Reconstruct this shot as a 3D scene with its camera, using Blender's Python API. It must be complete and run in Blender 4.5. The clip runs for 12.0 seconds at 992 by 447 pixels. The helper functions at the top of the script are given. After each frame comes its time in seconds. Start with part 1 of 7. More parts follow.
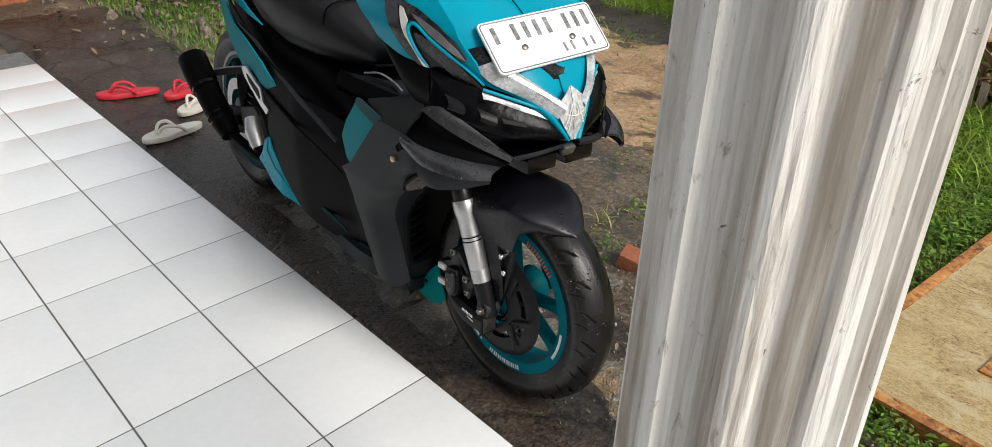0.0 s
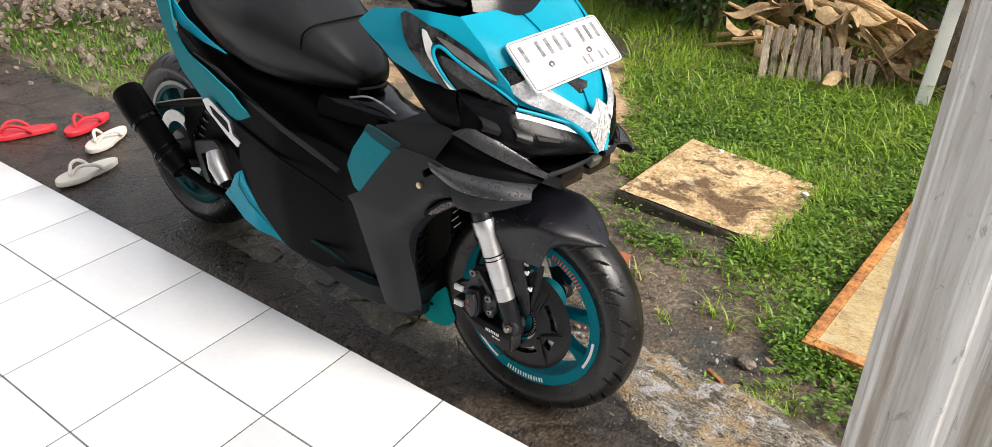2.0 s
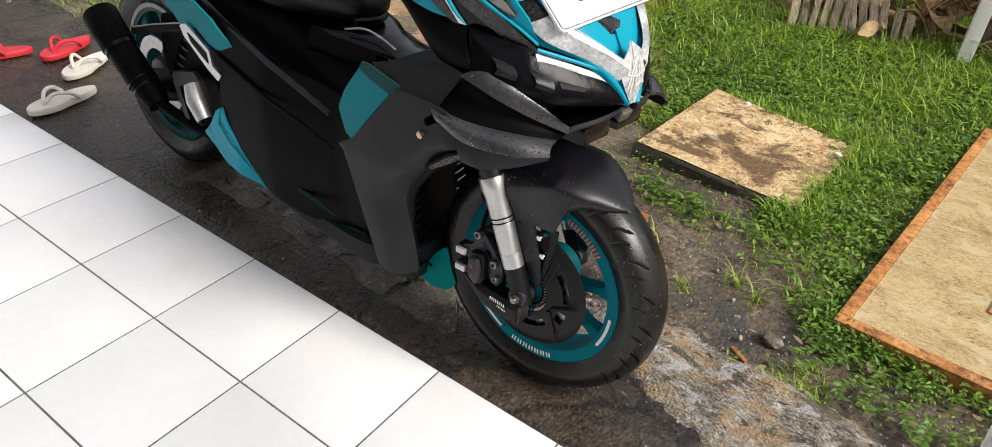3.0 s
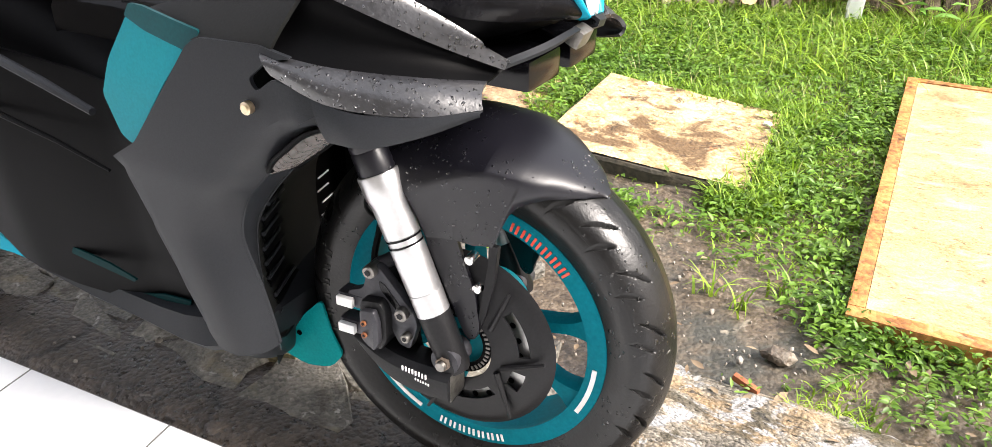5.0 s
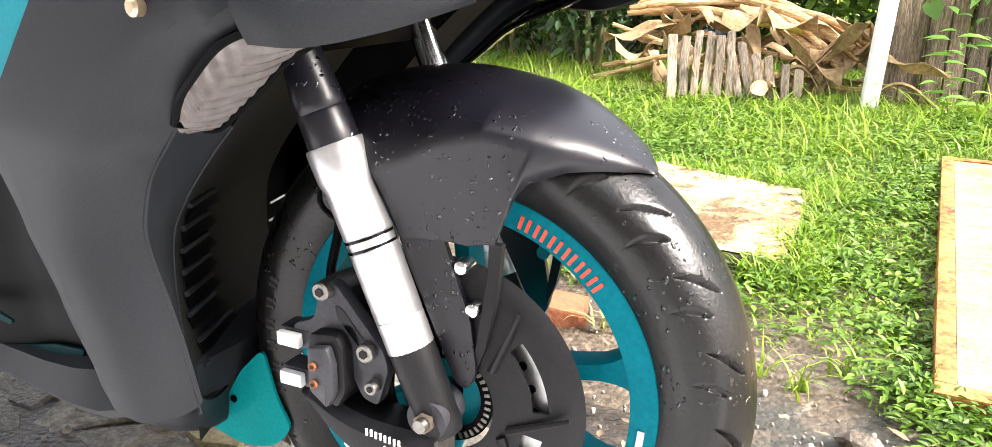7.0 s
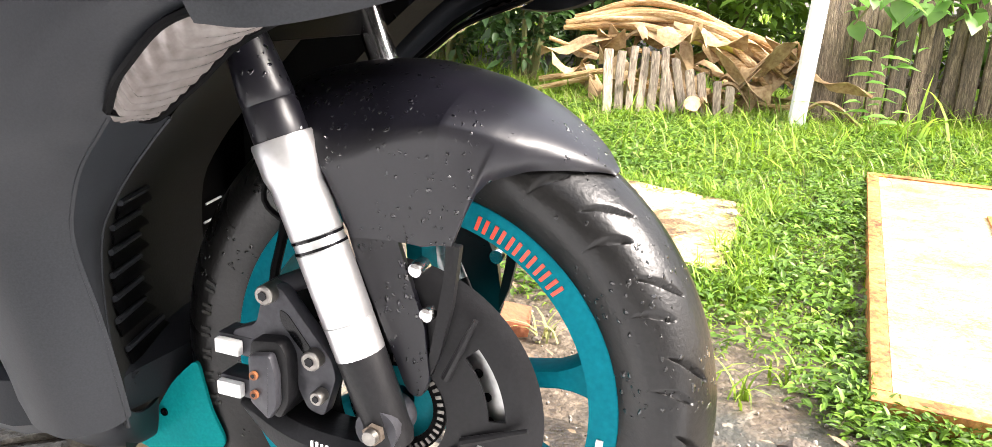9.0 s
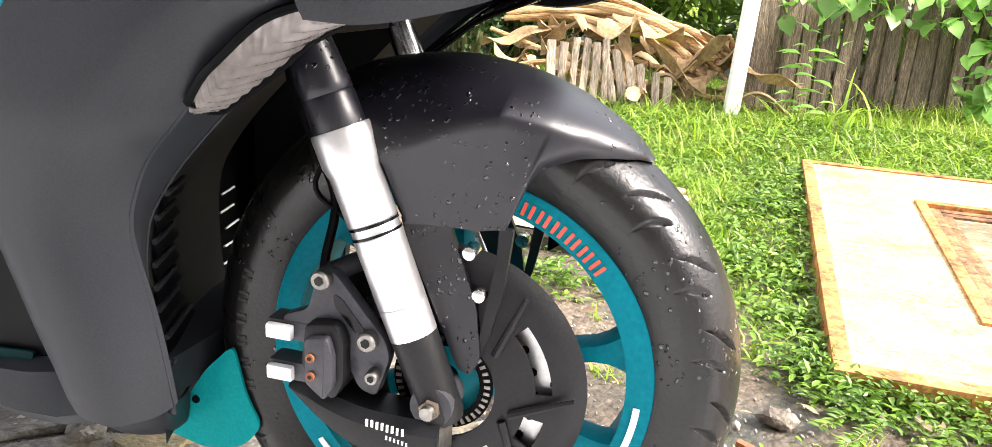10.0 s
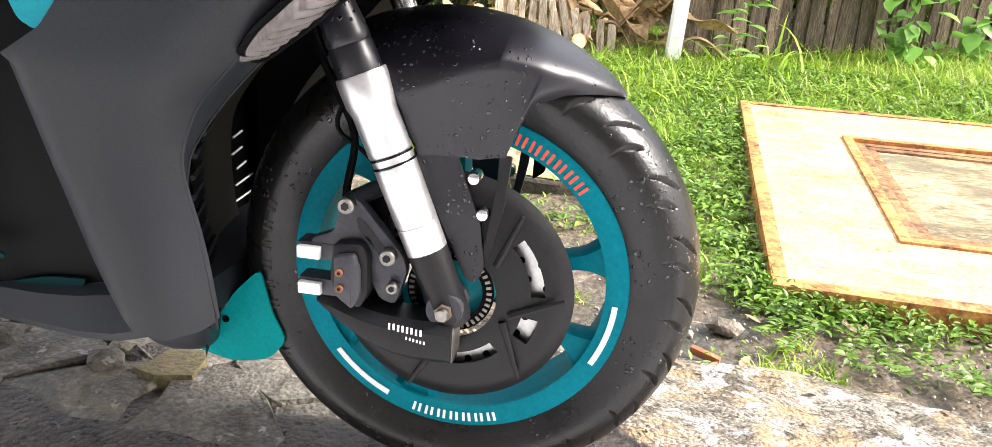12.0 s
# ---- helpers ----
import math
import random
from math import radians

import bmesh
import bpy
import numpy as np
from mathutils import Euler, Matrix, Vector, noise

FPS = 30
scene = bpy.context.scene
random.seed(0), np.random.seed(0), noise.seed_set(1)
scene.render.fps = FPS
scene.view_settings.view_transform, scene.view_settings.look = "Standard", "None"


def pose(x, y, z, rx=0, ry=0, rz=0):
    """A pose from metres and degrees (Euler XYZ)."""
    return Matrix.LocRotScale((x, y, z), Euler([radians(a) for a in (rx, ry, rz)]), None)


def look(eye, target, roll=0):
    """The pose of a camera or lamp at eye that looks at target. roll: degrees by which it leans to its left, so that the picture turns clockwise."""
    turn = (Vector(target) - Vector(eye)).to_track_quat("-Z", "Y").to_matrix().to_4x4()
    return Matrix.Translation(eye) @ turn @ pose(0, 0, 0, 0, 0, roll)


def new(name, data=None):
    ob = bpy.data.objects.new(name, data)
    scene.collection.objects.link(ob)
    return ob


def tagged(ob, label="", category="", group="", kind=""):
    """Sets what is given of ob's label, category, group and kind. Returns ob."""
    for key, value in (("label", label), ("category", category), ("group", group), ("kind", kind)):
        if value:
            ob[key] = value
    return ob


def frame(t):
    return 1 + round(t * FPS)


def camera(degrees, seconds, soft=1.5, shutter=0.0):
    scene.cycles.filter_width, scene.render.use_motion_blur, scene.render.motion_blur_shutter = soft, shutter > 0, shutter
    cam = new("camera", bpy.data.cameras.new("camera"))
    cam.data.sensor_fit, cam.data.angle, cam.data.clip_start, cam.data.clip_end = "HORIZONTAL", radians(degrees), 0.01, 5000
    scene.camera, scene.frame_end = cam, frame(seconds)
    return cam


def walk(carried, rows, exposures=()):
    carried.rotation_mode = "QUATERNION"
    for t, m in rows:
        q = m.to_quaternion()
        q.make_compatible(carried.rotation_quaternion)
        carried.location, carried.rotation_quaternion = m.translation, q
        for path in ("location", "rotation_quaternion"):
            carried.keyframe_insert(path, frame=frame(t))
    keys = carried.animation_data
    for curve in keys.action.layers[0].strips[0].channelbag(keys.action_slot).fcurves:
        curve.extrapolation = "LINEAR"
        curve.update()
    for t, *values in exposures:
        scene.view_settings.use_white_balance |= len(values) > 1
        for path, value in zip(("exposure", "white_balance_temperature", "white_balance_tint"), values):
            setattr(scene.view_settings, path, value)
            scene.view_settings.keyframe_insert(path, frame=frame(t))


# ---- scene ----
cam = camera(62.5, 12.0, 0.6)
PATH = [
    (0, (1.090, -1.093, 1.244), (-0.207, 0.111, 0.311), 2.3),
    (0.5, (1.020, -1.175, 1.257), (-0.187, 0.142, 0.358), 1.5),
    (1, (0.911, -1.240, 1.253), (-0.161, 0.197, 0.368), -0.3),
    (1.5, (0.862, -1.274, 1.253), (-0.170, 0.182, 0.350), 2.2),
    (2, (0.830, -1.301, 1.260), (-0.220, 0.131, 0.341), 1.9),
    (2.5, (0.779, -1.248, 1.224), (-0.285, 0.100, 0.199), 1.5),
    (3, (0.700, -1.154, 1.192), (-0.303, 0.225, 0.146), 4.2),
    (3.5, (0.530, -1.100, 1.147), (-0.301, 0.390, 0.104), 0.5),
    (3.7, (0.485, -1.085, 1.132), (-0.227, 0.448, 0.062), 0.5),
    (5.3, (0.358, -0.732, 0.810), (-0.406, 0.878, -0.098), 0.9),
    (5.5, (0.333, -0.694, 0.778), (-0.457, 0.915, -0.110), 2.1),
    (6, (0.339, -0.654, 0.676), (-0.474, 1.078, 0.095), 0.6),
    (6.5, (0.302, -0.625, 0.664), (-0.427, 1.112, -0.010), 0.1),
    (7, (0.311, -0.635, 0.632), (-0.496, 1.088, 0.014), 0.5),
    (7.2, (0.314, -0.638, 0.626), (-0.508, 1.092, 0.051), 0.7),
    (8.8, (0.293, -0.616, 0.611), (-0.451, 1.144, 0.023), 2.2),
    (9, (0.283, -0.623, 0.613), (-0.372, 1.175, 0.033), 2.5),
    (9.5, (0.237, -0.653, 0.619), (-0.322, 1.172, 0.021), 2.7),
    (10, (0.196, -0.692, 0.616), (-0.270, 1.160, 0.021), 3.5),
    (10.5, (0.177, -0.734, 0.614), (-0.263, 1.110, -0.021), 3.0),
    (11, (0.173, -0.775, 0.613), (-0.193, 1.071, -0.064), 3.6),
    (11.5, (0.176, -0.806, 0.619), (-0.147, 1.044, -0.067), 3.0),
    (12, (0.170, -0.821, 0.628), (-0.141, 1.027, -0.072), 3.3),
]
EXPOSURES = [(0.0, -0.28, 6450, 10), (0.6, -0.3, 6500, 10.5), (1.2, 0.12, 6600, 13), (2.0, 0.38, 6600, 13), (3.0, 0.1, 6600, 13), (3.7, 0.55, 6600, 13), (5.3, 1.56, 6550, 15), (6.5, 1.92, 6550, 15), (7.2, 1.98, 6550, 15), (9.0, 2.05, 6600, 15), (10.5, 1.93, 6550, 16), (12.0, 1.78, 6500, 15)]
walk(cam, [(t, look(eye, target, roll)) for t, eye, target, roll in PATH], EXPOSURES)

SKY, SUN = 0.094, 4.4

# ---- daylight: bright overcast sky with a soft sun ----
world = bpy.data.worlds.new("overcast_sky")
scene.world = world
world.use_nodes = True
wn = world.node_tree
wn.nodes.clear()
sky = wn.nodes.new("ShaderNodeTexSky")
sky.sky_type = "NISHITA"
sky.sun_disc = False
sky.sun_elevation, sky.sun_rotation = radians(38), radians(86)
sky.dust_density, sky.air_density = 4.0, 1.0
sky_soft = wn.nodes.new("ShaderNodeMixRGB")
sky_soft.inputs["Fac"].default_value = 0.75
sky_soft.inputs["Color2"].default_value = (8.0, 8.3, 8.8, 1)
back = wn.nodes.new("ShaderNodeBackground")
back.inputs["Strength"].default_value = SKY
wout = wn.nodes.new("ShaderNodeOutputWorld")
wn.links.new(sky.outputs[0], sky_soft.inputs["Color1"])
wn.links.new(sky_soft.outputs[0], back.inputs["Color"])
wn.links.new(back.outputs[0], wout.inputs["Surface"])

sun = new("sun", bpy.data.lights.new("sun", "SUN"))
sun.data.energy, sun.data.angle, sun.data.color = SUN, radians(24), (1.0, 0.955, 0.875)
sun.matrix_world = look((8, 0.6, 6.2), (0, 0, 0))


# ---- materials ----
def mat(name, c1, c2=None, rough=0.5, rough2=None, metal=0.0, scale=8.0, fine=90.0, bump=0.15, coat=0.0, mix=0.5,
        spread=(0.35, 0.65), spec=0.5, object_space=True, per_piece=0.0, transmission=0.0, coat_rough=0.05):
    m = bpy.data.materials.new(name)
    m.use_nodes = True
    nt = m.node_tree
    nt.nodes.clear()
    N = nt.nodes.new
    out, b = N("ShaderNodeOutputMaterial"), N("ShaderNodeBsdfPrincipled")
    nt.links.new(b.outputs[0], out.inputs[0])
    tc = N("ShaderNodeTexCoord")
    big, small = N("ShaderNodeTexNoise"), N("ShaderNodeTexNoise")
    big.inputs["Scale"].default_value, big.inputs["Detail"].default_value = scale, 6
    small.inputs["Scale"].default_value, small.inputs["Detail"].default_value = fine, 4
    geo = N("ShaderNodeNewGeometry")
    for n in (big, small):
        nt.links.new(geo.outputs["Position"] if not object_space else tc.outputs["Object"], n.inputs["Vector"])
    ramp = N("ShaderNodeMapRange")
    ramp.inputs["From Min"].default_value, ramp.inputs["From Max"].default_value = spread
    blend = N("ShaderNodeMath")
    blend.operation = "MULTIPLY_ADD"
    nt.links.new(small.outputs["Fac"], blend.inputs[0])
    blend.inputs[1].default_value = mix
    half = N("ShaderNodeMath")
    half.operation = "MULTIPLY"
    half.inputs[1].default_value = 1 - mix
    nt.links.new(big.outputs["Fac"], half.inputs[0])
    nt.links.new(half.outputs[0], blend.inputs[2])
    nt.links.new(blend.outputs[0], ramp.inputs["Value"])
    col = N("ShaderNodeMixRGB")
    col.inputs["Color1"].default_value = (*c1, 1)
    col.inputs["Color2"].default_value = (*(c2 or [v * 1.25 for v in c1]), 1)
    nt.links.new(ramp.outputs[0], col.inputs["Fac"])
    last = col.outputs[0]
    if per_piece:
        info, hsv = N("ShaderNodeObjectInfo"), N("ShaderNodeHueSaturation")
        rng = N("ShaderNodeMapRange")
        rng.inputs["To Min"].default_value, rng.inputs["To Max"].default_value = 1 - per_piece, 1 + per_piece
        nt.links.new(info.outputs["Random"], rng.inputs["Value"])
        nt.links.new(rng.outputs[0], hsv.inputs["Value"])
        nt.links.new(last, hsv.inputs["Color"])
        last = hsv.outputs[0]
    nt.links.new(last, b.inputs["Base Color"])
    rr = N("ShaderNodeMapRange")
    rr.inputs["From Min"].default_value, rr.inputs["From Max"].default_value = 0.3, 0.7
    rr.inputs["To Min"].default_value = rough
    rr.inputs["To Max"].default_value = rough2 if rough2 is not None else min(1, rough * 1.3)
    nt.links.new(big.outputs["Fac"], rr.inputs["Value"])
    nt.links.new(rr.outputs[0], b.inputs["Roughness"])
    b.inputs["Metallic"].default_value = metal
    b.inputs["Coat Weight"].default_value = coat
    b.inputs["Coat Roughness"].default_value = coat_rough
    b.inputs["Specular IOR Level"].default_value = spec
    b.inputs["Transmission Weight"].default_value = transmission
    if bump:
        bp = N("ShaderNodeBump")
        bp.inputs["Strength"].default_value, bp.inputs["Distance"].default_value = bump, 0.01
        nt.links.new(blend.outputs[0], bp.inputs["Height"])
        nt.links.new(bp.outputs[0], b.inputs["Normal"])
    m["bsdf"] = b.name
    return m


def wet_drops(m, scale=260.0, strength=0.5, cover=0.45):
    """Rain beads standing on a painted panel: small round bumps with a wet gloss."""
    nt = m.node_tree
    N = nt.nodes.new
    b = nt.nodes[m["bsdf"]]
    tc, vor, patch_noise = N("ShaderNodeTexCoord"), N("ShaderNodeTexVoronoi"), N("ShaderNodeTexNoise")
    vor.inputs["Scale"].default_value = scale
    patch_noise.inputs["Scale"].default_value = 18
    warp, bend = N("ShaderNodeTexNoise"), N("ShaderNodeVectorMath")
    warp.inputs["Scale"].default_value = scale * 0.9
    bend.operation = "MULTIPLY_ADD"
    bend.inputs[1].default_value = (0.9 / scale, 0.9 / scale, 1.8 / scale)
    nt.links.new(tc.outputs["Object"], warp.inputs["Vector"])
    nt.links.new(warp.outputs["Color"], bend.inputs[0])
    nt.links.new(tc.outputs["Object"], bend.inputs[2])
    nt.links.new(bend.outputs[0], vor.inputs["Vector"])
    nt.links.new(tc.outputs["Object"], patch_noise.inputs["Vector"])
    pick, size, dome = N("ShaderNodeSeparateColor"), N("ShaderNodeMath"), N("ShaderNodeMapRange")
    nt.links.new(vor.outputs["Color"], pick.inputs[0])
    size.operation = "MULTIPLY"
    size.inputs[1].default_value = 0.48
    nt.links.new(pick.outputs[0], size.inputs[0])
    gap = N("ShaderNodeMath")
    gap.operation = "SUBTRACT"
    nt.links.new(size.outputs[0], gap.inputs[0])
    nt.links.new(vor.outputs["Distance"], gap.inputs[1])
    dome.inputs["From Min"].default_value, dome.inputs["From Max"].default_value = 0.0, 0.22
    dome.interpolation_type = "SMOOTHSTEP"
    nt.links.new(gap.outputs[0], dome.inputs["Value"])
    gate = N("ShaderNodeMapRange")
    gate.inputs["From Min"].default_value, gate.inputs["From Max"].default_value = cover, cover + 0.06
    nt.links.new(patch_noise.outputs["Fac"], gate.inputs["Value"])
    mul = N("ShaderNodeMath")
    mul.operation = "MULTIPLY"
    nt.links.new(dome.outputs[0], mul.inputs[0])
    nt.links.new(gate.outputs[0], mul.inputs[1])
    bp = N("ShaderNodeBump")
    bp.inputs["Strength"].default_value, bp.inputs["Distance"].default_value = strength, 0.002
    nt.links.new(mul.outputs[0], bp.inputs["Height"])
    old = b.inputs["Normal"].links
    if old:
        nt.links.new(old[0].from_socket, bp.inputs["Normal"])
    nt.links.new(bp.outputs[0], b.inputs["Normal"])
    wet, dull = N("ShaderNodeMath"), N("ShaderNodeMath")
    wet.operation, dull.operation = "MULTIPLY_ADD", "MULTIPLY"
    wet.inputs[1].default_value, wet.inputs[2].default_value = -0.85, 1.0
    nt.links.new(mul.outputs[0], wet.inputs[0])
    nt.links.new(b.inputs["Roughness"].links[0].from_socket, dull.inputs[0])
    nt.links.new(wet.outputs[0], dull.inputs[1])
    nt.links.new(dull.outputs[0], b.inputs["Roughness"])
    nt.links.new(mul.outputs[0], b.inputs["Coat Weight"])
    nt.links.new(bp.outputs[0], b.inputs["Coat Normal"])
    return m


def rock(name, dark, mid, light, s1=5.0, s2=70.0, crack=0.0, crack_scale=7.0, rough=(0.35, 0.85), bump=0.8, stretch=(1, 1, 1), per_piece=0.0, speck=0.35, bias=0.0):
    """Rough mineral surface: stains, pebbly grain, specks and hairline cracks."""
    m = bpy.data.materials.new(name)
    m.use_nodes = True
    nt = m.node_tree
    nt.nodes.clear()
    N, L = nt.nodes.new, nt.links.new
    out, b = N("ShaderNodeOutputMaterial"), N("ShaderNodeBsdfPrincipled")
    L(b.outputs[0], out.inputs[0])
    geo, mp = N("ShaderNodeNewGeometry"), N("ShaderNodeMapping")
    mp.inputs["Scale"].default_value = stretch
    L(geo.outputs["Position"], mp.inputs["Vector"])

    def tex(kind, scale, detail=7.0, rgh=0.62):
        n = N(kind)
        n.inputs["Scale"].default_value = scale
        if kind == "ShaderNodeTexNoise":
            n.inputs["Detail"].default_value, n.inputs["Roughness"].default_value = detail, rgh
        L(mp.outputs[0], n.inputs["Vector"])
        return n

    def op(kind, a, c):
        n = N("ShaderNodeMath")
        n.operation = kind
        for i, v in enumerate((a, c)):
            if isinstance(v, (int, float)):
                n.inputs[i].default_value = v
            else:
                L(v, n.inputs[i])
        return n.outputs[0]

    big, fine, grit = tex("ShaderNodeTexNoise", s1), tex("ShaderNodeTexNoise", s2), tex("ShaderNodeTexVoronoi", s2 * 1.6)
    h = op("ADD", op("MULTIPLY", big.outputs["Fac"], 0.55), op("MULTIPLY", fine.outputs["Fac"], 0.45))
    sep = N("ShaderNodeSeparateColor")
    L(grit.outputs["Color"], sep.inputs[0])
    tone = op("ADD", op("ADD", h, bias), op("MULTIPLY", op("SUBTRACT", sep.outputs[0], 0.5), speck * 0.35))
    ramp = N("ShaderNodeValToRGB")
    r = ramp.color_ramp
    r.elements[0].position, r.elements[0].color = 0.36, (*dark, 1)
    r.elements[1].position, r.elements[1].color = 0.66, (*light, 1)
    e = r.elements.new(0.5)
    e.color = (*mid, 1)
    L(tone, ramp.inputs[0])
    last, height = ramp.outputs[0], op("ADD", h, op("MULTIPLY", grit.outputs["Distance"], -0.25))
    if crack:
        vor = N("ShaderNodeTexVoronoi")
        vor.feature = "DISTANCE_TO_EDGE"
        vor.inputs["Scale"].default_value = crack_scale
        warp = N("ShaderNodeVectorMath")
        warp.operation = "MULTIPLY_ADD"
        L(big.outputs["Color"], warp.inputs[0])
        warp.inputs[1].default_value = (0.25, 0.25, 0.25)
        L(mp.outputs[0], warp.inputs[2])
        L(warp.outputs[0], vor.inputs["Vector"])
        edge = N("ShaderNodeMapRange")
        edge.inputs["From Min"].default_value, edge.inputs["From Max"].default_value = 0.0, 0.05
        edge.inputs["To Min"].default_value = 1 - crack
        L(vor.outputs["Distance"], edge.inputs["Value"])
        mix = N("ShaderNodeMixRGB")
        mix.blend_type = "MULTIPLY"
        mix.inputs["Fac"].default_value = 1
        L(last, mix.inputs["Color1"])
        L(edge.outputs[0], mix.inputs["Color2"])
        last = mix.outputs[0]
        height = op("ADD", height, op("MULTIPLY", edge.outputs[0], 0.3))
    if per_piece:
        info, hsv, rng = N("ShaderNodeObjectInfo"), N("ShaderNodeHueSaturation"), N("ShaderNodeMapRange")
        rng.inputs["To Min"].default_value, rng.inputs["To Max"].default_value = 1 - per_piece, 1 + per_piece
        L(info.outputs["Random"], rng.inputs["Value"])
        L(rng.outputs[0], hsv.inputs["Value"])
        L(last, hsv.inputs["Color"])
        last = hsv.outputs[0]
    L(last, b.inputs["Base Color"])
    rr = N("ShaderNodeMapRange")
    rr.inputs["From Min"].default_value, rr.inputs["From Max"].default_value = 0.38, 0.62
    rr.inputs["To Min"].default_value, rr.inputs["To Max"].default_value = rough
    L(h, rr.inputs["Value"])
    L(rr.outputs[0], b.inputs["Roughness"])
    bp = N("ShaderNodeBump")
    bp.inputs["Strength"].default_value, bp.inputs["Distance"].default_value = bump, 0.012
    L(height, bp.inputs["Height"])
    L(bp.outputs[0], b.inputs["Normal"])
    m["bsdf"] = b.name
    return m


def stain(m, colour, scale, lo, hi, stretch=(1, 1, 1), detail=8.0, rough=0.65, twist=0.6, amount=1.0, offset=0.0):
    """Lay patches of another colour over a material, with ragged edges of their own."""
    nt = m.node_tree
    N, L = nt.nodes.new, nt.links.new
    b = nt.nodes[m["bsdf"]]
    geo, mp, n, rng, mix = N("ShaderNodeNewGeometry"), N("ShaderNodeMapping"), N("ShaderNodeTexNoise"), N("ShaderNodeMapRange"), N("ShaderNodeMixRGB")
    mp.inputs["Scale"].default_value = stretch
    mp.inputs["Location"].default_value = (offset, offset * 0.7, offset * 1.3)
    L(geo.outputs["Position"], mp.inputs["Vector"])
    L(mp.outputs[0], n.inputs["Vector"])
    n.inputs["Scale"].default_value, n.inputs["Detail"].default_value = scale, detail
    n.inputs["Roughness"].default_value, n.inputs["Distortion"].default_value = rough, twist
    rng.inputs["From Min"].default_value, rng.inputs["From Max"].default_value = lo, hi
    rng.inputs["To Max"].default_value = amount
    L(n.outputs["Fac"], rng.inputs["Value"])
    L(rng.outputs[0], mix.inputs["Fac"])
    L(b.inputs["Base Color"].links[0].from_socket, mix.inputs["Color1"])
    mix.inputs["Color2"].default_value = (*colour, 1)
    L(mix.outputs[0], b.inputs["Base Color"])
    return m


M_TILE = mat("white_glazed_tile", (0.83, 0.84, 0.85), (0.88, 0.89, 0.895), 0.12, 0.25, scale=5, fine=60, bump=0.03, coat=0.3, per_piece=0.02, object_space=False)
M_GROUT = mat("dark_grout", (0.10, 0.10, 0.10), (0.2, 0.2, 0.19), 0.85, scale=14, bump=0.3)
M_SOIL = rock("wet_soil", (0.036, 0.025, 0.016), (0.105, 0.077, 0.050), (0.225, 0.178, 0.125), 2.4, 60, rough=(0.3, 0.85), bump=1.0)
stain(M_SOIL, (0.05, 0.048, 0.038), 3.2, 0.5, 0.62, offset=3)
stain(M_SOIL, (0.30, 0.26, 0.20), 16, 0.60, 0.68, offset=9, amount=0.7)
M_SAND = rock("washed_sandy_mud", (0.20, 0.115, 0.055), (0.38, 0.245, 0.13), (0.52, 0.38, 0.235), 3.5, 60, rough=(0.35, 0.8), bump=0.8)
stain(M_SAND, (0.10, 0.065, 0.04), 4.5, 0.52, 0.62, stretch=(1, 2, 1))
M_WETMUD = rock("dark_wet_mud", (0.018, 0.015, 0.012), (0.045, 0.036, 0.028), (0.085, 0.07, 0.055), 3.5, 60, rough=(0.12, 0.6), bump=0.5)
M_CONC = rock("wet_dark_concrete", (0.013, 0.0098, 0.0072), (0.038, 0.029, 0.021), (0.098, 0.077, 0.056), 3.0, 70, crack=0.7, crack_scale=3.2, rough=(0.16, 0.6), bump=0.8)
stain(M_CONC, (0.085, 0.062, 0.042), 5, 0.56, 0.68, offset=2, amount=0.75)
stain(M_CONC, (0.16, 0.14, 0.115), 30, 0.64, 0.70, offset=5, amount=0.8)
M_CONC_LIGHT = rock("weathered_concrete", (0.085, 0.073, 0.056), (0.25, 0.22, 0.172), (0.45, 0.405, 0.33), 8, 85, rough=(0.3, 0.9), bump=1.4, stretch=(1, 1.7, 1), speck=0.6)
stain(M_CONC_LIGHT, (0.36, 0.245, 0.125), 7, 0.51, 0.58, offset=4, amount=0.8)
stain(M_CONC_LIGHT, (0.075, 0.060, 0.034), 9, 0.53, 0.60, stretch=(1, 1.6, 1), offset=1, amount=0.85)
stain(M_CONC_LIGHT, (0.42, 0.415, 0.41), 11, 0.55, 0.59, stretch=(1, 1.5, 1), offset=7, amount=0.85)
stain(M_CONC_LIGHT, (0.028, 0.024, 0.018), 24, 0.60, 0.65, stretch=(1, 2, 1), offset=11, amount=0.9)
stain(M_CONC_LIGHT, (0.62, 0.60, 0.56), 42, 0.65, 0.69, offset=15, amount=0.8)
M_STONE = rock("flat_paving_stone", (0.044, 0.040, 0.032), (0.132, 0.121, 0.098), (0.30, 0.275, 0.23), 7, 95, stretch=(1, 1, 1), speck=0.22, rough=(0.35, 0.85), bump=0.7, per_piece=0.22)
stain(M_STONE, (0.05, 0.042, 0.028), 9, 0.55, 0.63, offset=3, amount=0.8)
stain(M_STONE, (0.21, 0.175, 0.105), 7, 0.58, 0.66, offset=6, amount=0.6)
stain(M_STONE, (0.42, 0.40, 0.36), 26, 0.61, 0.66, offset=10, amount=0.7)
M_SANDSTONE = rock("yellow_sandstone", (0.065, 0.054, 0.022), (0.145, 0.120, 0.050), (0.24, 0.20, 0.105), 14, 90, rough=(0.4, 0.8), bump=0.6)
stain(M_SANDSTONE, (0.16, 0.09, 0.05), 20, 0.56, 0.66, offset=4, amount=0.7)
M_SLAB = rock("ochre_stained_slab", (0.20, 0.12, 0.05), (0.47, 0.32, 0.15), (0.70, 0.54, 0.31), 7, 60, rough=(0.5, 0.9), bump=0.9, bias=0.03)
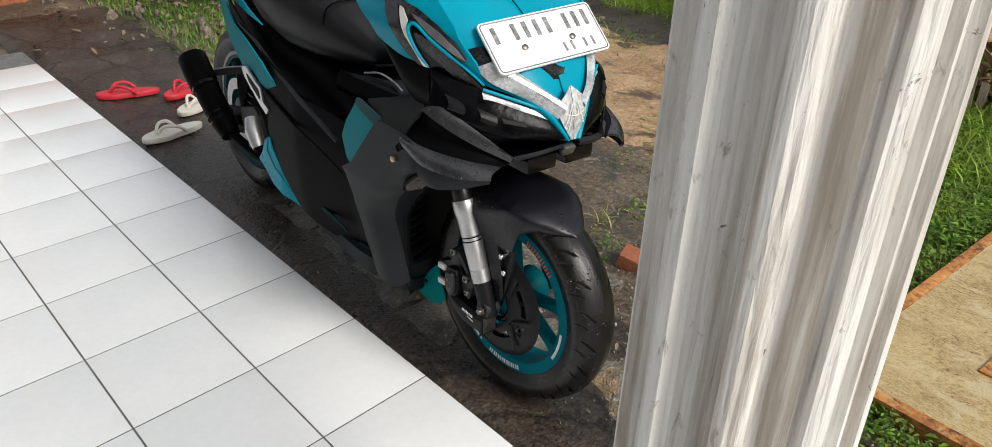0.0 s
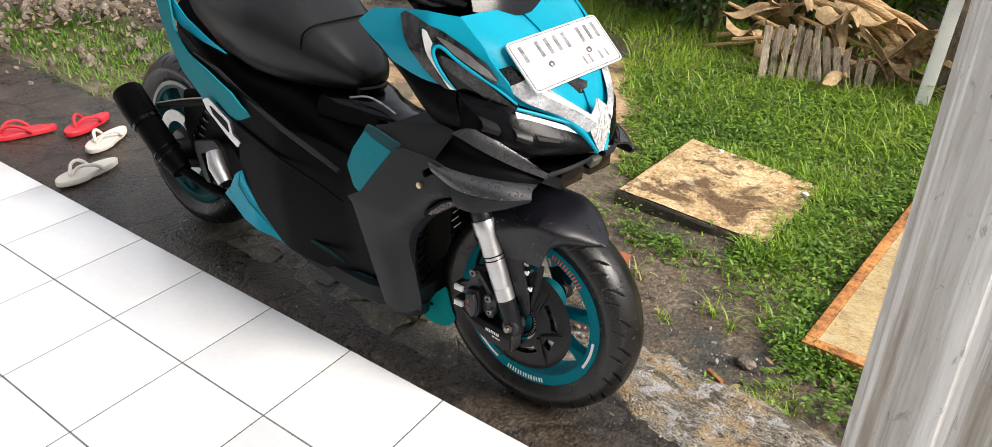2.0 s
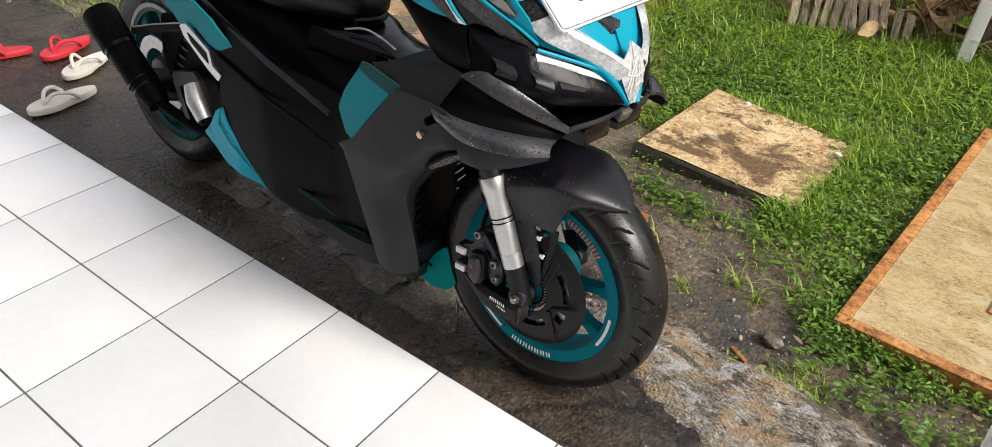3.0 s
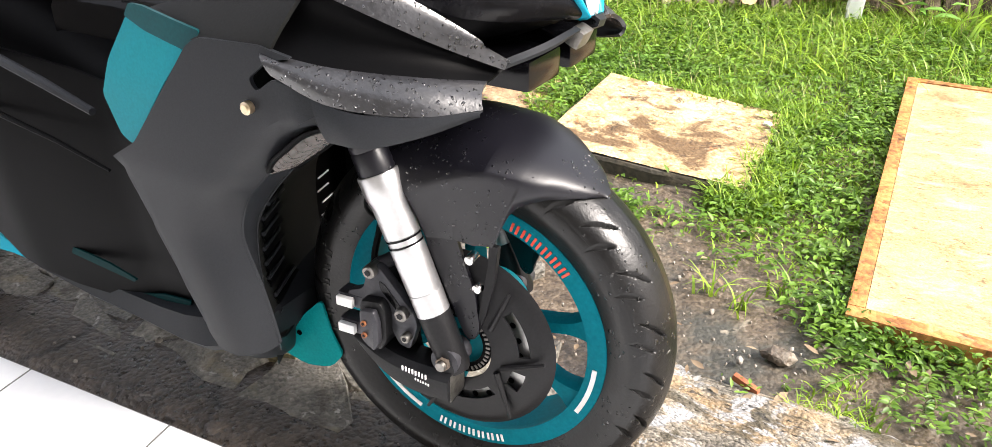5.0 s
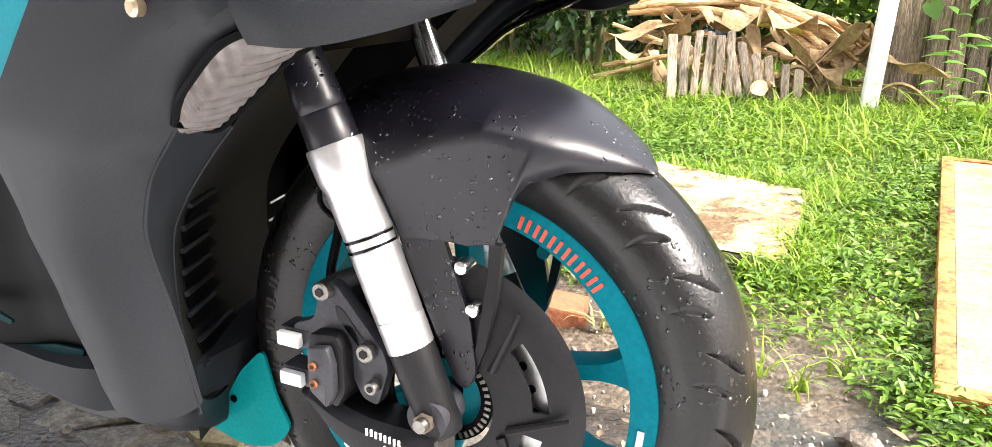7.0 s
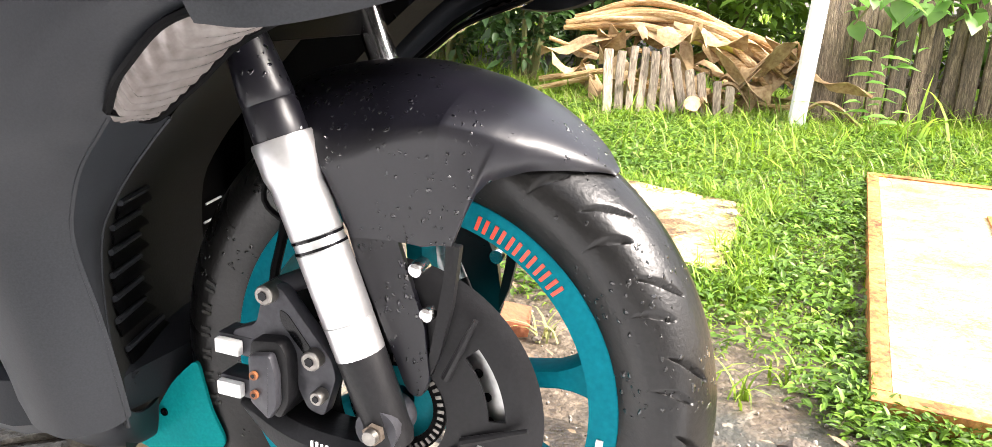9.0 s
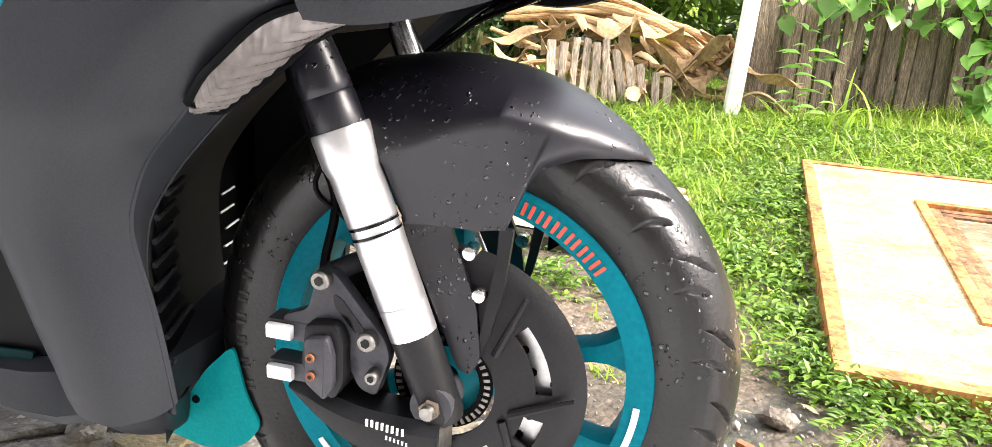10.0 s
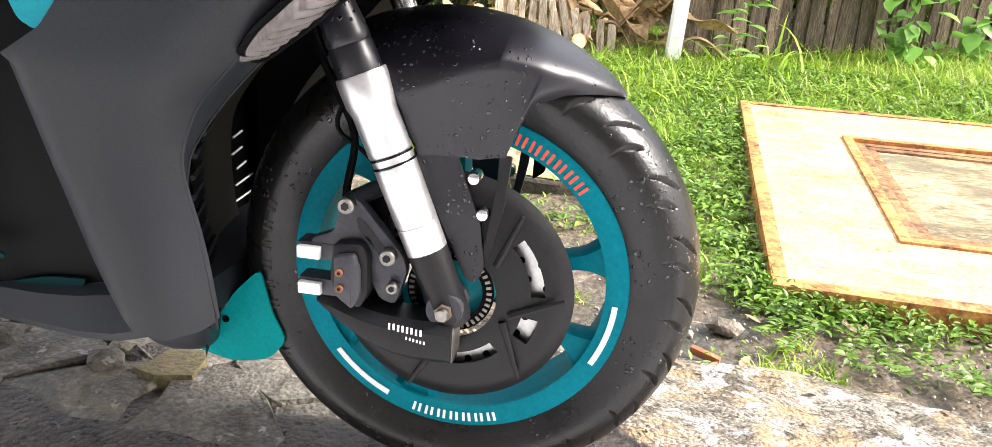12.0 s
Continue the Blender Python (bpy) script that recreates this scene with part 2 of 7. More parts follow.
stain(M_SLAB, (0.105, 0.056, 0.022), 6.2, 0.52, 0.60, stretch=(1, 1.1, 1), offset=5.1, detail=12, rough=0.62, amount=0.92)
stain(M_SLAB, (0.055, 0.032, 0.015), 19, 0.575, 0.64, offset=14, amount=0.85, detail=10)
stain(M_SLAB, (0.40, 0.13, 0.03), 13, 0.60, 0.66, offset=6, amount=0.7)
stain(M_SLAB, (0.80, 0.70, 0.48), 10, 0.58, 0.66, offset=8, amount=0.6)
# slab sides: their shadow is painted in as a dark brown
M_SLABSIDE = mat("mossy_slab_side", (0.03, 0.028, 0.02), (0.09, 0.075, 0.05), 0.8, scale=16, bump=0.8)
M_DOOR = rock("faded_plywood", (0.26, 0.170, 0.070), (0.42, 0.305, 0.140), (0.52, 0.405, 0.205), 6, 90, rough=(0.5, 0.85), bump=0.45, stretch=(1, 1.6, 1), bias=0.05, speck=0.6)
stain(M_DOOR, (0.27, 0.175, 0.08), 24, 0.60, 0.68, stretch=(0.8, 1.6, 1), offset=2, amount=0.6)
stain(M_DOOR, (0.19, 0.115, 0.045), 5.5, 0.58, 0.70, offset=5, amount=0.7)
stain(M_DOOR, (0.12, 0.075, 0.035), 48, 0.63, 0.68, stretch=(0.7, 1.5, 1), offset=8, amount=0.85, detail=4)
stain(M_DOOR, (0.55, 0.46, 0.28), 9, 0.54, 0.60, stretch=(0.7, 1.4, 1), offset=12, amount=0.7)
M_DOORPANEL = rock("damp_mottled_plywood", (0.10, 0.075, 0.036), (0.25, 0.195, 0.105), (0.40, 0.33, 0.205), 6, 40, rough=(0.4, 0.8), bump=0.4, stretch=(1, 2.0, 1), bias=0.0)
stain(M_DOORPANEL, (0.10, 0.085, 0.045), 6, 0.52, 0.62, stretch=(0.7, 1.5, 1), offset=2, amount=0.75)
M_DOORFRAME = rock("orange_stained_wood", (0.13, 0.05, 0.015), (0.44, 0.175, 0.045), (0.62, 0.30, 0.09), 9, 55, rough=(0.45, 0.8), bump=0.5)
stain(M_DOORFRAME, (0.07, 0.032, 0.014), 12, 0.58, 0.66, offset=3, amount=0.85)
stain(M_DOORFRAME, (0.55, 0.40, 0.22), 8, 0.60, 0.66, offset=6, amount=0.6)
M_MOULD = rock("dark_stained_moulding", (0.07, 0.03, 0.012), (0.24, 0.115, 0.042), (0.40, 0.21, 0.085), 9, 55, rough=(0.45, 0.8), bump=0.5)
M_COLUMN = rock("worn_whitewashed_plaster", (0.54, 0.515, 0.47), (0.76, 0.74, 0.70), (0.88, 0.865, 0.835), 9, 95, rough=(0.5, 0.85), bump=0.7, stretch=(1, 1, 0.10), bias=0.02, speck=0.25)
stain(M_COLUMN, (0.34, 0.282, 0.218), 40, 0.48, 0.62, stretch=(1, 1, 0.03), offset=1, amount=0.72, twist=0.0)
stain(M_COLUMN, (0.32, 0.255, 0.19), 8, 0.52, 0.70, stretch=(1, 1, 0.25), offset=4, amount=0.6)
stain(M_COLUMN, (0.24, 0.19, 0.14), 15, 0.63, 0.72, stretch=(1, 1, 0.4), offset=7, amount=0.7)
stain(M_COLUMN, (0.90, 0.89, 0.86), 30, 0.53, 0.60, stretch=(1, 1, 0.04), offset=12, amount=0.75, twist=0.0)
stain(M_COLUMN, (0.28, 0.24, 0.19), 70, 0.62, 0.68, stretch=(1, 1, 0.5), offset=14, amount=0.6)
stain(M_COLUMN, (0.09, 0.075, 0.06), 34, 0.685, 0.71, offset=9, amount=0.9)
M_PAINT = mat("white_painted_wood", (0.86, 0.86, 0.85), (0.78, 0.775, 0.76), 0.5, scale=12, bump=0.1)
M_FENCE = rock("weathered_brown_board", (0.034, 0.023, 0.015), (0.115, 0.083, 0.055), (0.26, 0.20, 0.14), 9, 50, rough=(0.6, 0.95), bump=0.7, stretch=(4, 4, 0.5), per_piece=0.35)
M_SLAT = rock("split_bamboo", (0.10, 0.073, 0.052), (0.30, 0.238, 0.180), (0.54, 0.445, 0.335), 9, 50, rough=(0.6, 0.95), bump=0.6, stretch=(3, 3, 0.4), per_piece=0.35)
M_BANANA = rock("dry_banana_stem", (0.24, 0.12, 0.04), (0.50, 0.30, 0.12), (0.68, 0.50, 0.28), 9, 60, rough=(0.45, 0.8), bump=0.8, stretch=(0.5, 3, 3), bias=0.02)
M_BANANA_GREEN = mat("yellow_green_stem", (0.45, 0.48, 0.05), (0.58, 0.5, 0.1), 0.5, scale=9, bump=0.3)
M_DRYLEAF = mat("dry_leaf", (0.50, 0.36, 0.19), (0.22, 0.13, 0.06), 0.75, scale=18, fine=70, bump=0.6)
M_LITTER = mat("leaf_litter", (0.28, 0.21, 0.13), (0.12, 0.075, 0.042), 0.7, scale=9, fine=40, bump=0.4, object_space=False)
M_BRICK = mat("orange_brick", (0.34, 0.115, 0.048), (0.19, 0.065, 0.032), 0.8, scale=12, fine=80, bump=0.6, per_piece=0.3, object_space=False)
M_RUBBLE = rock("brown_rubble", (0.040, 0.029, 0.020), (0.100, 0.078, 0.056), (0.22, 0.19, 0.15), 9, 70, per_piece=0.4, bump=0.8)
M_GRIT = rock("pale_grit", (0.10, 0.085, 0.065), (0.22, 0.19, 0.155), (0.42, 0.385, 0.33), 30, 90, bump=0.3)
M_WALL = mat("house_wall_plaster", (0.24, 0.23, 0.21), (0.18, 0.17, 0.155), 0.8, scale=3, bump=0.1, object_space=False)
M_CEIL = mat("porch_ceiling_paint", (0.7, 0.69, 0.66), (0.6, 0.59, 0.56), 0.8, scale=2, bump=0.05, object_space=False)


def leaf_mat(name, c1, c2, rough=0.45):
    m = mat(name, c1, c2, rough, scale=2.5, fine=25, bump=0.0, object_space=False)
    nt = m.node_tree
    N = nt.nodes.new
    b = nt.nodes[m["bsdf"]]
    geo, hsv, rng = N("ShaderNodeNewGeometry"), N("ShaderNodeHueSaturation"), N("ShaderNodeMapRange")
    rng.inputs["To Min"].default_value, rng.inputs["To Max"].default_value = 0.55, 1.5
    nt.links.new(geo.outputs["Random Per Island"], rng.inputs["Value"])
    nt.links.new(rng.outputs[0], hsv.inputs["Value"])
    src = b.inputs["Base Color"].links[0].from_socket
    nt.links.new(src, hsv.inputs["Color"])
    nt.links.new(hsv.outputs[0], b.inputs["Base Color"])
    trans, add = N("ShaderNodeBsdfTranslucent"), N("ShaderNodeMixShader")
    nt.links.new(hsv.outputs[0], trans.inputs["Color"])
    add.inputs[0].default_value = 0.3
    nt.links.new(b.outputs[0], add.inputs[1])
    nt.links.new(trans.outputs[0], add.inputs[2])
    out = [n for n in nt.nodes if n.type == "OUTPUT_MATERIAL"][0]
    nt.links.new(add.outputs[0], out.inputs[0])
    return m


M_GRASS = leaf_mat("lawn_grass", (0.142, 0.268, 0.018), (0.305, 0.435, 0.038))
M_GRASS_DRY = leaf_mat("dry_grass", (0.40, 0.36, 0.15), (0.3, 0.35, 0.1))
M_LEAF = leaf_mat("garden_leaf", (0.084, 0.182, 0.018), (0.178, 0.302, 0.031))
M_LEAF_DARK = leaf_mat("shrub_leaf", (0.025, 0.065, 0.014), (0.055, 0.115, 0.025))
M_LEAF_BRIGHT = leaf_mat("vine_leaf", (0.18, 0.38, 0.07), (0.28, 0.5, 0.11))
M_STEM = mat("plant_stem", (0.10, 0.13, 0.04), (0.15, 0.11, 0.05), 0.7, scale=20, bump=0.2)

M_GREY = mat("matte_grey_plastic", (0.0108, 0.0120, 0.0142), (0.0188, 0.0206, 0.0238), 0.42, 0.56, scale=3, fine=600, bump=0.015, spec=0.16)
M_ARCH = mat("rough_dark_plastic", (0.008, 0.0083, 0.0078), (0.013, 0.0132, 0.0125), 0.55, 0.65, scale=4, fine=400, bump=0.05, spec=0.15)
M_BLACK = mat("matte_black_plastic", (0.0014, 0.0014, 0.0016), (0.0027, 0.0027, 0.003), 0.40, 0.5, scale=5, fine=500, bump=0.03, spec=0.045)
M_BLACKWET = wet_drops(mat("wet_black_paint", (0.0030, 0.0029, 0.0050), (0.0056, 0.0054, 0.0088), 0.31, 0.42, scale=5, fine=400, bump=0.012, spec=0.42), 190, 0.6, 0.47)
M_WINGWET = wet_drops(mat("wet_grey_winglet", (0.006, 0.006, 0.007), (0.022, 0.022, 0.025), 0.22, 0.42, scale=9, fine=240, bump=0.08, spec=1.0, spread=(0.42, 0.6)), 240, 1.0, 0.34)
M_GLOSS = mat("gloss_black", (0.0015, 0.0015, 0.002), (0.003, 0.003, 0.004), 0.12, 0.2, scale=6, bump=0.01, spec=0.22)
M_SEAT = mat("black_vinyl_seat", (0.0035, 0.0035, 0.0040), (0.0065, 0.0065, 0.0072), 0.34, 0.46, scale=4, fine=420, bump=0.09, spec=0.42)
M_TEAL = wet_drops(mat("turquoise_paint", (0.0003, 0.25, 0.36), (0.0008, 0.31, 0.44), 0.26, 0.34, scale=6, fine=700, bump=0.02, spec=0.10), 420, 0.45, 0.48)
# deeper turquoise; on the tail and scoop it also carries their shade
M_TEALDARK = mat("deep_turquoise_paint", (0.001, 0.165, 0.20), (0.002, 0.205, 0.25), 0.45, 0.55, scale=6, fine=300, bump=0.02, spec=0.12)
# turquoise with the shade of low and recessed parts mixed into its colour
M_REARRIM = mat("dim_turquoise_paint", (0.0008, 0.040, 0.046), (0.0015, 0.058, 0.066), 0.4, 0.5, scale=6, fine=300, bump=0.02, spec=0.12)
M_FIN = mat("matte_turquoise_plastic", (0.0003, 0.165, 0.168), (0.0006, 0.225, 0.228), 0.34, 0.46, scale=6, fine=300, bump=0.0, spec=0.02)
# turquoise taken almost to black: the footwell's shade is in the colour
M_FOOTWELL = mat("dark_turquoise_plastic", (0.0005, 0.014, 0.015), (0.0009, 0.024, 0.026), 0.5, 0.6, scale=8, fine=300, bump=0.02, spec=0.05)
M_RIM = mat("turquoise_rim_paint", (0.0002, 0.132, 0.172), (0.0004, 0.182, 0.232), 0.34, 0.45, scale=7, fine=200, bump=0.0, spec=0.03)
M_RUBBER = wet_drops(mat("tyre_rubber", (0.0028, 0.0027, 0.0027), (0.0082, 0.0078, 0.0075), 0.22, 0.46, scale=11, fine=260, bump=0.10, spec=0.36), 170, 0.6, 0.50)
M_SILVER = mat("brushed_aluminium", (0.50, 0.50, 0.505), (0.60, 0.60, 0.605), 0.32, 0.42, metal=0.9, scale=5, fine=160, bump=0.02)
M_CHROME = mat("polished_steel", (0.55, 0.55, 0.55), (0.75, 0.75, 0.75), 0.14, 0.25, metal=1.0, scale=9, bump=0.02)
M_STEEL = mat("dull_steel", (0.16, 0.15, 0.14), (0.30, 0.285, 0.26), 0.38, 0.55, metal=1.0, scale=24, fine=140, bump=0.1)
M_DISC = mat("brake_disc_steel", (0.34, 0.335, 0.33), (0.5, 0.5, 0.49), 0.3, 0.45, metal=1.0, scale=30, fine=120, bump=0.05)
M_ANOD = mat("black_anodised_metal", (0.030, 0.030, 0.035), (0.050, 0.050, 0.057), 0.38, 0.5, metal=0.3, scale=10, fine=200, bump=0.05, spec=0.35)
M_COVER = mat("weathered_black_plastic", (0.0042, 0.0042, 0.0048), (0.0088, 0.0087, 0.0096), 0.40, 0.52, scale=9, fine=260, bump=0.07, spec=0.22)
# white stands in for the light that the cooler slats throw back
M_FINS = mat("bare_cooler_fins", (0.78, 0.78, 0.76), (0.86, 0.86, 0.85), 0.4, scale=30, bump=0.0)
M_WORN = mat("worn_rubber_lettering", (0.022, 0.021, 0.020), (0.034, 0.033, 0.031), 0.6, scale=30, fine=200, bump=0.1)
M_WHITE = mat("white_sticker", (0.80, 0.80, 0.78), (0.7, 0.7, 0.68), 0.4, scale=20, bump=0.02)
M_RED = mat("red_sticker", (0.62, 0.06, 0.03), (0.7, 0.09, 0.05), 0.4, scale=20, bump=0.02)
M_RUST = mat("rusty_screw", (0.30, 0.105, 0.028), (0.17, 0.055, 0.02), 0.6, scale=60, bump=0.2)
M_NUT = mat("browned_steel", (0.10, 0.075, 0.055), (0.24, 0.20, 0.165), 0.4, 0.6, metal=0.8, scale=60, fine=200, bump=0.15)
M_BRASS = mat("brass_bolt", (0.55, 0.42, 0.26), (0.65, 0.55, 0.4), 0.35, metal=1.0, scale=60, bump=0.05)
M_PLATE = mat("white_number_plate", (0.82, 0.83, 0.84), (0.76, 0.77, 0.79), 0.3, 0.4, scale=10, bump=0.03)
M_INK = mat("black_plate_ink", (0.06, 0.06, 0.062), (0.34, 0.34, 0.35), 0.5, scale=60, fine=220, bump=0.02)
M_LENS = mat("clear_ribbed_lens", (0.13, 0.112, 0.104), (0.24, 0.215, 0.205), 0.18, 0.28, metal=0.3, scale=10, bump=0.02)
M_CHROMEWET = wet_drops(mat("silver_sticker", (0.46, 0.47, 0.48), (0.84, 0.85, 0.86), 0.22, 0.36, metal=0.45, scale=26, fine=140, bump=0.05, spread=(0.40, 0.62)), 380, 0.5, 0.45)
M_CARBON = wet_drops(mat("carbon_pattern_sticker", (0.005, 0.005, 0.0055), (0.045, 0.045, 0.048), 0.16, 0.3, scale=40, fine=420, bump=0.08, spread=(0.47, 0.62)), 380, 0.9, 0.36)
M_BLADE = wet_drops(mat("grey_sparkle_sticker", (0.10, 0.10, 0.105), (0.24, 0.235, 0.235), 0.25, 0.35, metal=0.4, scale=30, fine=260, bump=0.05), 380, 0.5, 0.45)
M_WHITESILVER = mat("bright_silver_paint", (0.62, 0.62, 0.62), (0.80, 0.80, 0.79), 0.25, 0.35, metal=0.3, scale=20, bump=0.02)
M_FACET = mat("dull_lamp_facet", (0.004, 0.004, 0.0045), (0.009, 0.009, 0.010), 0.3, 0.4, scale=14, fine=120, bump=0.05, spec=0.2)
M_LAMP = mat("smoked_lamp_glass", (0.0012, 0.0012, 0.0016), (0.003, 0.003, 0.004), 0.10, 0.3, scale=22, fine=90, bump=0.12, spec=0.10)
M_SMOKE = mat("smoked_windscreen", (0.004, 0.0045, 0.006), (0.008, 0.009, 0.011), 0.2, 0.3, scale=4, bump=0.0, spec=0.25)
M_REDSANDAL = mat("red_rubber_sandal", (0.55, 0.02, 0.035), (0.62, 0.035, 0.05), 0.45, scale=18, bump=0.1)
M_WHITESANDAL = mat("cream_rubber_sandal", (0.78, 0.75, 0.67), (0.68, 0.64, 0.56), 0.5, scale=18, bump=0.1)


# ---- building helpers ----
def part(name, bm, material, parent=None, label="", sharp=0.6, smooth=True):
    """Links a bmesh as one mesh object, under parent if given."""
    bm.normal_update()
    for f in bm.faces:
        f.smooth = smooth
    for e in bm.edges:
        if len(e.link_faces) == 2 and e.calc_face_angle(0) > sharp:
            e.smooth = False
    me = bpy.data.meshes.new(name)
    bm.to_mesh(me)
    bm.free()
    me.materials.append(material)
    ob = new(name, me)
    if parent is not None:
        ob.parent = parent
    if label:
        ob["label"] = label
    return ob


def raw(name, verts, faces, material, parent=None, smooth=True):
    me = bpy.data.meshes.new(name)
    me.from_pydata(verts, [], faces)
    me.polygons.foreach_set("use_smooth", [smooth] * len(me.polygons))
    me.materials.append(material)
    ob = new(name, me)
    if parent is not None:
        ob.parent = parent
    return ob


def thing(name, label, category, group="", kind=""):
    return tagged(new(name), label, category, group, kind)


def box(bm, x0, x1, y0, y1, z0, z1, bevel=0.0, m=None):
    r = bmesh.ops.create_cube(bm, size=1)
    vs = r["verts"]
    mm = Matrix.Translation(((x0 + x1) / 2, (y0 + y1) / 2, (z0 + z1) / 2)) @ Matrix.Diagonal((x1 - x0, y1 - y0, z1 - z0, 1))
    bmesh.ops.transform(bm, matrix=mm, verts=vs)
    if bevel:
        es = list({e for v in vs for e in v.link_edges})
        got = bmesh.ops.bevel(bm, geom=es, offset=bevel, segments=2, profile=0.7, affect="EDGES")
        vs = list({v for f in got["faces"] for v in f.verts} | {v for v in vs if v.is_valid})
    if m is not None:
        bmesh.ops.transform(bm, matrix=m, verts=vs)
    return bm


def loft(bm, rings, closed=True, caps=True):
    rows = [[bm.verts.new(p) for p in ring] for ring in rings]
    n = len(rows[0])
    for a, b in zip(rows, rows[1:]):
        for i in range(n if closed else n - 1):
            j = (i + 1) % n
            bm.faces.new((a[i], a[j], b[j], b[i]))
    if caps and closed:
        bm.faces.new(list(reversed(rows[0])))
        bm.faces.new(rows[-1])
    return rows


def fix(bm):
    bmesh.ops.recalc_face_normals(bm, faces=bm.faces)
    return bm


def tube(points, radius, n=12, bm=None):
    """A round bar along points; radius is a number or one per point."""
    bm = bm or bmesh.new()
    pts = [Vector(p) for p in points]
    rad = radius if isinstance(radius, (list, tuple)) else [radius] * len(pts)
    up, rings = Vector((0.13, 0.98, 0.11)), []
    for i, p in enumerate(pts):
        d = (pts[min(i + 1, len(pts) - 1)] - pts[max(i - 1, 0)]).normalized()
        if abs(d.dot(up)) > 0.95:
            up = Vector((0.3, 0.1, 0.95))
        u = d.cross(up).normalized()
        v = d.cross(u)
        up = -v if v.dot(up) < 0 else v
        v = d.cross(u)
        rings.append([p + rad[i] * (math.cos(a) * u + math.sin(a) * v) for a in (2 * math.pi * k / n for k in range(n))])
    loft(bm, rings)
    return fix(bm)


def spline(pts, n):
    """Points along a smooth curve through pts."""
    P = [Vector(p) for p in pts]
    if len(P) == 2:
        return [P[0].lerp(P[1], k / n) for k in range(n + 1)]
    Q = [2 * P[0] - P[1]] + P + [2 * P[-1] - P[-2]]
    out = []
    for k in range(n + 1):
        s = k / n * (len(P) - 1)
        i = min(int(s), len(P) - 2)
        f = s - i
        a, b, c, d = Q[i:i + 4]
        out.append(0.5 * ((2 * b) + (c - a) * f + (2 * a - 5 * b + 4 * c - d) * f * f + (3 * b - a - 3 * c + d) * f ** 3))
    return out


def lathe(profile, n=96, center=(0, 0, 0), bm=None, closed=True):
    """Turns a profile of (radius, y) about the y axis."""
    bm = bm or bmesh.new()
    cx, cy, cz = center
    rings = []
    for k in range(n):
        a = 2 * math.pi * k / n
        rings.append([Vector((cx + r * math.cos(a), cy + y, cz + r * math.sin(a))) for r, y in profile])
    rows = [[bm.verts.new(p) for p in ring] for ring in rings]
    m = len(profile)
    for k in range(n):
        a, b = rows[k], rows[(k + 1) % n]
        for i in range(m if closed else m - 1):
            j = (i + 1) % m
            bm.faces.new((a[i], a[j], b[j], b[i]))
    return fix(bm)


def thicken(bm, faces, t):
    """Gives a sheet of faces a back at t behind it, and closes the edge."""
    bm.normal_update()
    verts = list({v for f in faces for v in f.verts})
    back = {v: bm.verts.new(v.co - v.normal * t) for v in verts}
    border = [(l.vert, l.link_loop_next.vert) for f in faces for l in f.loops if len(l.edge.link_faces) == 1]
    for f in faces:
        bm.faces.new([back[v] for v in reversed(f.verts)])
    for a, b in border:
        bm.faces.new((b, a, back[a], back[b]))


def patch(A, B, n=24, m=8, bulge=(0, 0, 0), thick=0.003, bm=None):
    """A curved panel between two edge curves, swelling by bulge halfway across."""
    bm = bm or bmesh.new()
    A, B, bl = spline(A, n), spline(B, n), Vector(bulge)
    rows = []
    for a, b in zip(A, B):
        rows.append([bm.verts.new(a.lerp(b, k / m) + bl * (4 * k / m * (1 - k / m))) for k in range(m + 1)])
    faces = []
    for r, s in zip(rows, rows[1:]):
        for k in range(m):
            faces.append(bm.faces.new((r[k], r[k + 1], s[k + 1], s[k])))
    if thick:
        thicken(bm, faces, thick)
    return bm


def inside(poly, x, z):
    hit = False
    for (x0, z0), (x1, z1) in zip(poly, poly[1:] + poly[:1]):
        if (z0 > z) != (z1 > z) and x < (x1 - x0) * (z - z0) / (z1 - z0) + x0:
            hit = not hit
    return hit


def round_outline(poly, r, steps=4):
    """Rounds the corners of an outline."""
    out = []
    for i, p in enumerate(poly):
        a, b, c = Vector(poly[i - 1]), Vector(p), Vector(poly[(i + 1) % len(poly)])
        ra, rc = min(r, (a - b).length * 0.45), min(r, (c - b).length * 0.45)
        s, e = b + (a - b).normalized() * ra, b + (c - b).normalized() * rc
        for k in range(steps + 1):
            f = k / steps
            out.append(tuple((1 - f) ** 2 * s + 2 * f * (1 - f) * b + f * f * e))
    return out


def sheet(outline, depth, thick=0.004, step=0.014, side=-1, corner=0.006, bm=None):
    """A moulded panel with an outline in the x-z plane; depth(x, z) is its distance out from the middle plane, side -1 right, 1 left."""
    poly = round_outline([tuple(p) for p in outline], corner)
    edge = []
    for (x0, z0), (x1, z1) in zip(poly, poly[1:] + poly[:1]):
        k = max(1, int(math.hypot(x1 - x0, z1 - z0) / step))
        edge += [(x0 + (x1 - x0) * i / k, z0 + (z1 - z0) * i / k) for i in range(k)]
    pts = [Vector(p) for p in edge]
    xs, zs = [p[0] for p in edge], [p[1] for p in edge]
    x = min(xs) + step / 2
    row = 0
    while x < max(xs):
        z = min(zs) + step / 2 + (step / 2 if row % 2 else 0)
        while z < max(zs):
            if inside(edge, x, z) and min((x - a) ** 2 + (z - b) ** 2 for a, b in edge) > (step * 0.55) ** 2:
                pts.append(Vector((x, z)))
            z += step
        x += step * 0.87
        row += 1
    n = len(edge)
    from mathutils.geometry import delaunay_2d_cdt
    vs, _, fs, *_ = delaunay_2d_cdt(pts, [(i, (i + 1) % n) for i in range(n)], [list(range(n))], 1, 1e-6)
    bm = bm or bmesh.new()
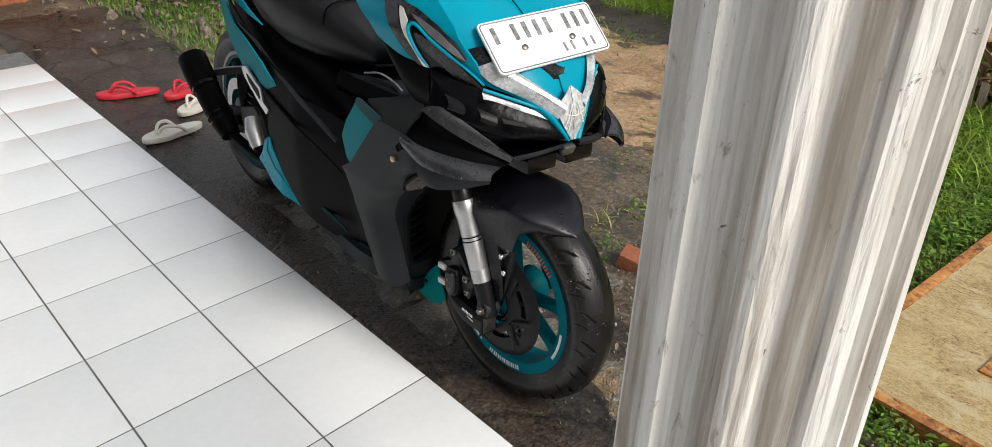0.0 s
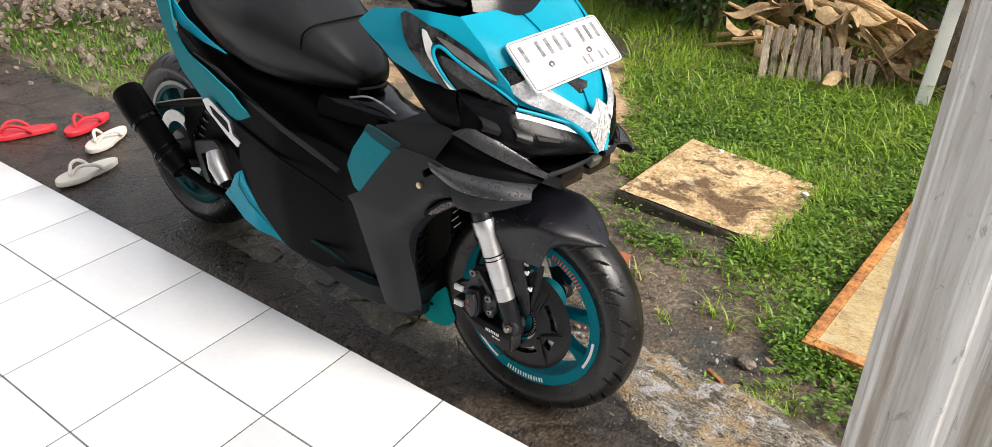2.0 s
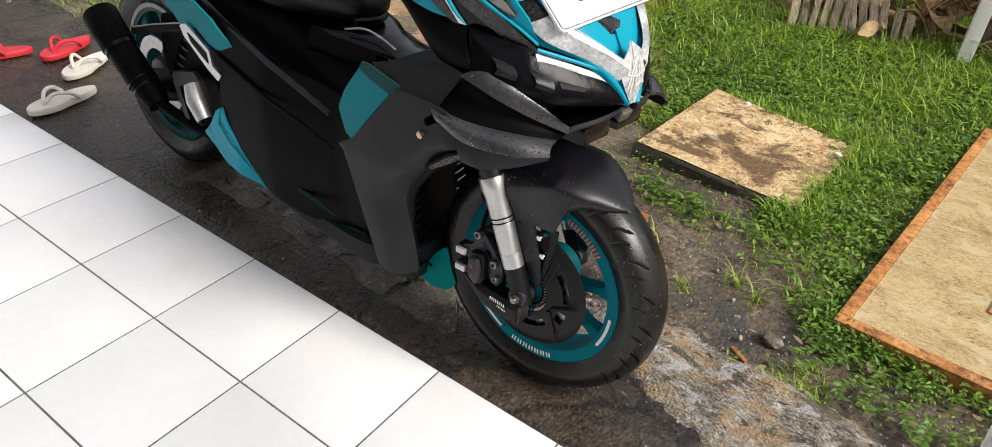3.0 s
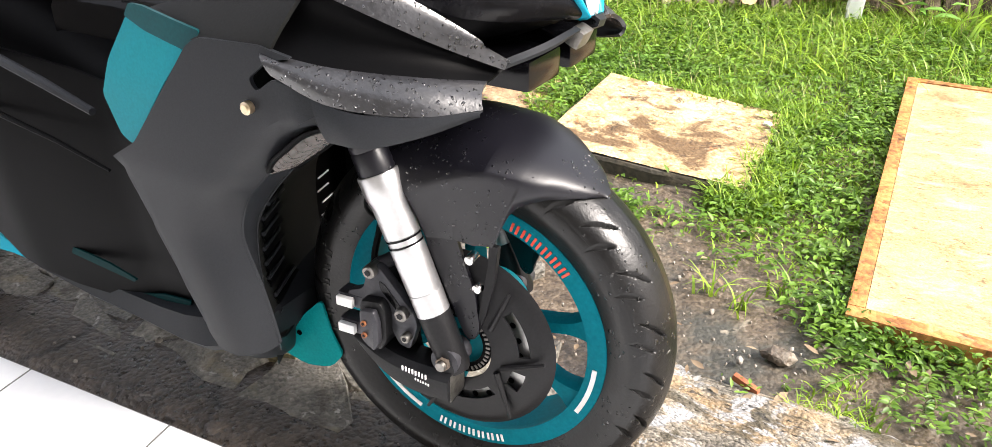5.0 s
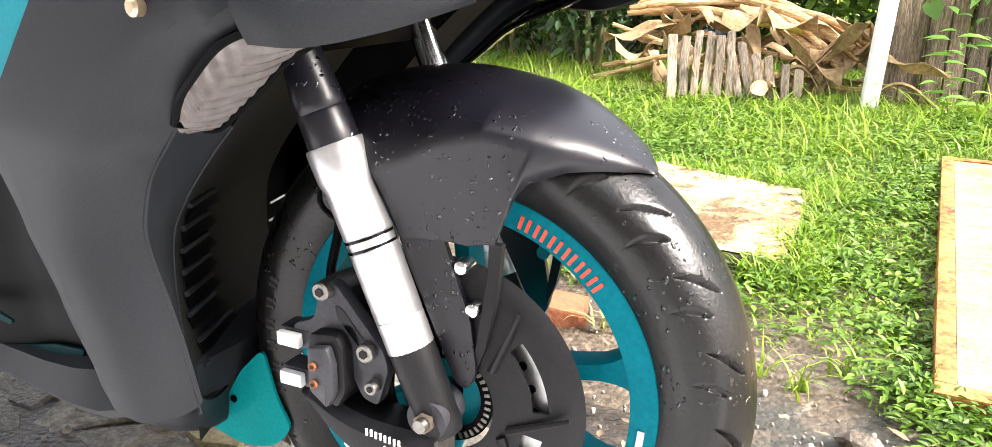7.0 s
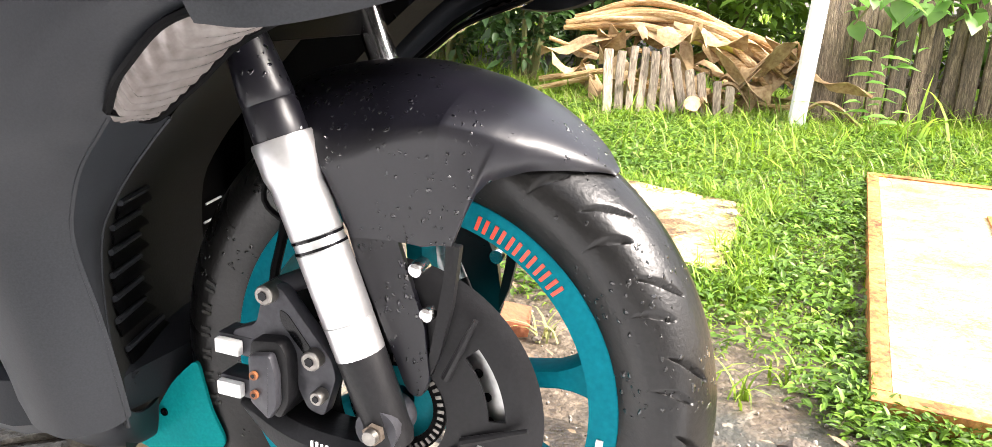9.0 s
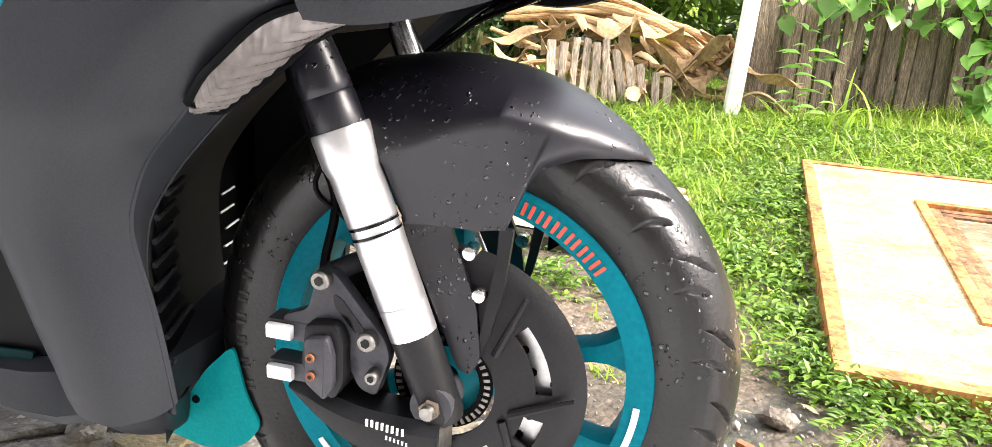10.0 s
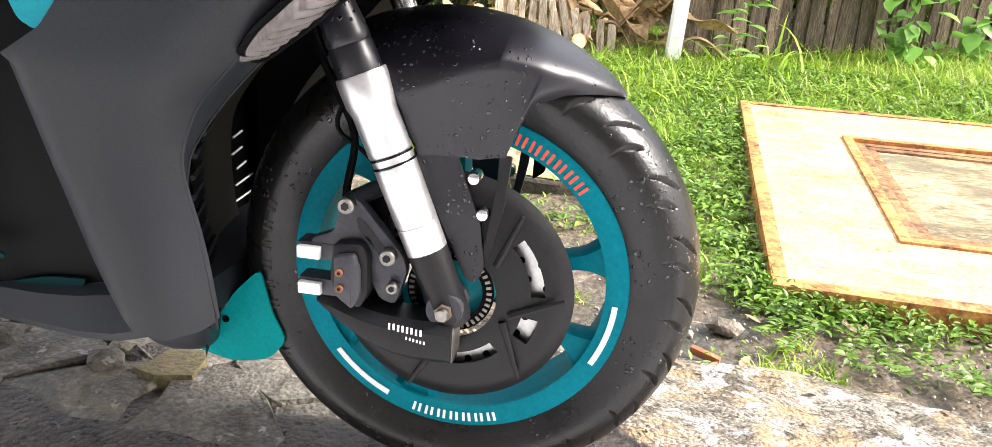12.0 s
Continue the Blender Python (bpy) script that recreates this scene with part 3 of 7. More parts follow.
    bv = [bm.verts.new((v[0], side * depth(v[0], v[1]), v[1])) for v in vs]
    faces = []
    for f in fs:
        try:
            faces.append(bm.faces.new([bv[i] for i in f]))
        except ValueError:
            pass
    bm.normal_update()
    for f in faces:
        if f.normal.y * side < 0:
            f.normal_flip()
    thicken(bm, faces, thick)
    return bm


def plate(outline, y0, y1, bevel=0.0, bm=None, corner=0.0):
    """A flat piece cut to an outline in x-z, between y0 and y1."""
    bm = bm or bmesh.new()
    poly = round_outline([tuple(p) for p in outline], corner) if corner else outline
    a = [bm.verts.new((x, y0, z)) for x, z in poly]
    b = [bm.verts.new((x, y1, z)) for x, z in poly]
    fs = [bm.faces.new(a), bm.faces.new(list(reversed(b)))]
    n = len(poly)
    for i in range(n):
        fs.append(bm.faces.new((a[i], b[i], b[(i + 1) % n], a[(i + 1) % n])))
    bmesh.ops.recalc_face_normals(bm, faces=fs)
    if bevel:
        es = [e for f in fs[:2] for e in f.edges]
        bmesh.ops.bevel(bm, geom=list(set(es)), offset=bevel, segments=2, profile=0.6, affect="EDGES")
    return bm


def rod(p, q, r, n=10, bm=None):
    return tube([p, q], r, n, bm)


def moved(bm, m):
    bmesh.ops.transform(bm, matrix=m, verts=bm.verts)
    return bm


def hexbolt(p, axis, r, h, n=6):
    bm = bmesh.new()
    p, d = Vector(p), Vector(axis).normalized()
    rod(p, p + d * h, r, n, bm)
    return bm


def fbm(x, y, s, seed=0.0):
    return noise.noise(Vector((x * s, y * s, seed))) + 0.5 * noise.noise(Vector((x * s * 2.1, y * s * 2.1, seed + 7)))


# ---- the setting ----
EDGE = -0.148          # edge of the tiled porch floor
TILE, TILE_Y, GAP, TOP = 0.3085, 0.2985, 0.0046, 0.006
X0, X1, Y0 = -3.48, 2.83, -2.86


def ground_z(x, y):
    z = 0.06 * max(0.0, y - 0.78) if y < 6 else 0.313
    near = max(0.0, 1 - math.hypot(x * 0.4, y) / 9)
    z += (0.012 * fbm(x, y, 1.7) + 0.006 * fbm(x, y, 6.0, 3)) * near
    flat = max(0.0, 1 - abs(y - 0.1) / 0.35)
    z = z * (1 - 0.75 * flat) - 0.004 * flat
    if y < EDGE + 0.03:
        z = min(z, -0.03)
    return z


def grid_lines(lo, hi, fine_lo, fine_hi, step):
    out, v, s = [], fine_lo, step
    while v < fine_hi:
        out.append(v)
        v += step
    while v < hi:
        out.append(v)
        s *= 1.35
        v += s
    out.append(hi)
    v, s, low = fine_lo, step, []
    while True:
        s *= 1.35
        v -= s
        if v <= lo:
            break
        low.append(v)
    low.append(lo)
    return low[::-1] + out


gx, gy = grid_lines(-300, 300, -5.0, 3.2, 0.045), grid_lines(-300, 300, -0.3, 4.2, 0.045)
gv = [(x, y, ground_z(x, y)) for x in gx for y in gy]
gn = len(gy)
gf = [(i * gn + j, (i + 1) * gn + j, (i + 1) * gn + j + 1, i * gn + j + 1) for i in range(len(gx) - 1) for j in range(gn - 1)]
ground = raw("ground", gv, gf, M_SOIL)
tagged(ground, "wet brown soil yard with bare muddy patches", "ground", kind="structure")

# dark wet concrete strip along the porch, with a ragged outer edge
bm = bmesh.new()
rows = []
for i in range(150):
    x = -4.2 + i * 0.0325
    y1 = 0.47 + 0.10 * fbm(x, 0, 1.3, 5) + (0.12 if x < -0.5 else 0.0) - max(0, x - 0.05) * 0.9
    y1 = max(y1, EDGE + 0.06)
    row = []
    for k in range(15):
        y = EDGE - 0.03 + (y1 - EDGE + 0.03) * k / 14
        z = max(0.004, ground_z(x, y) + 0.008) + 0.004 * fbm(x, y, 5, 2)
        z -= 0.035 * max(0, (k - 12.5) / 1.5)
        row.append(bm.verts.new((x, y, z - (0.03 if k == 0 else 0))))
    rows.append(row)
for a, b in zip(rows, rows[1:]):
    for k in range(14):
        bm.faces.new((a[k], b[k], b[k + 1], a[k + 1]))
apron = part("pavement", fix(bm), M_CONC)
tagged(apron, "dark wet concrete strip beside the porch", "pavement", kind="structure")


def clip_cell(poly, px, py, qx, qy):
    """The part of poly nearer to p than to q."""
    mx, my, nx, ny = (px + qx) / 2, (py + qy) / 2, qx - px, qy - py
    out = []
    for (x0, y0), (x1, y1) in zip(poly, poly[1:] + poly[:1]):
        d0, d1 = (x0 - mx) * nx + (y0 - my) * ny, (x1 - mx) * nx + (y1 - my) * ny
        if d0 <= 0:
            out.append((x0, y0))
        if d0 * d1 < 0:
            f = d0 / (d0 - d1)
            out.append((x0 + (x1 - x0) * f, y0 + (y1 - y0) * f))
    return out


def stone(poly, z0, z1, wobble):
    cx, cy = sum(p[0] for p in poly) / len(poly), sum(p[1] for p in poly) / len(poly)
    pts = []
    for (xa, ya), (xb, yb) in zip(poly, poly[1:] + poly[:1]):
        for f in (0, 0.5):
            x, y = xa + (xb - xa) * f, ya + (yb - ya) * f
            w = 1 + wobble * noise.noise(Vector((x * 23, y * 23, 4)))
            pts.append((cx + (x - cx) * w, cy + (y - cy) * w))
    bm = bmesh.new()
    lo = [(x, y, z0) for x, y in pts]
    def sunk(y):
        return 0.016 * max(0.0, min(1.0, (0.05 - y) / 0.08))    # the front row lies level with the concrete
    mid = [(cx + (x - cx) * 0.99, cy + (y - cy) * 0.99, z1 - 0.005 - sunk(y)) for x, y in pts]
    hi = [(cx + (x - cx) * 0.94, cy + (y - cy) * 0.94, z1 + 0.003 * noise.noise(Vector((x * 15, y * 15, 1))) - sunk(y)) for x, y in pts]
    loft(bm, [lo, mid, hi])
    moved(bm, Matrix.Translation((cx, cy, z1)) @ Euler((0.05 * noise.noise(Vector((cx * 9, cy * 9, 0))), 0.05 * noise.noise(Vector((cx * 9, cy * 9, 8))), 0)).to_matrix().to_4x4() @ Matrix.Translation((-cx, -cy, -z1)))
    return fix(bm)


def cells(x0, x1, y0, y1, count, seed, shrink):
    rnd = random.Random(seed)
    seeds = [(rnd.uniform(x0, x1), rnd.uniform(y0, y1)) for _ in range(count)]
    for px, py in seeds:
        poly = [(x0, y0), (x1, y0), (x1, y1), (x0, y1)]
        for qx, qy in sorted(seeds, key=lambda q: (q[0] - px) ** 2 + (q[1] - py) ** 2)[1:14]:
            poly = clip_cell(poly, px, py, qx, qy)
            if len(poly) < 3:
                break
        if len(poly) < 3:
            continue
        cx, cy = sum(p[0] for p in poly) / len(poly), sum(p[1] for p in poly) / len(poly)
        yield [(cx + (x - cx) * shrink, cy + (y - cy) * shrink) for x, y in poly]


# broken flat stones set in the strip beneath and in front of the scooter
paving = thing("stone_paving", "broken flat grey stones set in wet ground", "paving", kind="structure")
for k, poly in enumerate(cells(-1.25, 0.10, -0.06, 0.56, 58, 11, 0.98)):
    if max(p[0] for p in poly) > -0.10 and min(p[1] for p in poly) > 0.18:
        continue    # bare mud here
    part("stone", stone(poly, -0.03, 0.014 + 0.012 * noise.noise(Vector((k * 3.1, 0, 0))), 0.35), M_STONE, paving)
part("stone", stone([(-0.462, 0.068), (-0.43, 0.052), (-0.392, 0.066), (-0.380, 0.105), (-0.405, 0.135), (-0.455, 0.118)], -0.02, 0.022, 0.5), M_SANDSTONE, paving, "yellow mossy sandstone piece")
part("stone", moved(stone([(-0.055, -0.03), (0.05, -0.012), (0.02, 0.045)], -0.012, 0.0, 0.15), pose(-0.492, 0.122, 0.020, 16, -6, -24)), M_STONE, paving, "pale tilted concrete shard")


def dipping_sheet(name, x0, x1, y0, y1, step, inside, rise, material, label, category, relief=0.004, ragged=0.0):
    """A thin uneven layer whose ragged edges sink below the ground round it."""
    nx, ny = int((x1 - x0) / step), int((y1 - y0) / step)
    vs = []
    for i in range(nx + 1):
        for j in range(ny + 1):
            x, y = x0 + (x1 - x0) * i / nx, y0 + (y1 - y0) * j / ny
            m = inside(x, y) + ragged * fbm(x, y, 2.1, 5) + 0.35 * fbm(x, y, 7, 3) + 0.2 * fbm(x, y, 19, 8)
            lift = max(-0.02, min(rise, 0.03 * m))
            vs.append((x, y, max(0.004, ground_z(x, y) + 0.008) + lift + relief * fbm(x, y, 12, 6) + relief * 0.6 * fbm(x, y, 34, 2)))
    fs = [(i * (ny + 1) + j, (i + 1) * (ny + 1) + j, (i + 1) * (ny + 1) + j + 1, i * (ny + 1) + j + 1) for i in range(nx) for j in range(ny)]
    return tagged(raw(name, vs, fs, material), label, category, kind="structure")


def old_concrete(x, y):
    top = 0.325 - 0.28 * max(0, x - 0.45) ** 1.3
    return min((top - y) / 0.06, (x - 0.10) / 0.09, (y - 0.107 + 0.42 * (x - 0.216)) / 0.09)


dipping_sheet("concrete_patch", 0.02, 1.7, EDGE + 0.01, 0.40, 0.009, old_concrete, 0.012, M_CONC_LIGHT, "crumbling pale concrete with mossy and tan stains", "pavement", 0.005)


def washed_sand(x, y):
    return min((-0.45 - 0.6 * (y - 1.3) - x) / 0.25, (x + 1.75 + 0.2 * (y - 1.5)) / 0.3, (y - 1.2) / 0.25, (2.4 - y) / 0.2)


dipping_sheet("sandy_ground", -2.5, -0.2, 0.8, 2.8, 0.03, washed_sand, 0.012, M_SAND, "bare washed sandy mud beside the grass", "ground", 0.006, 1.3)
dipping_sheet("wet_mud", -3.8, -0.4, 2.0, 3.5, 0.04, lambda x, y: min((y - 2.42) / 0.12, (2.95 - y) / 0.12, (x + 3.0) / 0.3, (-0.95 - x) / 0.2), 0.010, M_WETMUD, "dark wet mud strip at the yard's end", "ground", 0.004, 1.5)

# porch floor: a grouted bed with glazed tiles
bm = bmesh.new()
box(bm, X0, X1, Y0, EDGE + 0.002, -0.16, TOP - 0.0012)
floor = part("floor", bm, M_GROUT)
tagged(floor, "porch floor of square white glazed tiles with dark joints", "floor", kind="structure")

# house wall behind, porch ceiling and its beam
bm = bmesh.new()
box(bm, X0, X1, Y0 - 0.16, Y0, -0.16, 3.05)
tagged(part("wall_south", bm, M_WALL), "plain plastered house wall behind the porch", "wall", kind="structure")
bm = bmesh.new()
box(bm, X0 - 0.1, 0.97, -0.70, -0.44, TOP + 2.735, 3.05)
tagged(part("trim", bm, M_CEIL), "painted beam over the porch columns", "beam", kind="structure")


# ---- fluted porch columns ----
def fluted_column(x, y, turn, label):
    col = thing("porch_column", label, "column", "porch columns")
    col.location = (x, y, TOP)
    bm = bmesh.new()
    flutes, ring = 9, []
    for k in range(flutes):
        for f, r in ((0.0, 0.095), (0.12, 0.0965), (0.25, 0.095), (0.262, 0.085), (0.355, 0.0845), (0.367, 0.074), (0.45, 0.067), (0.55, 0.0625), (0.66, 0.0625), (0.77, 0.067), (0.853, 0.074), (0.865, 0.0845), (0.96, 0.085), (0.972, 0.0945)):
            a = turn + 2 * math.pi * (k + f) / flutes
            ring.append((a, r))
    rows = []
    for i in range(97):
        z = 0.28 + 2.42 * i / 96
        rows.append([(r * math.cos(a) * (1 + 0.006 * noise.noise(Vector((a * 5, z * 6, x)))), r * math.sin(a) * (1 + 0.006 * noise.noise(Vector((a * 5, z * 6, x)))), z) for a, r in ring])
    loft(bm, rows)
    part("shaft", fix(bm), M_COLUMN, col, sharp=0.35)
    bm = bmesh.new()
    prof = [(0.135, 0.0), (0.135, 0.10), (0.128, 0.112), (0.118, 0.12), (0.122, 0.15), (0.118, 0.18), (0.104, 0.19), (0.098, 0.24), (0.096, 0.28)]
    loft(bm, [[(r * math.cos(a), r * math.sin(a), z) for a in (2 * math.pi * k / 32 for k in range(32))] for r, z in prof])
    part("base", fix(bm), M_COLUMN, col)
    bm = bmesh.new()
    prof = [(0.094, 2.66), (0.11, 2.69), (0.125, 2.70), (0.13, 2.735)]
    loft(bm, [[(r * math.cos(a), r * math.sin(a), z) for a in (2 * math.pi * k / 32 for k in range(32))] for r, z in prof])
    part("capital", fix(bm), M_COLUMN, col)
    return col


fluted_column(0.835, -0.572, 0.15, "worn whitewashed fluted plaster column on the tiled porch")
fluted_column(-2.74, -0.572, 0.6, "whitewashed plaster column at the far end of the tiled porch")

# ---- concrete slab in the grass ----
slab = thing("concrete_slab", "square ochre-stained concrete slab with shade-darkened sides on grass", "slab")
bm = bmesh.new()
corners = [(-0.352, 1.60), (-0.368, 1.032), (0.187, 1.018), (0.197, 1.535)]
lo, mid, hi = [], [], []
for (xa, ya), (xb, yb) in zip(corners, corners[1:] + corners[:1]):
    for k in range(10):
        x, y = xa + (xb - xa) * k / 10, ya + (yb - ya) * k / 10
        w = 0.012 * noise.noise(Vector((x * 9, y * 9, 2)))
        z = 0.040 + 0.05 * (y - 0.5) - 0.040 * (x + 0.36)
        lo.append((x + w, y + w, z - 0.10))
        mid.append((x + w, y - w, z - 0.008))
        hi.append((x * 0.985 - 0.0012 + w, (y - 1.3) * 0.985 + 1.3 - w, z))
loft(bm, [lo, mid, hi])
# body coloured dark so that the slab's sides read as shadowed
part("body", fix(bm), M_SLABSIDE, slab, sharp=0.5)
bm = bmesh.new()
n = 24
rows = []
for i in range(n + 1):
    row = []
    for j in range(n + 1):
        u, v = i / n, j / n
        p = [corners[1][q] * (1 - u) * (1 - v) + corners[2][q] * u * (1 - v) + corners[3][q] * u * v + corners[0][q] * (1 - u) * v for q in (0, 1)]
        x, y = (p[0] + 0.084) * 0.972 - 0.084, (p[1] - 1.3) * 0.972 + 1.3
        row.append(bm.verts.new((x, y, 0.044 + 0.05 * (y - 0.5) - 0.040 * (x + 0.36) + 0.003 * fbm(x, y, 14))))
    rows.append(row)
for a, b in zip(rows, rows[1:]):
    for k in range(n):
        bm.faces.new((a[k], b[k], b[k + 1], a[k + 1]))
part("worn_top", bm, M_SLAB, slab)

# ---- old panelled door lying on the grass ----
DOOR_M = Matrix.Translation((0.44, 0.58, 0.040)) @ Euler((radians(2.9), 0, radians(-2.2))).to_matrix().to_4x4()
door = thing("old_door", "old faded wooden panel door lying flat on the grass", "door")
door.matrix_world = DOOR_M
W, D, T = 1.95, 1.36, 0.045
for y0, y1 in ((0, 0.035), (D - 0.03, D)):
    bm = bmesh.new()
    box(bm, 0, W, y0, y1, -T, 0.004, 0.003)
    part("edge_strip", bm, M_DOORFRAME, door, "orange stained edge strip")
for x0, x1 in ((0, 0.03), (W - 0.03, W)):
    bm = bmesh.new()
    box(bm, x0, x1, 0.036, D - 0.031, -T, 0.004, 0.003)
    part("edge_strip", bm, M_DOORFRAME, door, "orange stained edge strip")
PX0, PX1, PY0, PY1 = 0.27, 1.68, 0.28, 1.05
bm = bmesh.new()
rim_out = [(0.031, 0.036), (W - 0.031, 0.036), (W - 0.031, D - 0.031), (0.031, D - 0.031)]
rim_in = [(PX0, PY0), (PX1, PY0), (PX1, PY1), (PX0, PY1)]
tops = [[bm.verts.new((x, y, z)) for x, y in ring] for ring, z in ((rim_out, 0.0), (rim_in, 0.0), (rim_in, -T + 0.005), (rim_out, -T + 0.005))]
for a, b in zip(tops, tops[1:] + tops[:1]):
    for k in range(4):
        bm.faces.new((a[k], a[(k + 1) % 4], b[(k + 1) % 4], b[k]))
part("board", fix(bm), M_DOOR, door, "faded plywood face round the panel")
for ring, (g, h0, h1, m) in enumerate(((0.0, -0.012, 0.006, M_DOORFRAME), (0.03, -0.014, -0.004, M_MOULD), (0.055, -0.018, -0.006, M_MOULD))):
    w = 0.026
    for x0, x1, y0, y1 in ((PX0 + g, PX1 - g, PY0 + g, PY0 + g + w), (PX0 + g, PX1 - g, PY1 - g - w, PY1 - g), (PX0 + g, PX0 + g + w, PY0 + g + w, PY1 - g - w), (PX1 - g - w, PX1 - g, PY0 + g + w, PY1 - g - w)):
        bm = bmesh.new()
        box(bm, x0, x1, y0, y1, h0 - 0.01, h1, 0.003)
        part("moulding", bm, m, door, "stained panel moulding")
bm = bmesh.new()
box(bm, PX0 + 0.08, PX1 - 0.08, PY0 + 0.08, PY1 - 0.08, -T + 0.008, -0.012, 0.002)
part("panel", bm, M_DOORPANEL, door)

# ---- white post and board fence ----
post = thing("white_post", "white painted wooden post standing in the grass", "post")
bm = bmesh.new()
box(bm, -0.027, 0.027, -0.027, 0.027, -0.15, 1.7, 0.004, Euler((radians(-1), radians(3.0), 0.2)).to_matrix().to_4x4())
part("shaft", bm, M_PAINT, post)
post.location = (0.275, 2.58, 0.09)

fence = thing("board_fence", "weathered grey wooden board fence at the lawn's edge", "fence")
rnd = random.Random(5)
FX, FY, FDX, FDY = 0.33, 2.70, 0.905, 0.425
s = 0.0
while s < 3.6:
    w = rnd.uniform(0.045, 0.075)
    h = 0.50 + rnd.uniform(-0.035, 0.04)
    bm = bmesh.new()
    lean = radians(rnd.uniform(-2.5, 2.5))
    box(bm, -w / 2, w / 2, -0.007, 0.007, -0.1, h, 0.002)
    m = Matrix.Translation((FX + FDX * s, FY + FDY * s + rnd.uniform(-0.012, 0.012), ground_z(FX + FDX * s, FY + FDY * s))) @ Euler((0, lean, math.atan2(FDY, FDX))).to_matrix().to_4x4()
    part("board", moved(bm, m), M_FENCE, fence)
    s += w + rnd.uniform(0.002, 0.012)
for z in (0.16, 0.40):
    a, b = (FX, FY + 0.03, ground_z(FX, FY) + z), (FX + FDX * 3.6, FY + FDY * 3.6 + 0.03, ground_z(FX, FY) + z + 0.06)
    part("rail", rod(a, b, 0.018, 8), M_FENCE, fence)

# low screen of split bamboo slats
screen = thing("bamboo_slat_screen", "low leaning screen of flat split grey bamboo slats", "screen")
for k in range(12):
    u = k / 11
    x, y = -0.42 + 0.45 * u, 2.50 + 0.16 * u
    h = 0.27 - (0.03 if k > 5 else 0) - (0.05 if k > 7 else 0) - (0.04 if k > 9 else 0) + rnd.uniform(-0.014, 0.014)
    w, tilt = rnd.uniform(0.0145, 0.0185), rnd.uniform(-0.012, 0.012)
    bm = bmesh.new()
    rings = []
    for z in (-0.08, h * 0.3, h * 0.65, h - 0.01, h):
        bow = 0.003 * math.sin(z * 21 + k)
        thin = 0.85 if z == h else 1.0
        rings.append([(bow - w * thin, 0.004, z), (bow - w * 0.4, 0.007, z + tilt * 0.5), (bow + w * 0.5, 0.0065, z + tilt), (bow + w * thin, 0.003, z + tilt), (bow + w * 0.9, -0.004, z + tilt), (bow, -0.006, z), (bow - w * 0.9, -0.004, z)])
    loft(bm, rings)
    m = Matrix.Translation((x, y, 0.1)) @ Euler((radians(-6 + rnd.uniform(-3, 3)), radians(rnd.uniform(-2, 2) - (11 if 5 < k < 10 else 4 if k >= 10 else 0)), 0.35)).to_matrix().to_4x4()
    part("slat", moved(fix(bm), m), M_SLAT, screen)

# felled banana stem, shredded and dry, and leaf litter behind the screen
stem = thing("banana_stem", "felled shredded dry banana stem lying behind the slat screen", "plant")
line = [(-0.62, 2.95, 0.42), (-0.30, 2.98, 0.46), (0.02, 2.92, 0.39), (0.22, 2.84, 0.27)]
for k in range(13):
    o = Vector((rnd.uniform(-0.12, 0.10), rnd.uniform(-0.04, 0.04), rnd.uniform(-0.05, 0.045)))
    pts = spline([Vector(p) + o + Vector((0, rnd.gauss(0, 0.012), rnd.gauss(0, 0.016))) for p in line], 18)
    r = rnd.uniform(0.008, 0.022)
    part("strand", tube(pts, [r * (0.6 + 0.5 * math.sin(math.pi * (i + 2) / 22) + 0.12 * math.sin(i * 1.9 + k)) for i in range(19)], 10), M_BANANA, stem)
pts = spline([(-0.20, 2.90, 0.40), (-0.05, 2.88, 0.385), (0.04, 2.86, 0.36)], 10)
part("green_sheath", tube(pts, [0.010] + [0.022] * 9 + [0.010], 12), M_BANANA_GREEN, stem, "yellow green outer sheath")
for k in range(9):
    x, y = rnd.uniform(-0.75, 0.2), rnd.uniform(2.72, 2.95)
    z, a = rnd.uniform(0.10, 0.30), rnd.uniform(-0.6, 0.6)
    L = rnd.uniform(0.15, 0.4)
    pts = spline([(x - L * math.cos(a), y - L * math.sin(a) * 0.4, z + rnd.uniform(-0.05, 0.08)), (x, y, z), (x + L * math.cos(a), y + L * math.sin(a) * 0.4, z + rnd.uniform(-0.08, 0.05))], 10)
    part("dry_stalk", tube(pts, rnd.uniform(0.009, 0.02), 8), M_BANANA, stem)
for k in range(70):
    a = rnd.uniform(0, 6.3)
    p = Vector((rnd.uniform(-0.62, 0.34), rnd.uniform(2.68, 3.0), rnd.uniform(0.10, 0.42)))
    L, w = rnd.uniform(0.12, 0.34), rnd.uniform(0.012, 0.04)
    d = Vector((math.cos(a), math.sin(a) * 0.5, rnd.uniform(-0.7, 0.3))).normalized()
    q = d.cross(Vector((0, 0, 1))).normalized()
    A = [p + d * L * f + q * w * math.sin(math.pi * (f * 0.85 + 0.1)) + Vector((0, 0, 0.05 * math.sin(f * 4 + k))) for f in (0, 0.33, 0.66, 1)]
    B = [p + d * L * f - q * w * math.sin(math.pi * (f * 0.85 + 0.1)) + Vector((0, 0, 0.04 * math.sin(f * 5 + k * 2))) for f in (0, 0.33, 0.66, 1)]
    part("dry_leaf", patch(A, B, 8, 3, (0, 0, 0.012), 0.002), M_DRYLEAF, stem)

# ---- brick wall end and rubble at the far left ----
wall = thing("brick_wall", "low unplastered orange brick wall beyond the rubble", "wall")
bm = bmesh.new()
box(bm, 0, 1.1, -0.05, 0.05, -0.1, 0.56)
part("mortar_core", bm, M_RUBBLE, wall)
brick_bm = bmesh.new()
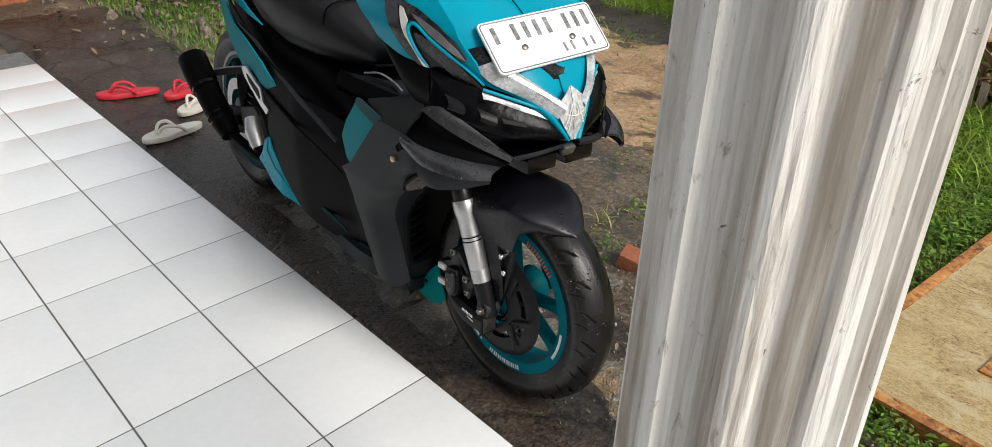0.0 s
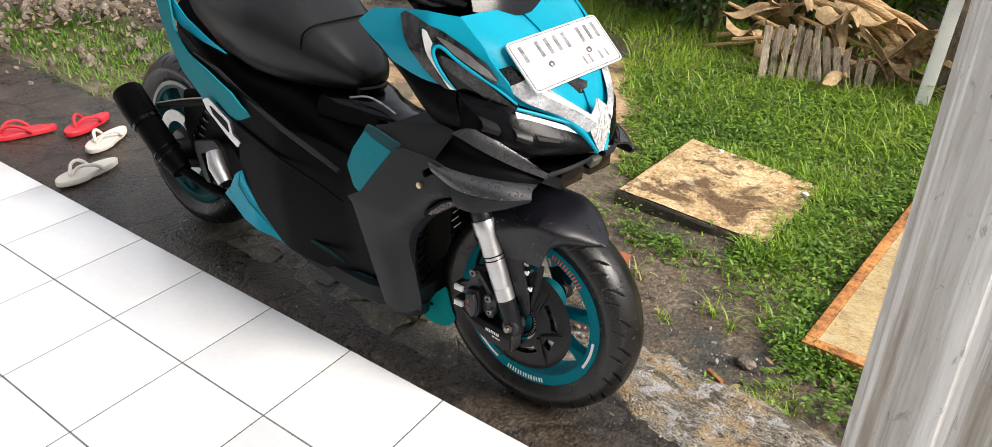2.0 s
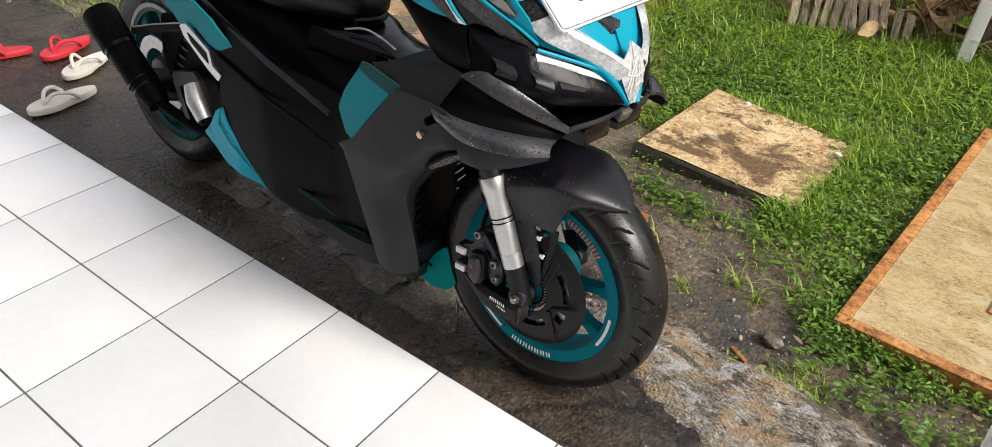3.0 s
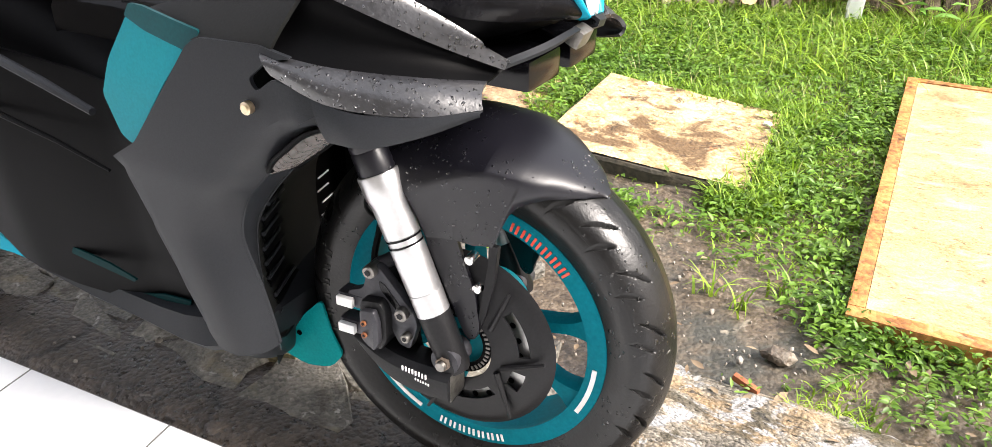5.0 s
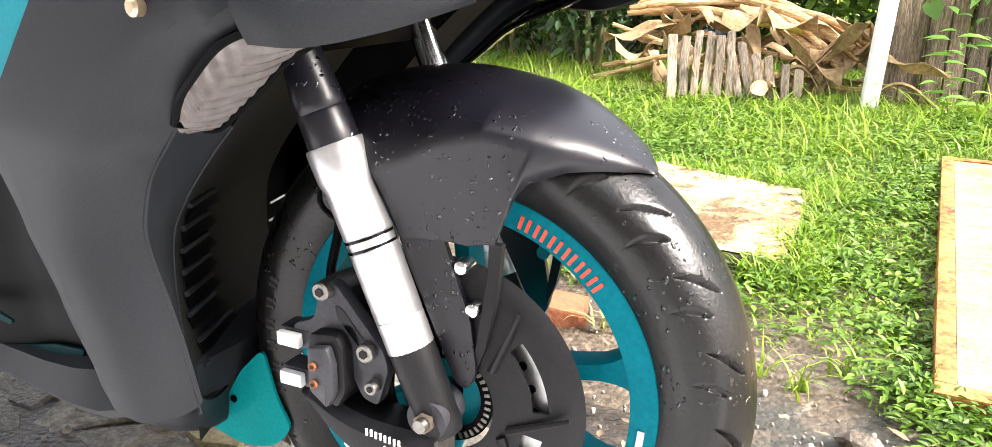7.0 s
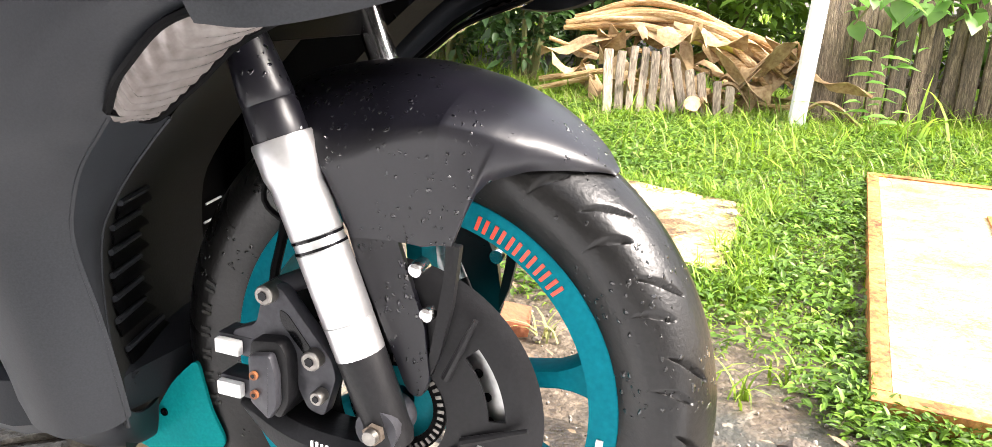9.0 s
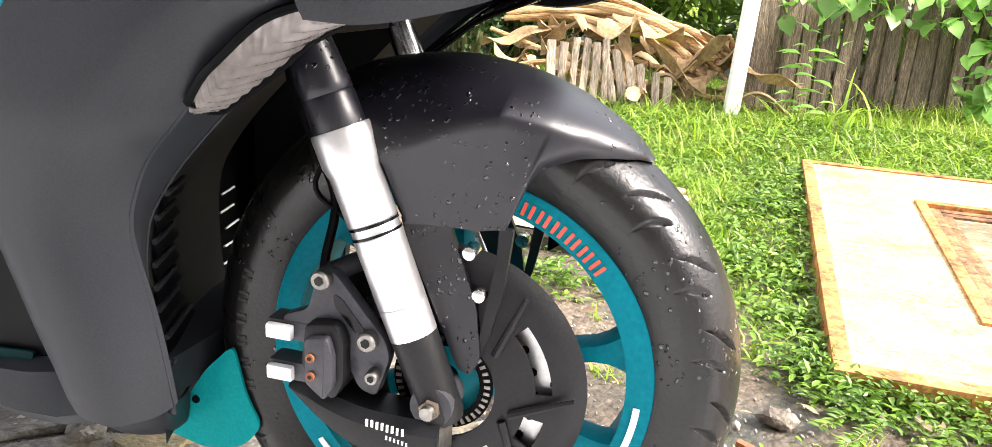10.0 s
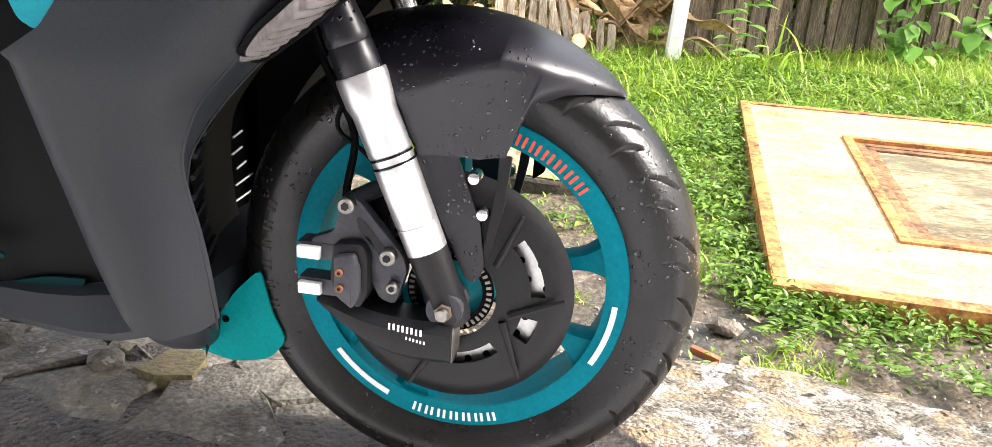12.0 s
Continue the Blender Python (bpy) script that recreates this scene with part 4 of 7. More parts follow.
box(brick_bm, -0.105, 0.105, -0.055, 0.055, -0.026, 0.026, 0.003)
brick = part("brick", brick_bm, M_BRICK, wall)
brick.location = (0.11, 0, 0)
for r in range(9):
    for c in range(5):
        if r == 0 and c == 0:
            continue
        b = new("brick", brick.data)
        b.parent = wall
        b.location = (0.11 + c * 0.222 + (0.111 if r % 2 else 0), rnd.uniform(-0.004, 0.004), r * 0.064)
wall.matrix_world = pose(-4.62, -0.25, 0.02, 0, 0, 98)


def pebble(rx, ry, rz, seed):
    bm = bmesh.new()
    bmesh.ops.create_icosphere(bm, subdivisions=2, radius=1)
    for v in bm.verts:
        k = 1 + 0.35 * noise.noise(v.co * 1.3 + Vector((seed, 0, 0)))
        v.co = Vector((v.co.x * rx, v.co.y * ry, v.co.z * rz)) * k
    return bm


rubble = thing("rubble_heap", "heap of grey rubble stones mixed with soil", "rubble", kind="stuff")
bm_all = bmesh.new()
for k in range(640):
    x = rnd.gauss(-4.1, 0.55)
    y = rnd.gauss(1.45, 0.5)
    s = rnd.uniform(0.010, 0.026) if k % 6 else rnd.uniform(0.026, 0.055)
    h = 0.12 * max(0, 1 - ((x + 4.1) / 1.3) ** 2 - ((y - 1.45) / 1.0) ** 2)
    src = pebble(s, s * rnd.uniform(0.6, 1), s * rnd.uniform(0.4, 0.7), k)
    moved(src, Matrix.Translation((x, y, ground_z(x, y) + h)) @ Euler((rnd.random() * 3, rnd.random() * 3, rnd.random() * 6)).to_matrix().to_4x4())
    tmp = bpy.data.meshes.new("t")
    src.to_mesh(tmp)
    src.free()
    bm_all.from_mesh(tmp)
    bpy.data.meshes.remove(tmp)
part("stones", bm_all, M_RUBBLE, rubble, smooth=False)["kind"] = "stuff"

# gravel and grit scattered over the paving and mud
gravel_v, gravel_f = [], []
base = pebble(1, 1, 1, 3)
base_v = [v.co.copy() for v in base.verts]
base_f = [[v.index for v in f.verts] for f in base.faces] if base.verts.index_update() is None else []
base.free()
for k in range(1500):
    x, y = rnd.uniform(-1.4, 1.3), rnd.triangular(-0.12, 0.95, 0.4)
    s = rnd.uniform(0.0012, 0.0045) * (2.2 if rnd.random() < 0.06 else 1)
    q = Euler((rnd.random() * 3, rnd.random() * 3, rnd.random() * 6)).to_matrix()
    z = max(0.008, ground_z(x, y)) + (0.006 if 0.04 < y < 0.5 else 0)
    b = len(gravel_v)
    gravel_v += [(q @ Vector((v.x * s, v.y * s * 0.8, v.z * s * 0.6))) + Vector((x, y, z)) for v in base_v]
    gravel_f += [[i + b for i in f] for f in base_f]
tagged(raw("gravel", gravel_v, gravel_f, M_GRIT, smooth=True), "fine gravel and grit scattered on wet ground", "gravel", kind="stuff")

# angular rubble between the flat stones beneath the scooter
for k in range(18):
    x, y = rnd.uniform(-0.82, -0.46), rnd.uniform(0.06, 0.24)
    r = rnd.uniform(0.010, 0.030)
    bm = bmesh.new()
    bmesh.ops.create_icosphere(bm, subdivisions=1, radius=r)
    for v in bm.verts:
        v.co *= 1 + 0.55 * noise.noise(v.co * 40 + Vector((k, 0, 0)))
        v.co.z *= 0.55
    ob = part("rock", moved(bm, pose(x, y, 0.014 + r * 0.18, rnd.uniform(-15, 15), rnd.uniform(-15, 15), rnd.uniform(0, 360))), M_STONE, smooth=False)
    tagged(ob, "angular grey rock lying among broken paving", "rock", "rubble under the scooter")

# curled dead leaves and flakes on the mud
lit_v, lit_f = [], []
for k in range(520):
    far = k % 2
    x, y = (rnd.gauss(-3.9, 0.5), rnd.gauss(1.15, 0.45)) if far else (rnd.uniform(-1.0, 1.0), rnd.uniform(0.22, 0.95))
    h = 0.12 * max(0, 1 - ((x + 4.1) / 1.3) ** 2 - ((y - 1.45) / 1.0) ** 2) if far else 0.0
    s = rnd.uniform(0.012, 0.034) if far else rnd.uniform(0.004, 0.017)
    q = Matrix.Translation((x, y, max(0.008, ground_z(x, y)) + 0.012 + h)) @ Euler((rnd.gauss(0, 0.25), rnd.gauss(0, 0.25), rnd.random() * 6.3)).to_matrix().to_4x4()
    b = len(lit_v)
    lit_v += [q @ Vector(p) for p in ((-s, 0, 0), (-s * 0.3, -s * 0.38, s * 0.15), (s * 0.45, -s * 0.33, s * 0.12), (s, 0, s * 0.1), (s * 0.4, s * 0.35, s * 0.2), (-s * 0.35, s * 0.36, s * 0.1))]
    lit_f += [(b, b + 1, b + 2, b + 3), (b, b + 3, b + 4, b + 5)]
tagged(raw("leaf_litter", lit_v, lit_f, M_LITTER), "scattered dead leaves and flakes on wet soil", "leaves", kind="stuff")

# loose pebbles and a broken brick by the front wheel
for k in range(40):
    x, y = rnd.uniform(-0.9, 1.0), rnd.uniform(0.12, 0.75)
    s = rnd.uniform(0.004, 0.010)
    ob = part("pebble", moved(pebble(s, s * 0.8, s * 0.5, k), Matrix.Translation((x, y, max(0.006, ground_z(x, y)) + s * 0.25))), M_RUBBLE)
    tagged(ob, "small loose grey stone on the wet ground", "stone", "loose stones")
bm = bmesh.new()
box(bm, -0.055, 0.055, -0.035, 0.035, -0.022, 0.022, 0.006)
for v in bm.verts:
    v.co *= 1 + 0.12 * noise.noise(v.co * 30)
ob = part("brick_fragment", moved(bm, pose(-0.17, 0.66, 0.02, 8, 14, 25)), M_BRICK)
tagged(ob, "broken orange brick lying in the mud", "brick")
ob = part("brick_fragment", moved(box(bmesh.new(), -0.024, 0.024, -0.005, 0.005, -0.008, 0.005, 0.0025), pose(0.314, 0.337, 0.015, 6, 8, -22)), M_BRICK)
tagged(ob, "broken orange brick sliver half buried in soil", "brick")
ob = part("rock", moved(pebble(0.028, 0.020, 0.013, 5), pose(0.350, 0.436, 0.018, 0, 0, -12)), M_RUBBLE, smooth=False)
tagged(ob, "rough brown stone lying in the wet mud", "rock", "loose stones")


for x, y, r in ((-0.208, 1.558, 0.011), (0.163, 1.426, 0.013)):
    z = 0.044 + 0.05 * (y - 0.5) - 0.040 * (x + 0.36)
    ob = part("pebble", moved(pebble(r, r * 0.8, r * 0.5, 7), Matrix.Translation((x, y, z + r * 0.3))), M_PAINT)
    tagged(ob, "small white stone lying on the ochre slab", "stone", "loose stones")


# ---- sandals ----
def sandal(m, sole_mat, label):
    s = thing("flip_flop", label, "sandal", "sandals by the porch")
    bm = bmesh.new()
    L, ring = 0.26, []
    for k in range(40):
        a = 2 * math.pi * k / 40
        u = math.cos(a)
        w = 0.046 + 0.008 * u - 0.010 * (1 - u * u) * (0.4 if u < 0.2 else 0)
        ring.append((L / 2 * u, w * math.sin(a) * (1 - 0.10 * math.exp(-((u + 0.1) / 0.25) ** 2)) + 0.004 * u))
    loft(bm, [[(x * 0.985, y * 0.97, 0.0) for x, y in ring], [(x, y, 0.004) for x, y in ring], [(x, y, 0.017) for x, y in ring], [(x * 0.975, y * 0.95, 0.021) for x, y in ring]])
    part("sole", fix(bm), sole_mat, s)
    toe = (0.075, 0.004, 0.018)
    for sgn in (-1, 1):
        A = spline([toe, (0.045, sgn * 0.022, 0.050), (0.0, sgn * 0.042, 0.046), (-0.035, sgn * 0.044, 0.018)], 14)
        part("strap", tube(A, [0.004] + [0.0065] * 13 + [0.005], 8), sole_mat, s)
    part("toe_post", rod((0.075, 0.004, 0.012), (0.073, 0.004, 0.032), 0.004, 8), sole_mat, s)
    s.matrix_world = m @ pose(0, 0, 0, 0, 0, 180) @ Matrix.Scale(1.0, 4)
    return s


sandal(pose(-2.516, 0.026, 0.012, 0, 0, 71), M_REDSANDAL, "red rubber flip-flop on wet concrete")
sandal(pose(-2.411, 0.245, 0.012, 0, 0, 112), M_REDSANDAL, "red rubber flip-flop on wet concrete near the rear wheel")
sandal(pose(-2.198, 0.207, 0.012, 0, 0, 118), M_WHITESANDAL, "cream rubber flip-flop next to a red one")
sandal(pose(-1.959, -0.006, 0.012, 0, 0, 99), M_WHITESANDAL, "cream rubber flip-flop beside the tile edge")

# ---- grass and plants ----
def blades(name, spots, length, width, lean, material, label, segs=3, seed=1):
    """Many curved grass blades in one mesh; spots is an array of x, y, z, size."""
    rng = np.random.default_rng(seed)
    n = len(spots)
    az = rng.uniform(0, 2 * np.pi, n)
    ln = length * spots[:, 3] * rng.uniform(0.55, 1.3, n)
    le = lean * rng.uniform(0.3, 1.3, n)
    wd = width * rng.uniform(0.6, 1.3, n)
    dx, dy = np.cos(az), np.sin(az)
    verts = np.zeros((n, segs * 2 + 1, 3))
    for k in range(segs + 1):
        f = k / segs
        out = ln * np.sin(le * f) * f
        up = ln * f * np.cos(le * f * 0.8)
        x, y, z = spots[:, 0] + dx * out, spots[:, 1] + dy * out, spots[:, 2] + up
        w = wd * (1 - f ** 1.6) * 0.5
        if k < segs:
            verts[:, 2 * k] = np.stack((x - dy * w, y + dx * w, z), 1)
            verts[:, 2 * k + 1] = np.stack((x + dy * w, y - dx * w, z), 1)
        else:
            verts[:, 2 * k] = np.stack((x, y, z), 1)
    m = segs * 2 + 1
    base = (np.arange(n) * m)[:, None]
    faces = []
    quads = [base + np.array([[2 * k, 2 * k + 1, 2 * k + 3, 2 * k + 2]]) for k in range(segs - 1)]
    q = np.concatenate(quads) if quads else np.zeros((0, 4), int)
    t = base + np.array([[2 * segs - 2, 2 * segs - 1, 2 * segs]])
    me = bpy.data.meshes.new(name)
    nv, nq, ntri = n * m, len(q), len(t)
    me.vertices.add(nv)
    me.vertices.foreach_set("co", verts.reshape(-1))
    me.loops.add(nq * 4 + ntri * 3)
    me.loops.foreach_set("vertex_index", np.concatenate((q.reshape(-1), t.reshape(-1))).astype(np.int32))
    me.polygons.add(nq + ntri)
    me.polygons.foreach_set("loop_start", np.concatenate((np.arange(nq) * 4, nq * 4 + np.arange(ntri) * 3)).astype(np.int32))
    me.update(calc_edges=True)
    me.materials.append(material)
    ob = new(name, me)
    return tagged(ob, label, "grass", kind="stuff")


def spots_in(n, x0, x1, y0, y1, keep, seed, size=lambda x, y: 1.0):
    rng = random.Random(seed)
    out = []
    while len(out) < n:
        x, y = rng.uniform(x0, x1), rng.uniform(y0, y1)
        k = keep(x, y)
        if k > rng.random():
            out.append((x, y, ground_z(x, y) - 0.004, size(x, y)))
    return np.array(out)


def on_slab(x, y):
    return -0.352 + 0.02 * fbm(x, y, 9) < x < 0.165 + 0.05 * fbm(x, y, 7) and 1.05 < y < 1.53 + 0.03 * fbm(x, y, 8)


def on_door(x, y):
    q = DOOR_M.inverted() @ Vector((x, y, 0))
    return 0.01 < q.x < W - 0.01 and 0.01 < q.y < D - 0.01



def lawn(x, y):
    """How thick the grass stands at a place."""
    if on_slab(x, y) or on_door(x, y):
        return 0.0
    if -0.46 < x < 0.10 and 0.90 < y < 1.06:
        return 0.06
    edge = 0.72 + 0.13 * fbm(x, y, 1.6, 9) + 0.07 * fbm(x, y, 6, 4)
    if x < -0.30:
        edge += 0.55 * min(1, (-0.30 - x) / 0.5)
    if x > 0.30:
        edge -= 0.24 * min(1, (x - 0.30) / 0.15)
    d = (y - edge) / 0.22
    k = min(1.0, max(0.0, d))
    if x < -0.47 - 0.62 * (y - 1.34) + 0.12 * fbm(x, y, 3, 2) and y < 2.75:
        k *= 0.03
    return k * (0.55 + 0.45 * min(1, max(0, 0.6 + fbm(x, y, 2.5, 1))))


def tall(x, y):
    return 0.42 + 0.18 * min(1, max(0, (y - 0.8) / 0.4)) + 0.5 * min(1.0, max(0.0, (y - 1.3) / 1.2)) + 0.15 * fbm(x, y, 3)


blades("lawn_grass", spots_in(90000, -2.2, 2.9, 0.5, 3.3, lawn, 1, tall), 0.056, 0.0046, 1.95, M_GRASS, "lush green uncut lawn grass", 3, 1)
blades("tall_grass", spots_in(4600, -2.2, 3.2, 1.9, 3.3, lambda x, y: lawn(x, y) * (0.3 + 0.7 * max(0, fbm(x, y, 2, 4))), 2), 0.135, 0.006, 2.2, M_GRASS, "long arching grass along the fence", 4, 2)
blades("dry_grass", spots_in(2500, -2.2, 2.9, 0.5, 3.2, lawn, 3, tall), 0.09, 0.004, 1.0, M_GRASS_DRY, "dry straw-coloured grass blades", 3, 3)
blades("rubble_grass", spots_in(6500, -4.6, -2.0, 0.45, 1.35, lambda x, y: max(0, min(1, 1 - ((y - 0.9) / 0.45) ** 2 + 0.4 * fbm(x, y, 2))), 4), 0.05, 0.007, 1.2, M_LEAF, "patch of low grass before the rubble heap", 3, 4)
blades("sparse_tufts", spots_in(700, -0.5, 1.3, 0.30, 0.75, lambda x, y: 1.0 if fbm(x, y, 3.6, 12) > 0.42 else 0.0, 5), 0.034, 0.004, 1.25, M_GRASS, "sparse grass tufts in the mud", 3, 5)
def by_slab(x, y):
    dx, dy = max(-0.36 - x, 0, x - 0.19), max(1.02 - y, 0, y - 1.57)
    if on_slab(x, y) or max(dx, dy) > 0.09 or (y < 1.06 and x < 0.10) or x < -0.36:
        return 0.0
    return 1.0 - max(dx, dy) / 0.12


blades("slab_fringe", spots_in(3200, -0.4, 0.32, 0.95, 1.7, by_slab, 16), 0.062, 0.006, 1.3, M_GRASS, "grass hanging over the slab's edge", 4, 16)
blades("rough_grass", spots_in(16000, -7.5, 7.5, 2.4, 9.5, lambda x, y: 0.0 if (y < 3.4 and x < 3.0) or (x < 2.9 and y < 3.0) else 0.4 + 0.6 * fbm(x, y, 0.9, 3), 6), 0.14, 0.016, 1.2, M_GRASS, "rough grass beyond the fence and hedge", 3, 6)
for k, (x, y) in enumerate(((0.20, 0.60), (0.26, 0.57), (-0.08, 0.66), (-0.42, 0.78), (0.32, 0.66))):
    rng = np.random.default_rng(k)
    sp = np.stack((x + rng.normal(0, 0.014, 15), y + rng.normal(0, 0.014, 15), np.full(15, ground_z(x, y)), np.ones(15)), 1)
    blades("grass_tuft", sp, 0.070, 0.005, 1.6, M_GRASS_DRY if k in (2, 3) else M_GRASS, "small tuft of grass growing in bare mud", 4, 20 + k)


def leaves(name, pts, size, material, label, category="plant", seed=0, parent=None, flat=0.5, width=0.5, kind="stuff"):
    """Pointed leaves, each folded along its midrib, in one mesh; pts are places with a growing direction."""
    rnd = random.Random(seed)
    verts, faces = [], []
    for p, d in pts:
        L = size * rnd.uniform(0.6, 1.3)
        d = Vector(d).normalized()
        q = d.cross(Vector((rnd.uniform(-flat, flat), rnd.uniform(-flat, flat), 1))).normalized()
        n = q.cross(d)
        b = len(verts)
        p = Vector(p)
        w = L * width * 0.5
        for f, s, h in ((0, 0, 0), (0.28, -0.85, 0.10), (0.28, 0.85, 0.10), (0.6, -0.8, 0.05), (0.6, 0.8, 0.05), (0.3, 0, 0), (0.62, 0, -0.03), (1, 0, -0.14)):
            verts.append(p + d * L * f + q * s * w + n * h * L)
        faces += [(b, b + 5, b + 1), (b, b + 2, b + 5), (b + 1, b + 5, b + 6, b + 3), (b + 5, b + 2, b + 4, b + 6), (b + 3, b + 6, b + 7), (b + 6, b + 4, b + 7)]
    ob = raw(name, verts, faces, material, parent)
    if parent is None:
        tagged(ob, label, category, kind=kind)
    return ob


rnd = random.Random(77)
pts = []
for x, y, z, s in spots_in(36000, -0.9, 1.9, 0.45, 2.6, lambda x, y: 0 if on_slab(x, y) or on_door(x, y) else max(0.0, min(1.0, lawn(x, y) * 1.2)) * (1.0 if fbm(x, y, 2.8, 21) > 0.0 else 0.30), 8):
    pts.append(((x, y, z + rnd.uniform(0.006, 0.038)), (rnd.gauss(0, 1), rnd.gauss(0, 1), rnd.uniform(-0.1, 0.5))))
leaves("ground_cover", pts, 0.023, M_LEAF, "low broad-leaved weeds between the grass", seed=4, width=0.42)
pts = []
def door_weeds(x, y):
    """Thick along the door's near edge, thinning out towards the concrete; a few seedlings elsewhere."""
    if on_door(x, y):
        return 0.0
    if x < 0.40:
        return 0.25 if fbm(x, y, 4.5, 31) > 0.45 else 0.0
    near = 0.335 + 0.25 * max(0.0, 0.47 - x) / 0.07
    return max(0.0, min(1.0, (y - near) / 0.12)) * (1.0 if fbm(x, y, 6, 31) > -0.08 else 0.08)


for x, y, z, s in spots_in(2100, -0.6, 1.3, 0.30, 0.72, door_weeds, 9):
    pts.append(((x, y, z + rnd.uniform(0.004, 0.045)), (rnd.gauss(0, 1), rnd.gauss(0, 1), rnd.uniform(0, 0.5))))
leaves("mud_weeds", pts, 0.0145, M_LEAF, "small weeds sprouting from wet mud", seed=5, width=0.45, flat=0.9)


def creeper(x, y, heading, length, seed):
    """A runner creeping over the mud with paired leaves and a raised tip."""
    rnd = random.Random(seed)
    c = thing("creeping_weed", "bright green creeping weed running over wet mud", "weed", "creeping weeds by the door")
    c.location = (x, y, max(0.008, ground_z(x, y)))
    d, path, p = heading, [], Vector((0, 0, 0.006))
    for k in range(8):
        path.append(p.copy())
        d += rnd.gauss(0, 0.25)
        p += Vector((math.cos(d), math.sin(d), 0)) * length / 7
        p.z = 0.008 + (0.014 * (k / 7) ** 2 + rnd.uniform(0, 0.008)) * (length / 0.15)
    path = spline(path, 20)
    part("stem", tube(path, [0.0018] * 20 + [0.0008], 5), M_STEM, c)
    pts = []
    for k in range(2, 21):
        e = (path[min(20, k + 1)] - path[k - 1]).normalized()
        for sg in (-1, 1):
            pts.append((path[k], Vector((-e.y * sg, e.x * sg, rnd.uniform(0.1, 0.6))) + e * rnd.uniform(0.2, 0.9)))
    leaves("foliage", pts, 0.017, M_LEAF, "", seed=seed, parent=c, width=0.45)["kind"] = "stuff"


for k, (x, y, h, ln) in enumerate(((0.47, 0.50, -2.3, 0.10), (0.50, 0.47, -1.9, 0.13), (0.55, 0.46, -1.7, 0.14), (0.60, 0.44, -2.0, 0.12), (0.66, 0.44, -1.6, 0.13), (0.70, 0.43, -1.2, 0.12), (0.76, 0.42, -1.7, 0.12), (0.43, 0.60, -2.6, 0.10), (0.58, 0.50, -1.2, 0.12))):
    creeper(x, y, h, ln, 60 + k)


def shrub(x, y, r, h, count, size, material, label, seed, width=0.5, stems=7):
    """A leafy shrub: branching stems with clumps of leaves and gaps between."""
    rnd = random.Random(seed)
    s = thing("shrub", label, "shrub", "shrubs at the yard's end")
    s.location = (x, y, ground_z(x, y))
    pts = []
    for k in range(stems):
        a = rnd.uniform(0, 6.3)
        tip = Vector((math.cos(a) * r * rnd.uniform(0.3, 1), math.sin(a) * r * rnd.uniform(0.3, 1), h * rnd.uniform(0.5, 1)))
        path = spline([(0.03 * math.cos(a), 0.03 * math.sin(a), -0.05), tip * 0.5 + Vector((0, 0, h * 0.12)), tip], 8)
        part("stem", tube(path, [0.016 * (1 - 0.8 * i / 8) for i in range(9)], 6), M_STEM, s)
        for i in range(2, 9):
            c = path[i]
            for j in range(count // (stems * 7)):
                o = Vector((rnd.gauss(0, 1), rnd.gauss(0, 1), rnd.gauss(0, 0.8))) * r * 0.17
                pts.append((c + o, o.normalized() + Vector((0, 0, 0.25))))
    crown = leaves("crown", pts, size, material, "", seed=seed, parent=s, width=width)
    crown["kind"] = "stuff"
    return s


shrub(-1.55, 3.55, 0.6, 1.0, 1500, 0.075, M_LEAF_DARK, "dense dark green leafy shrub at the lawn's end", 1)
shrub(-0.85, 3.75, 0.65, 1.0, 1500, 0.07, M_LEAF_DARK, "dense dark green shrub behind the banana stem", 2)
shrub(-2.4, 3.9, 0.7, 1.1, 1400, 0.08, M_LEAF_DARK, "dark green shrub beyond the wet yard", 3)
shrub(-0.15, 3.7, 0.6, 0.9, 1300, 0.08, M_LEAF, "green leafy shrub behind the white post", 4)
shrub(-3.4, 3.4, 0.7, 1.0, 1300, 0.08, M_LEAF_DARK, "dark green shrub behind the rubble heap", 5)
shrub(-4.6, 2.6, 0.6, 0.9, 1100, 0.075, M_LEAF_DARK, "dark shrub beside the brick wall", 6)
shrub(0.55, 3.5, 0.5, 1.1, 1100, 0.09, M_LEAF, "leafy green shrub behind the board fence", 7)
shrub(1.6, 4.0, 0.7, 1.25, 1400, 0.09, M_LEAF, "large leafy shrub behind the board fence", 8)
shrub(3.0, 4.2, 0.8, 1.3, 1300, 0.09, M_LEAF, "tall leafy shrub beyond the fence", 9)


shrub(-0.95, 3.08, 0.42, 0.8, 1300, 0.06, M_LEAF_DARK, "dense dark green shrub beside the wet mud", 21)
shrub(-0.72, 3.30, 0.40, 0.85, 1100, 0.06, M_LEAF_DARK, "dark green shrub behind the dry stems", 22)
shrub(-1.45, 3.25, 0.40, 0.7, 1100, 0.06, M_LEAF_DARK, "low dark shrub at the end of the yard", 23)


def hedge(name, x0, x1, y, count, size, material, label, seed):
    rnd = random.Random(seed)
    pts = []
    for k in range(count):
        x = rnd.uniform(x0, x1)
        p = Vector((x, y + rnd.gauss(0, 0.16) + 0.12 * math.sin(x * 3), 0.15 + rnd.uniform(0, 1.45) ** 1.05))
        pts.append((p, (rnd.gauss(0, 1), rnd.gauss(0, 0.7) - 0.5, rnd.gauss(-0.2, 0.6))))
    leaves(name, pts, size, material, label, "hedge", seed, width=0.55)


hedge("hedge", -6.5, -0.7, 4.5, 9000, 0.12, M_LEAF_DARK, "dense dark green hedge at the yard's end", 51)
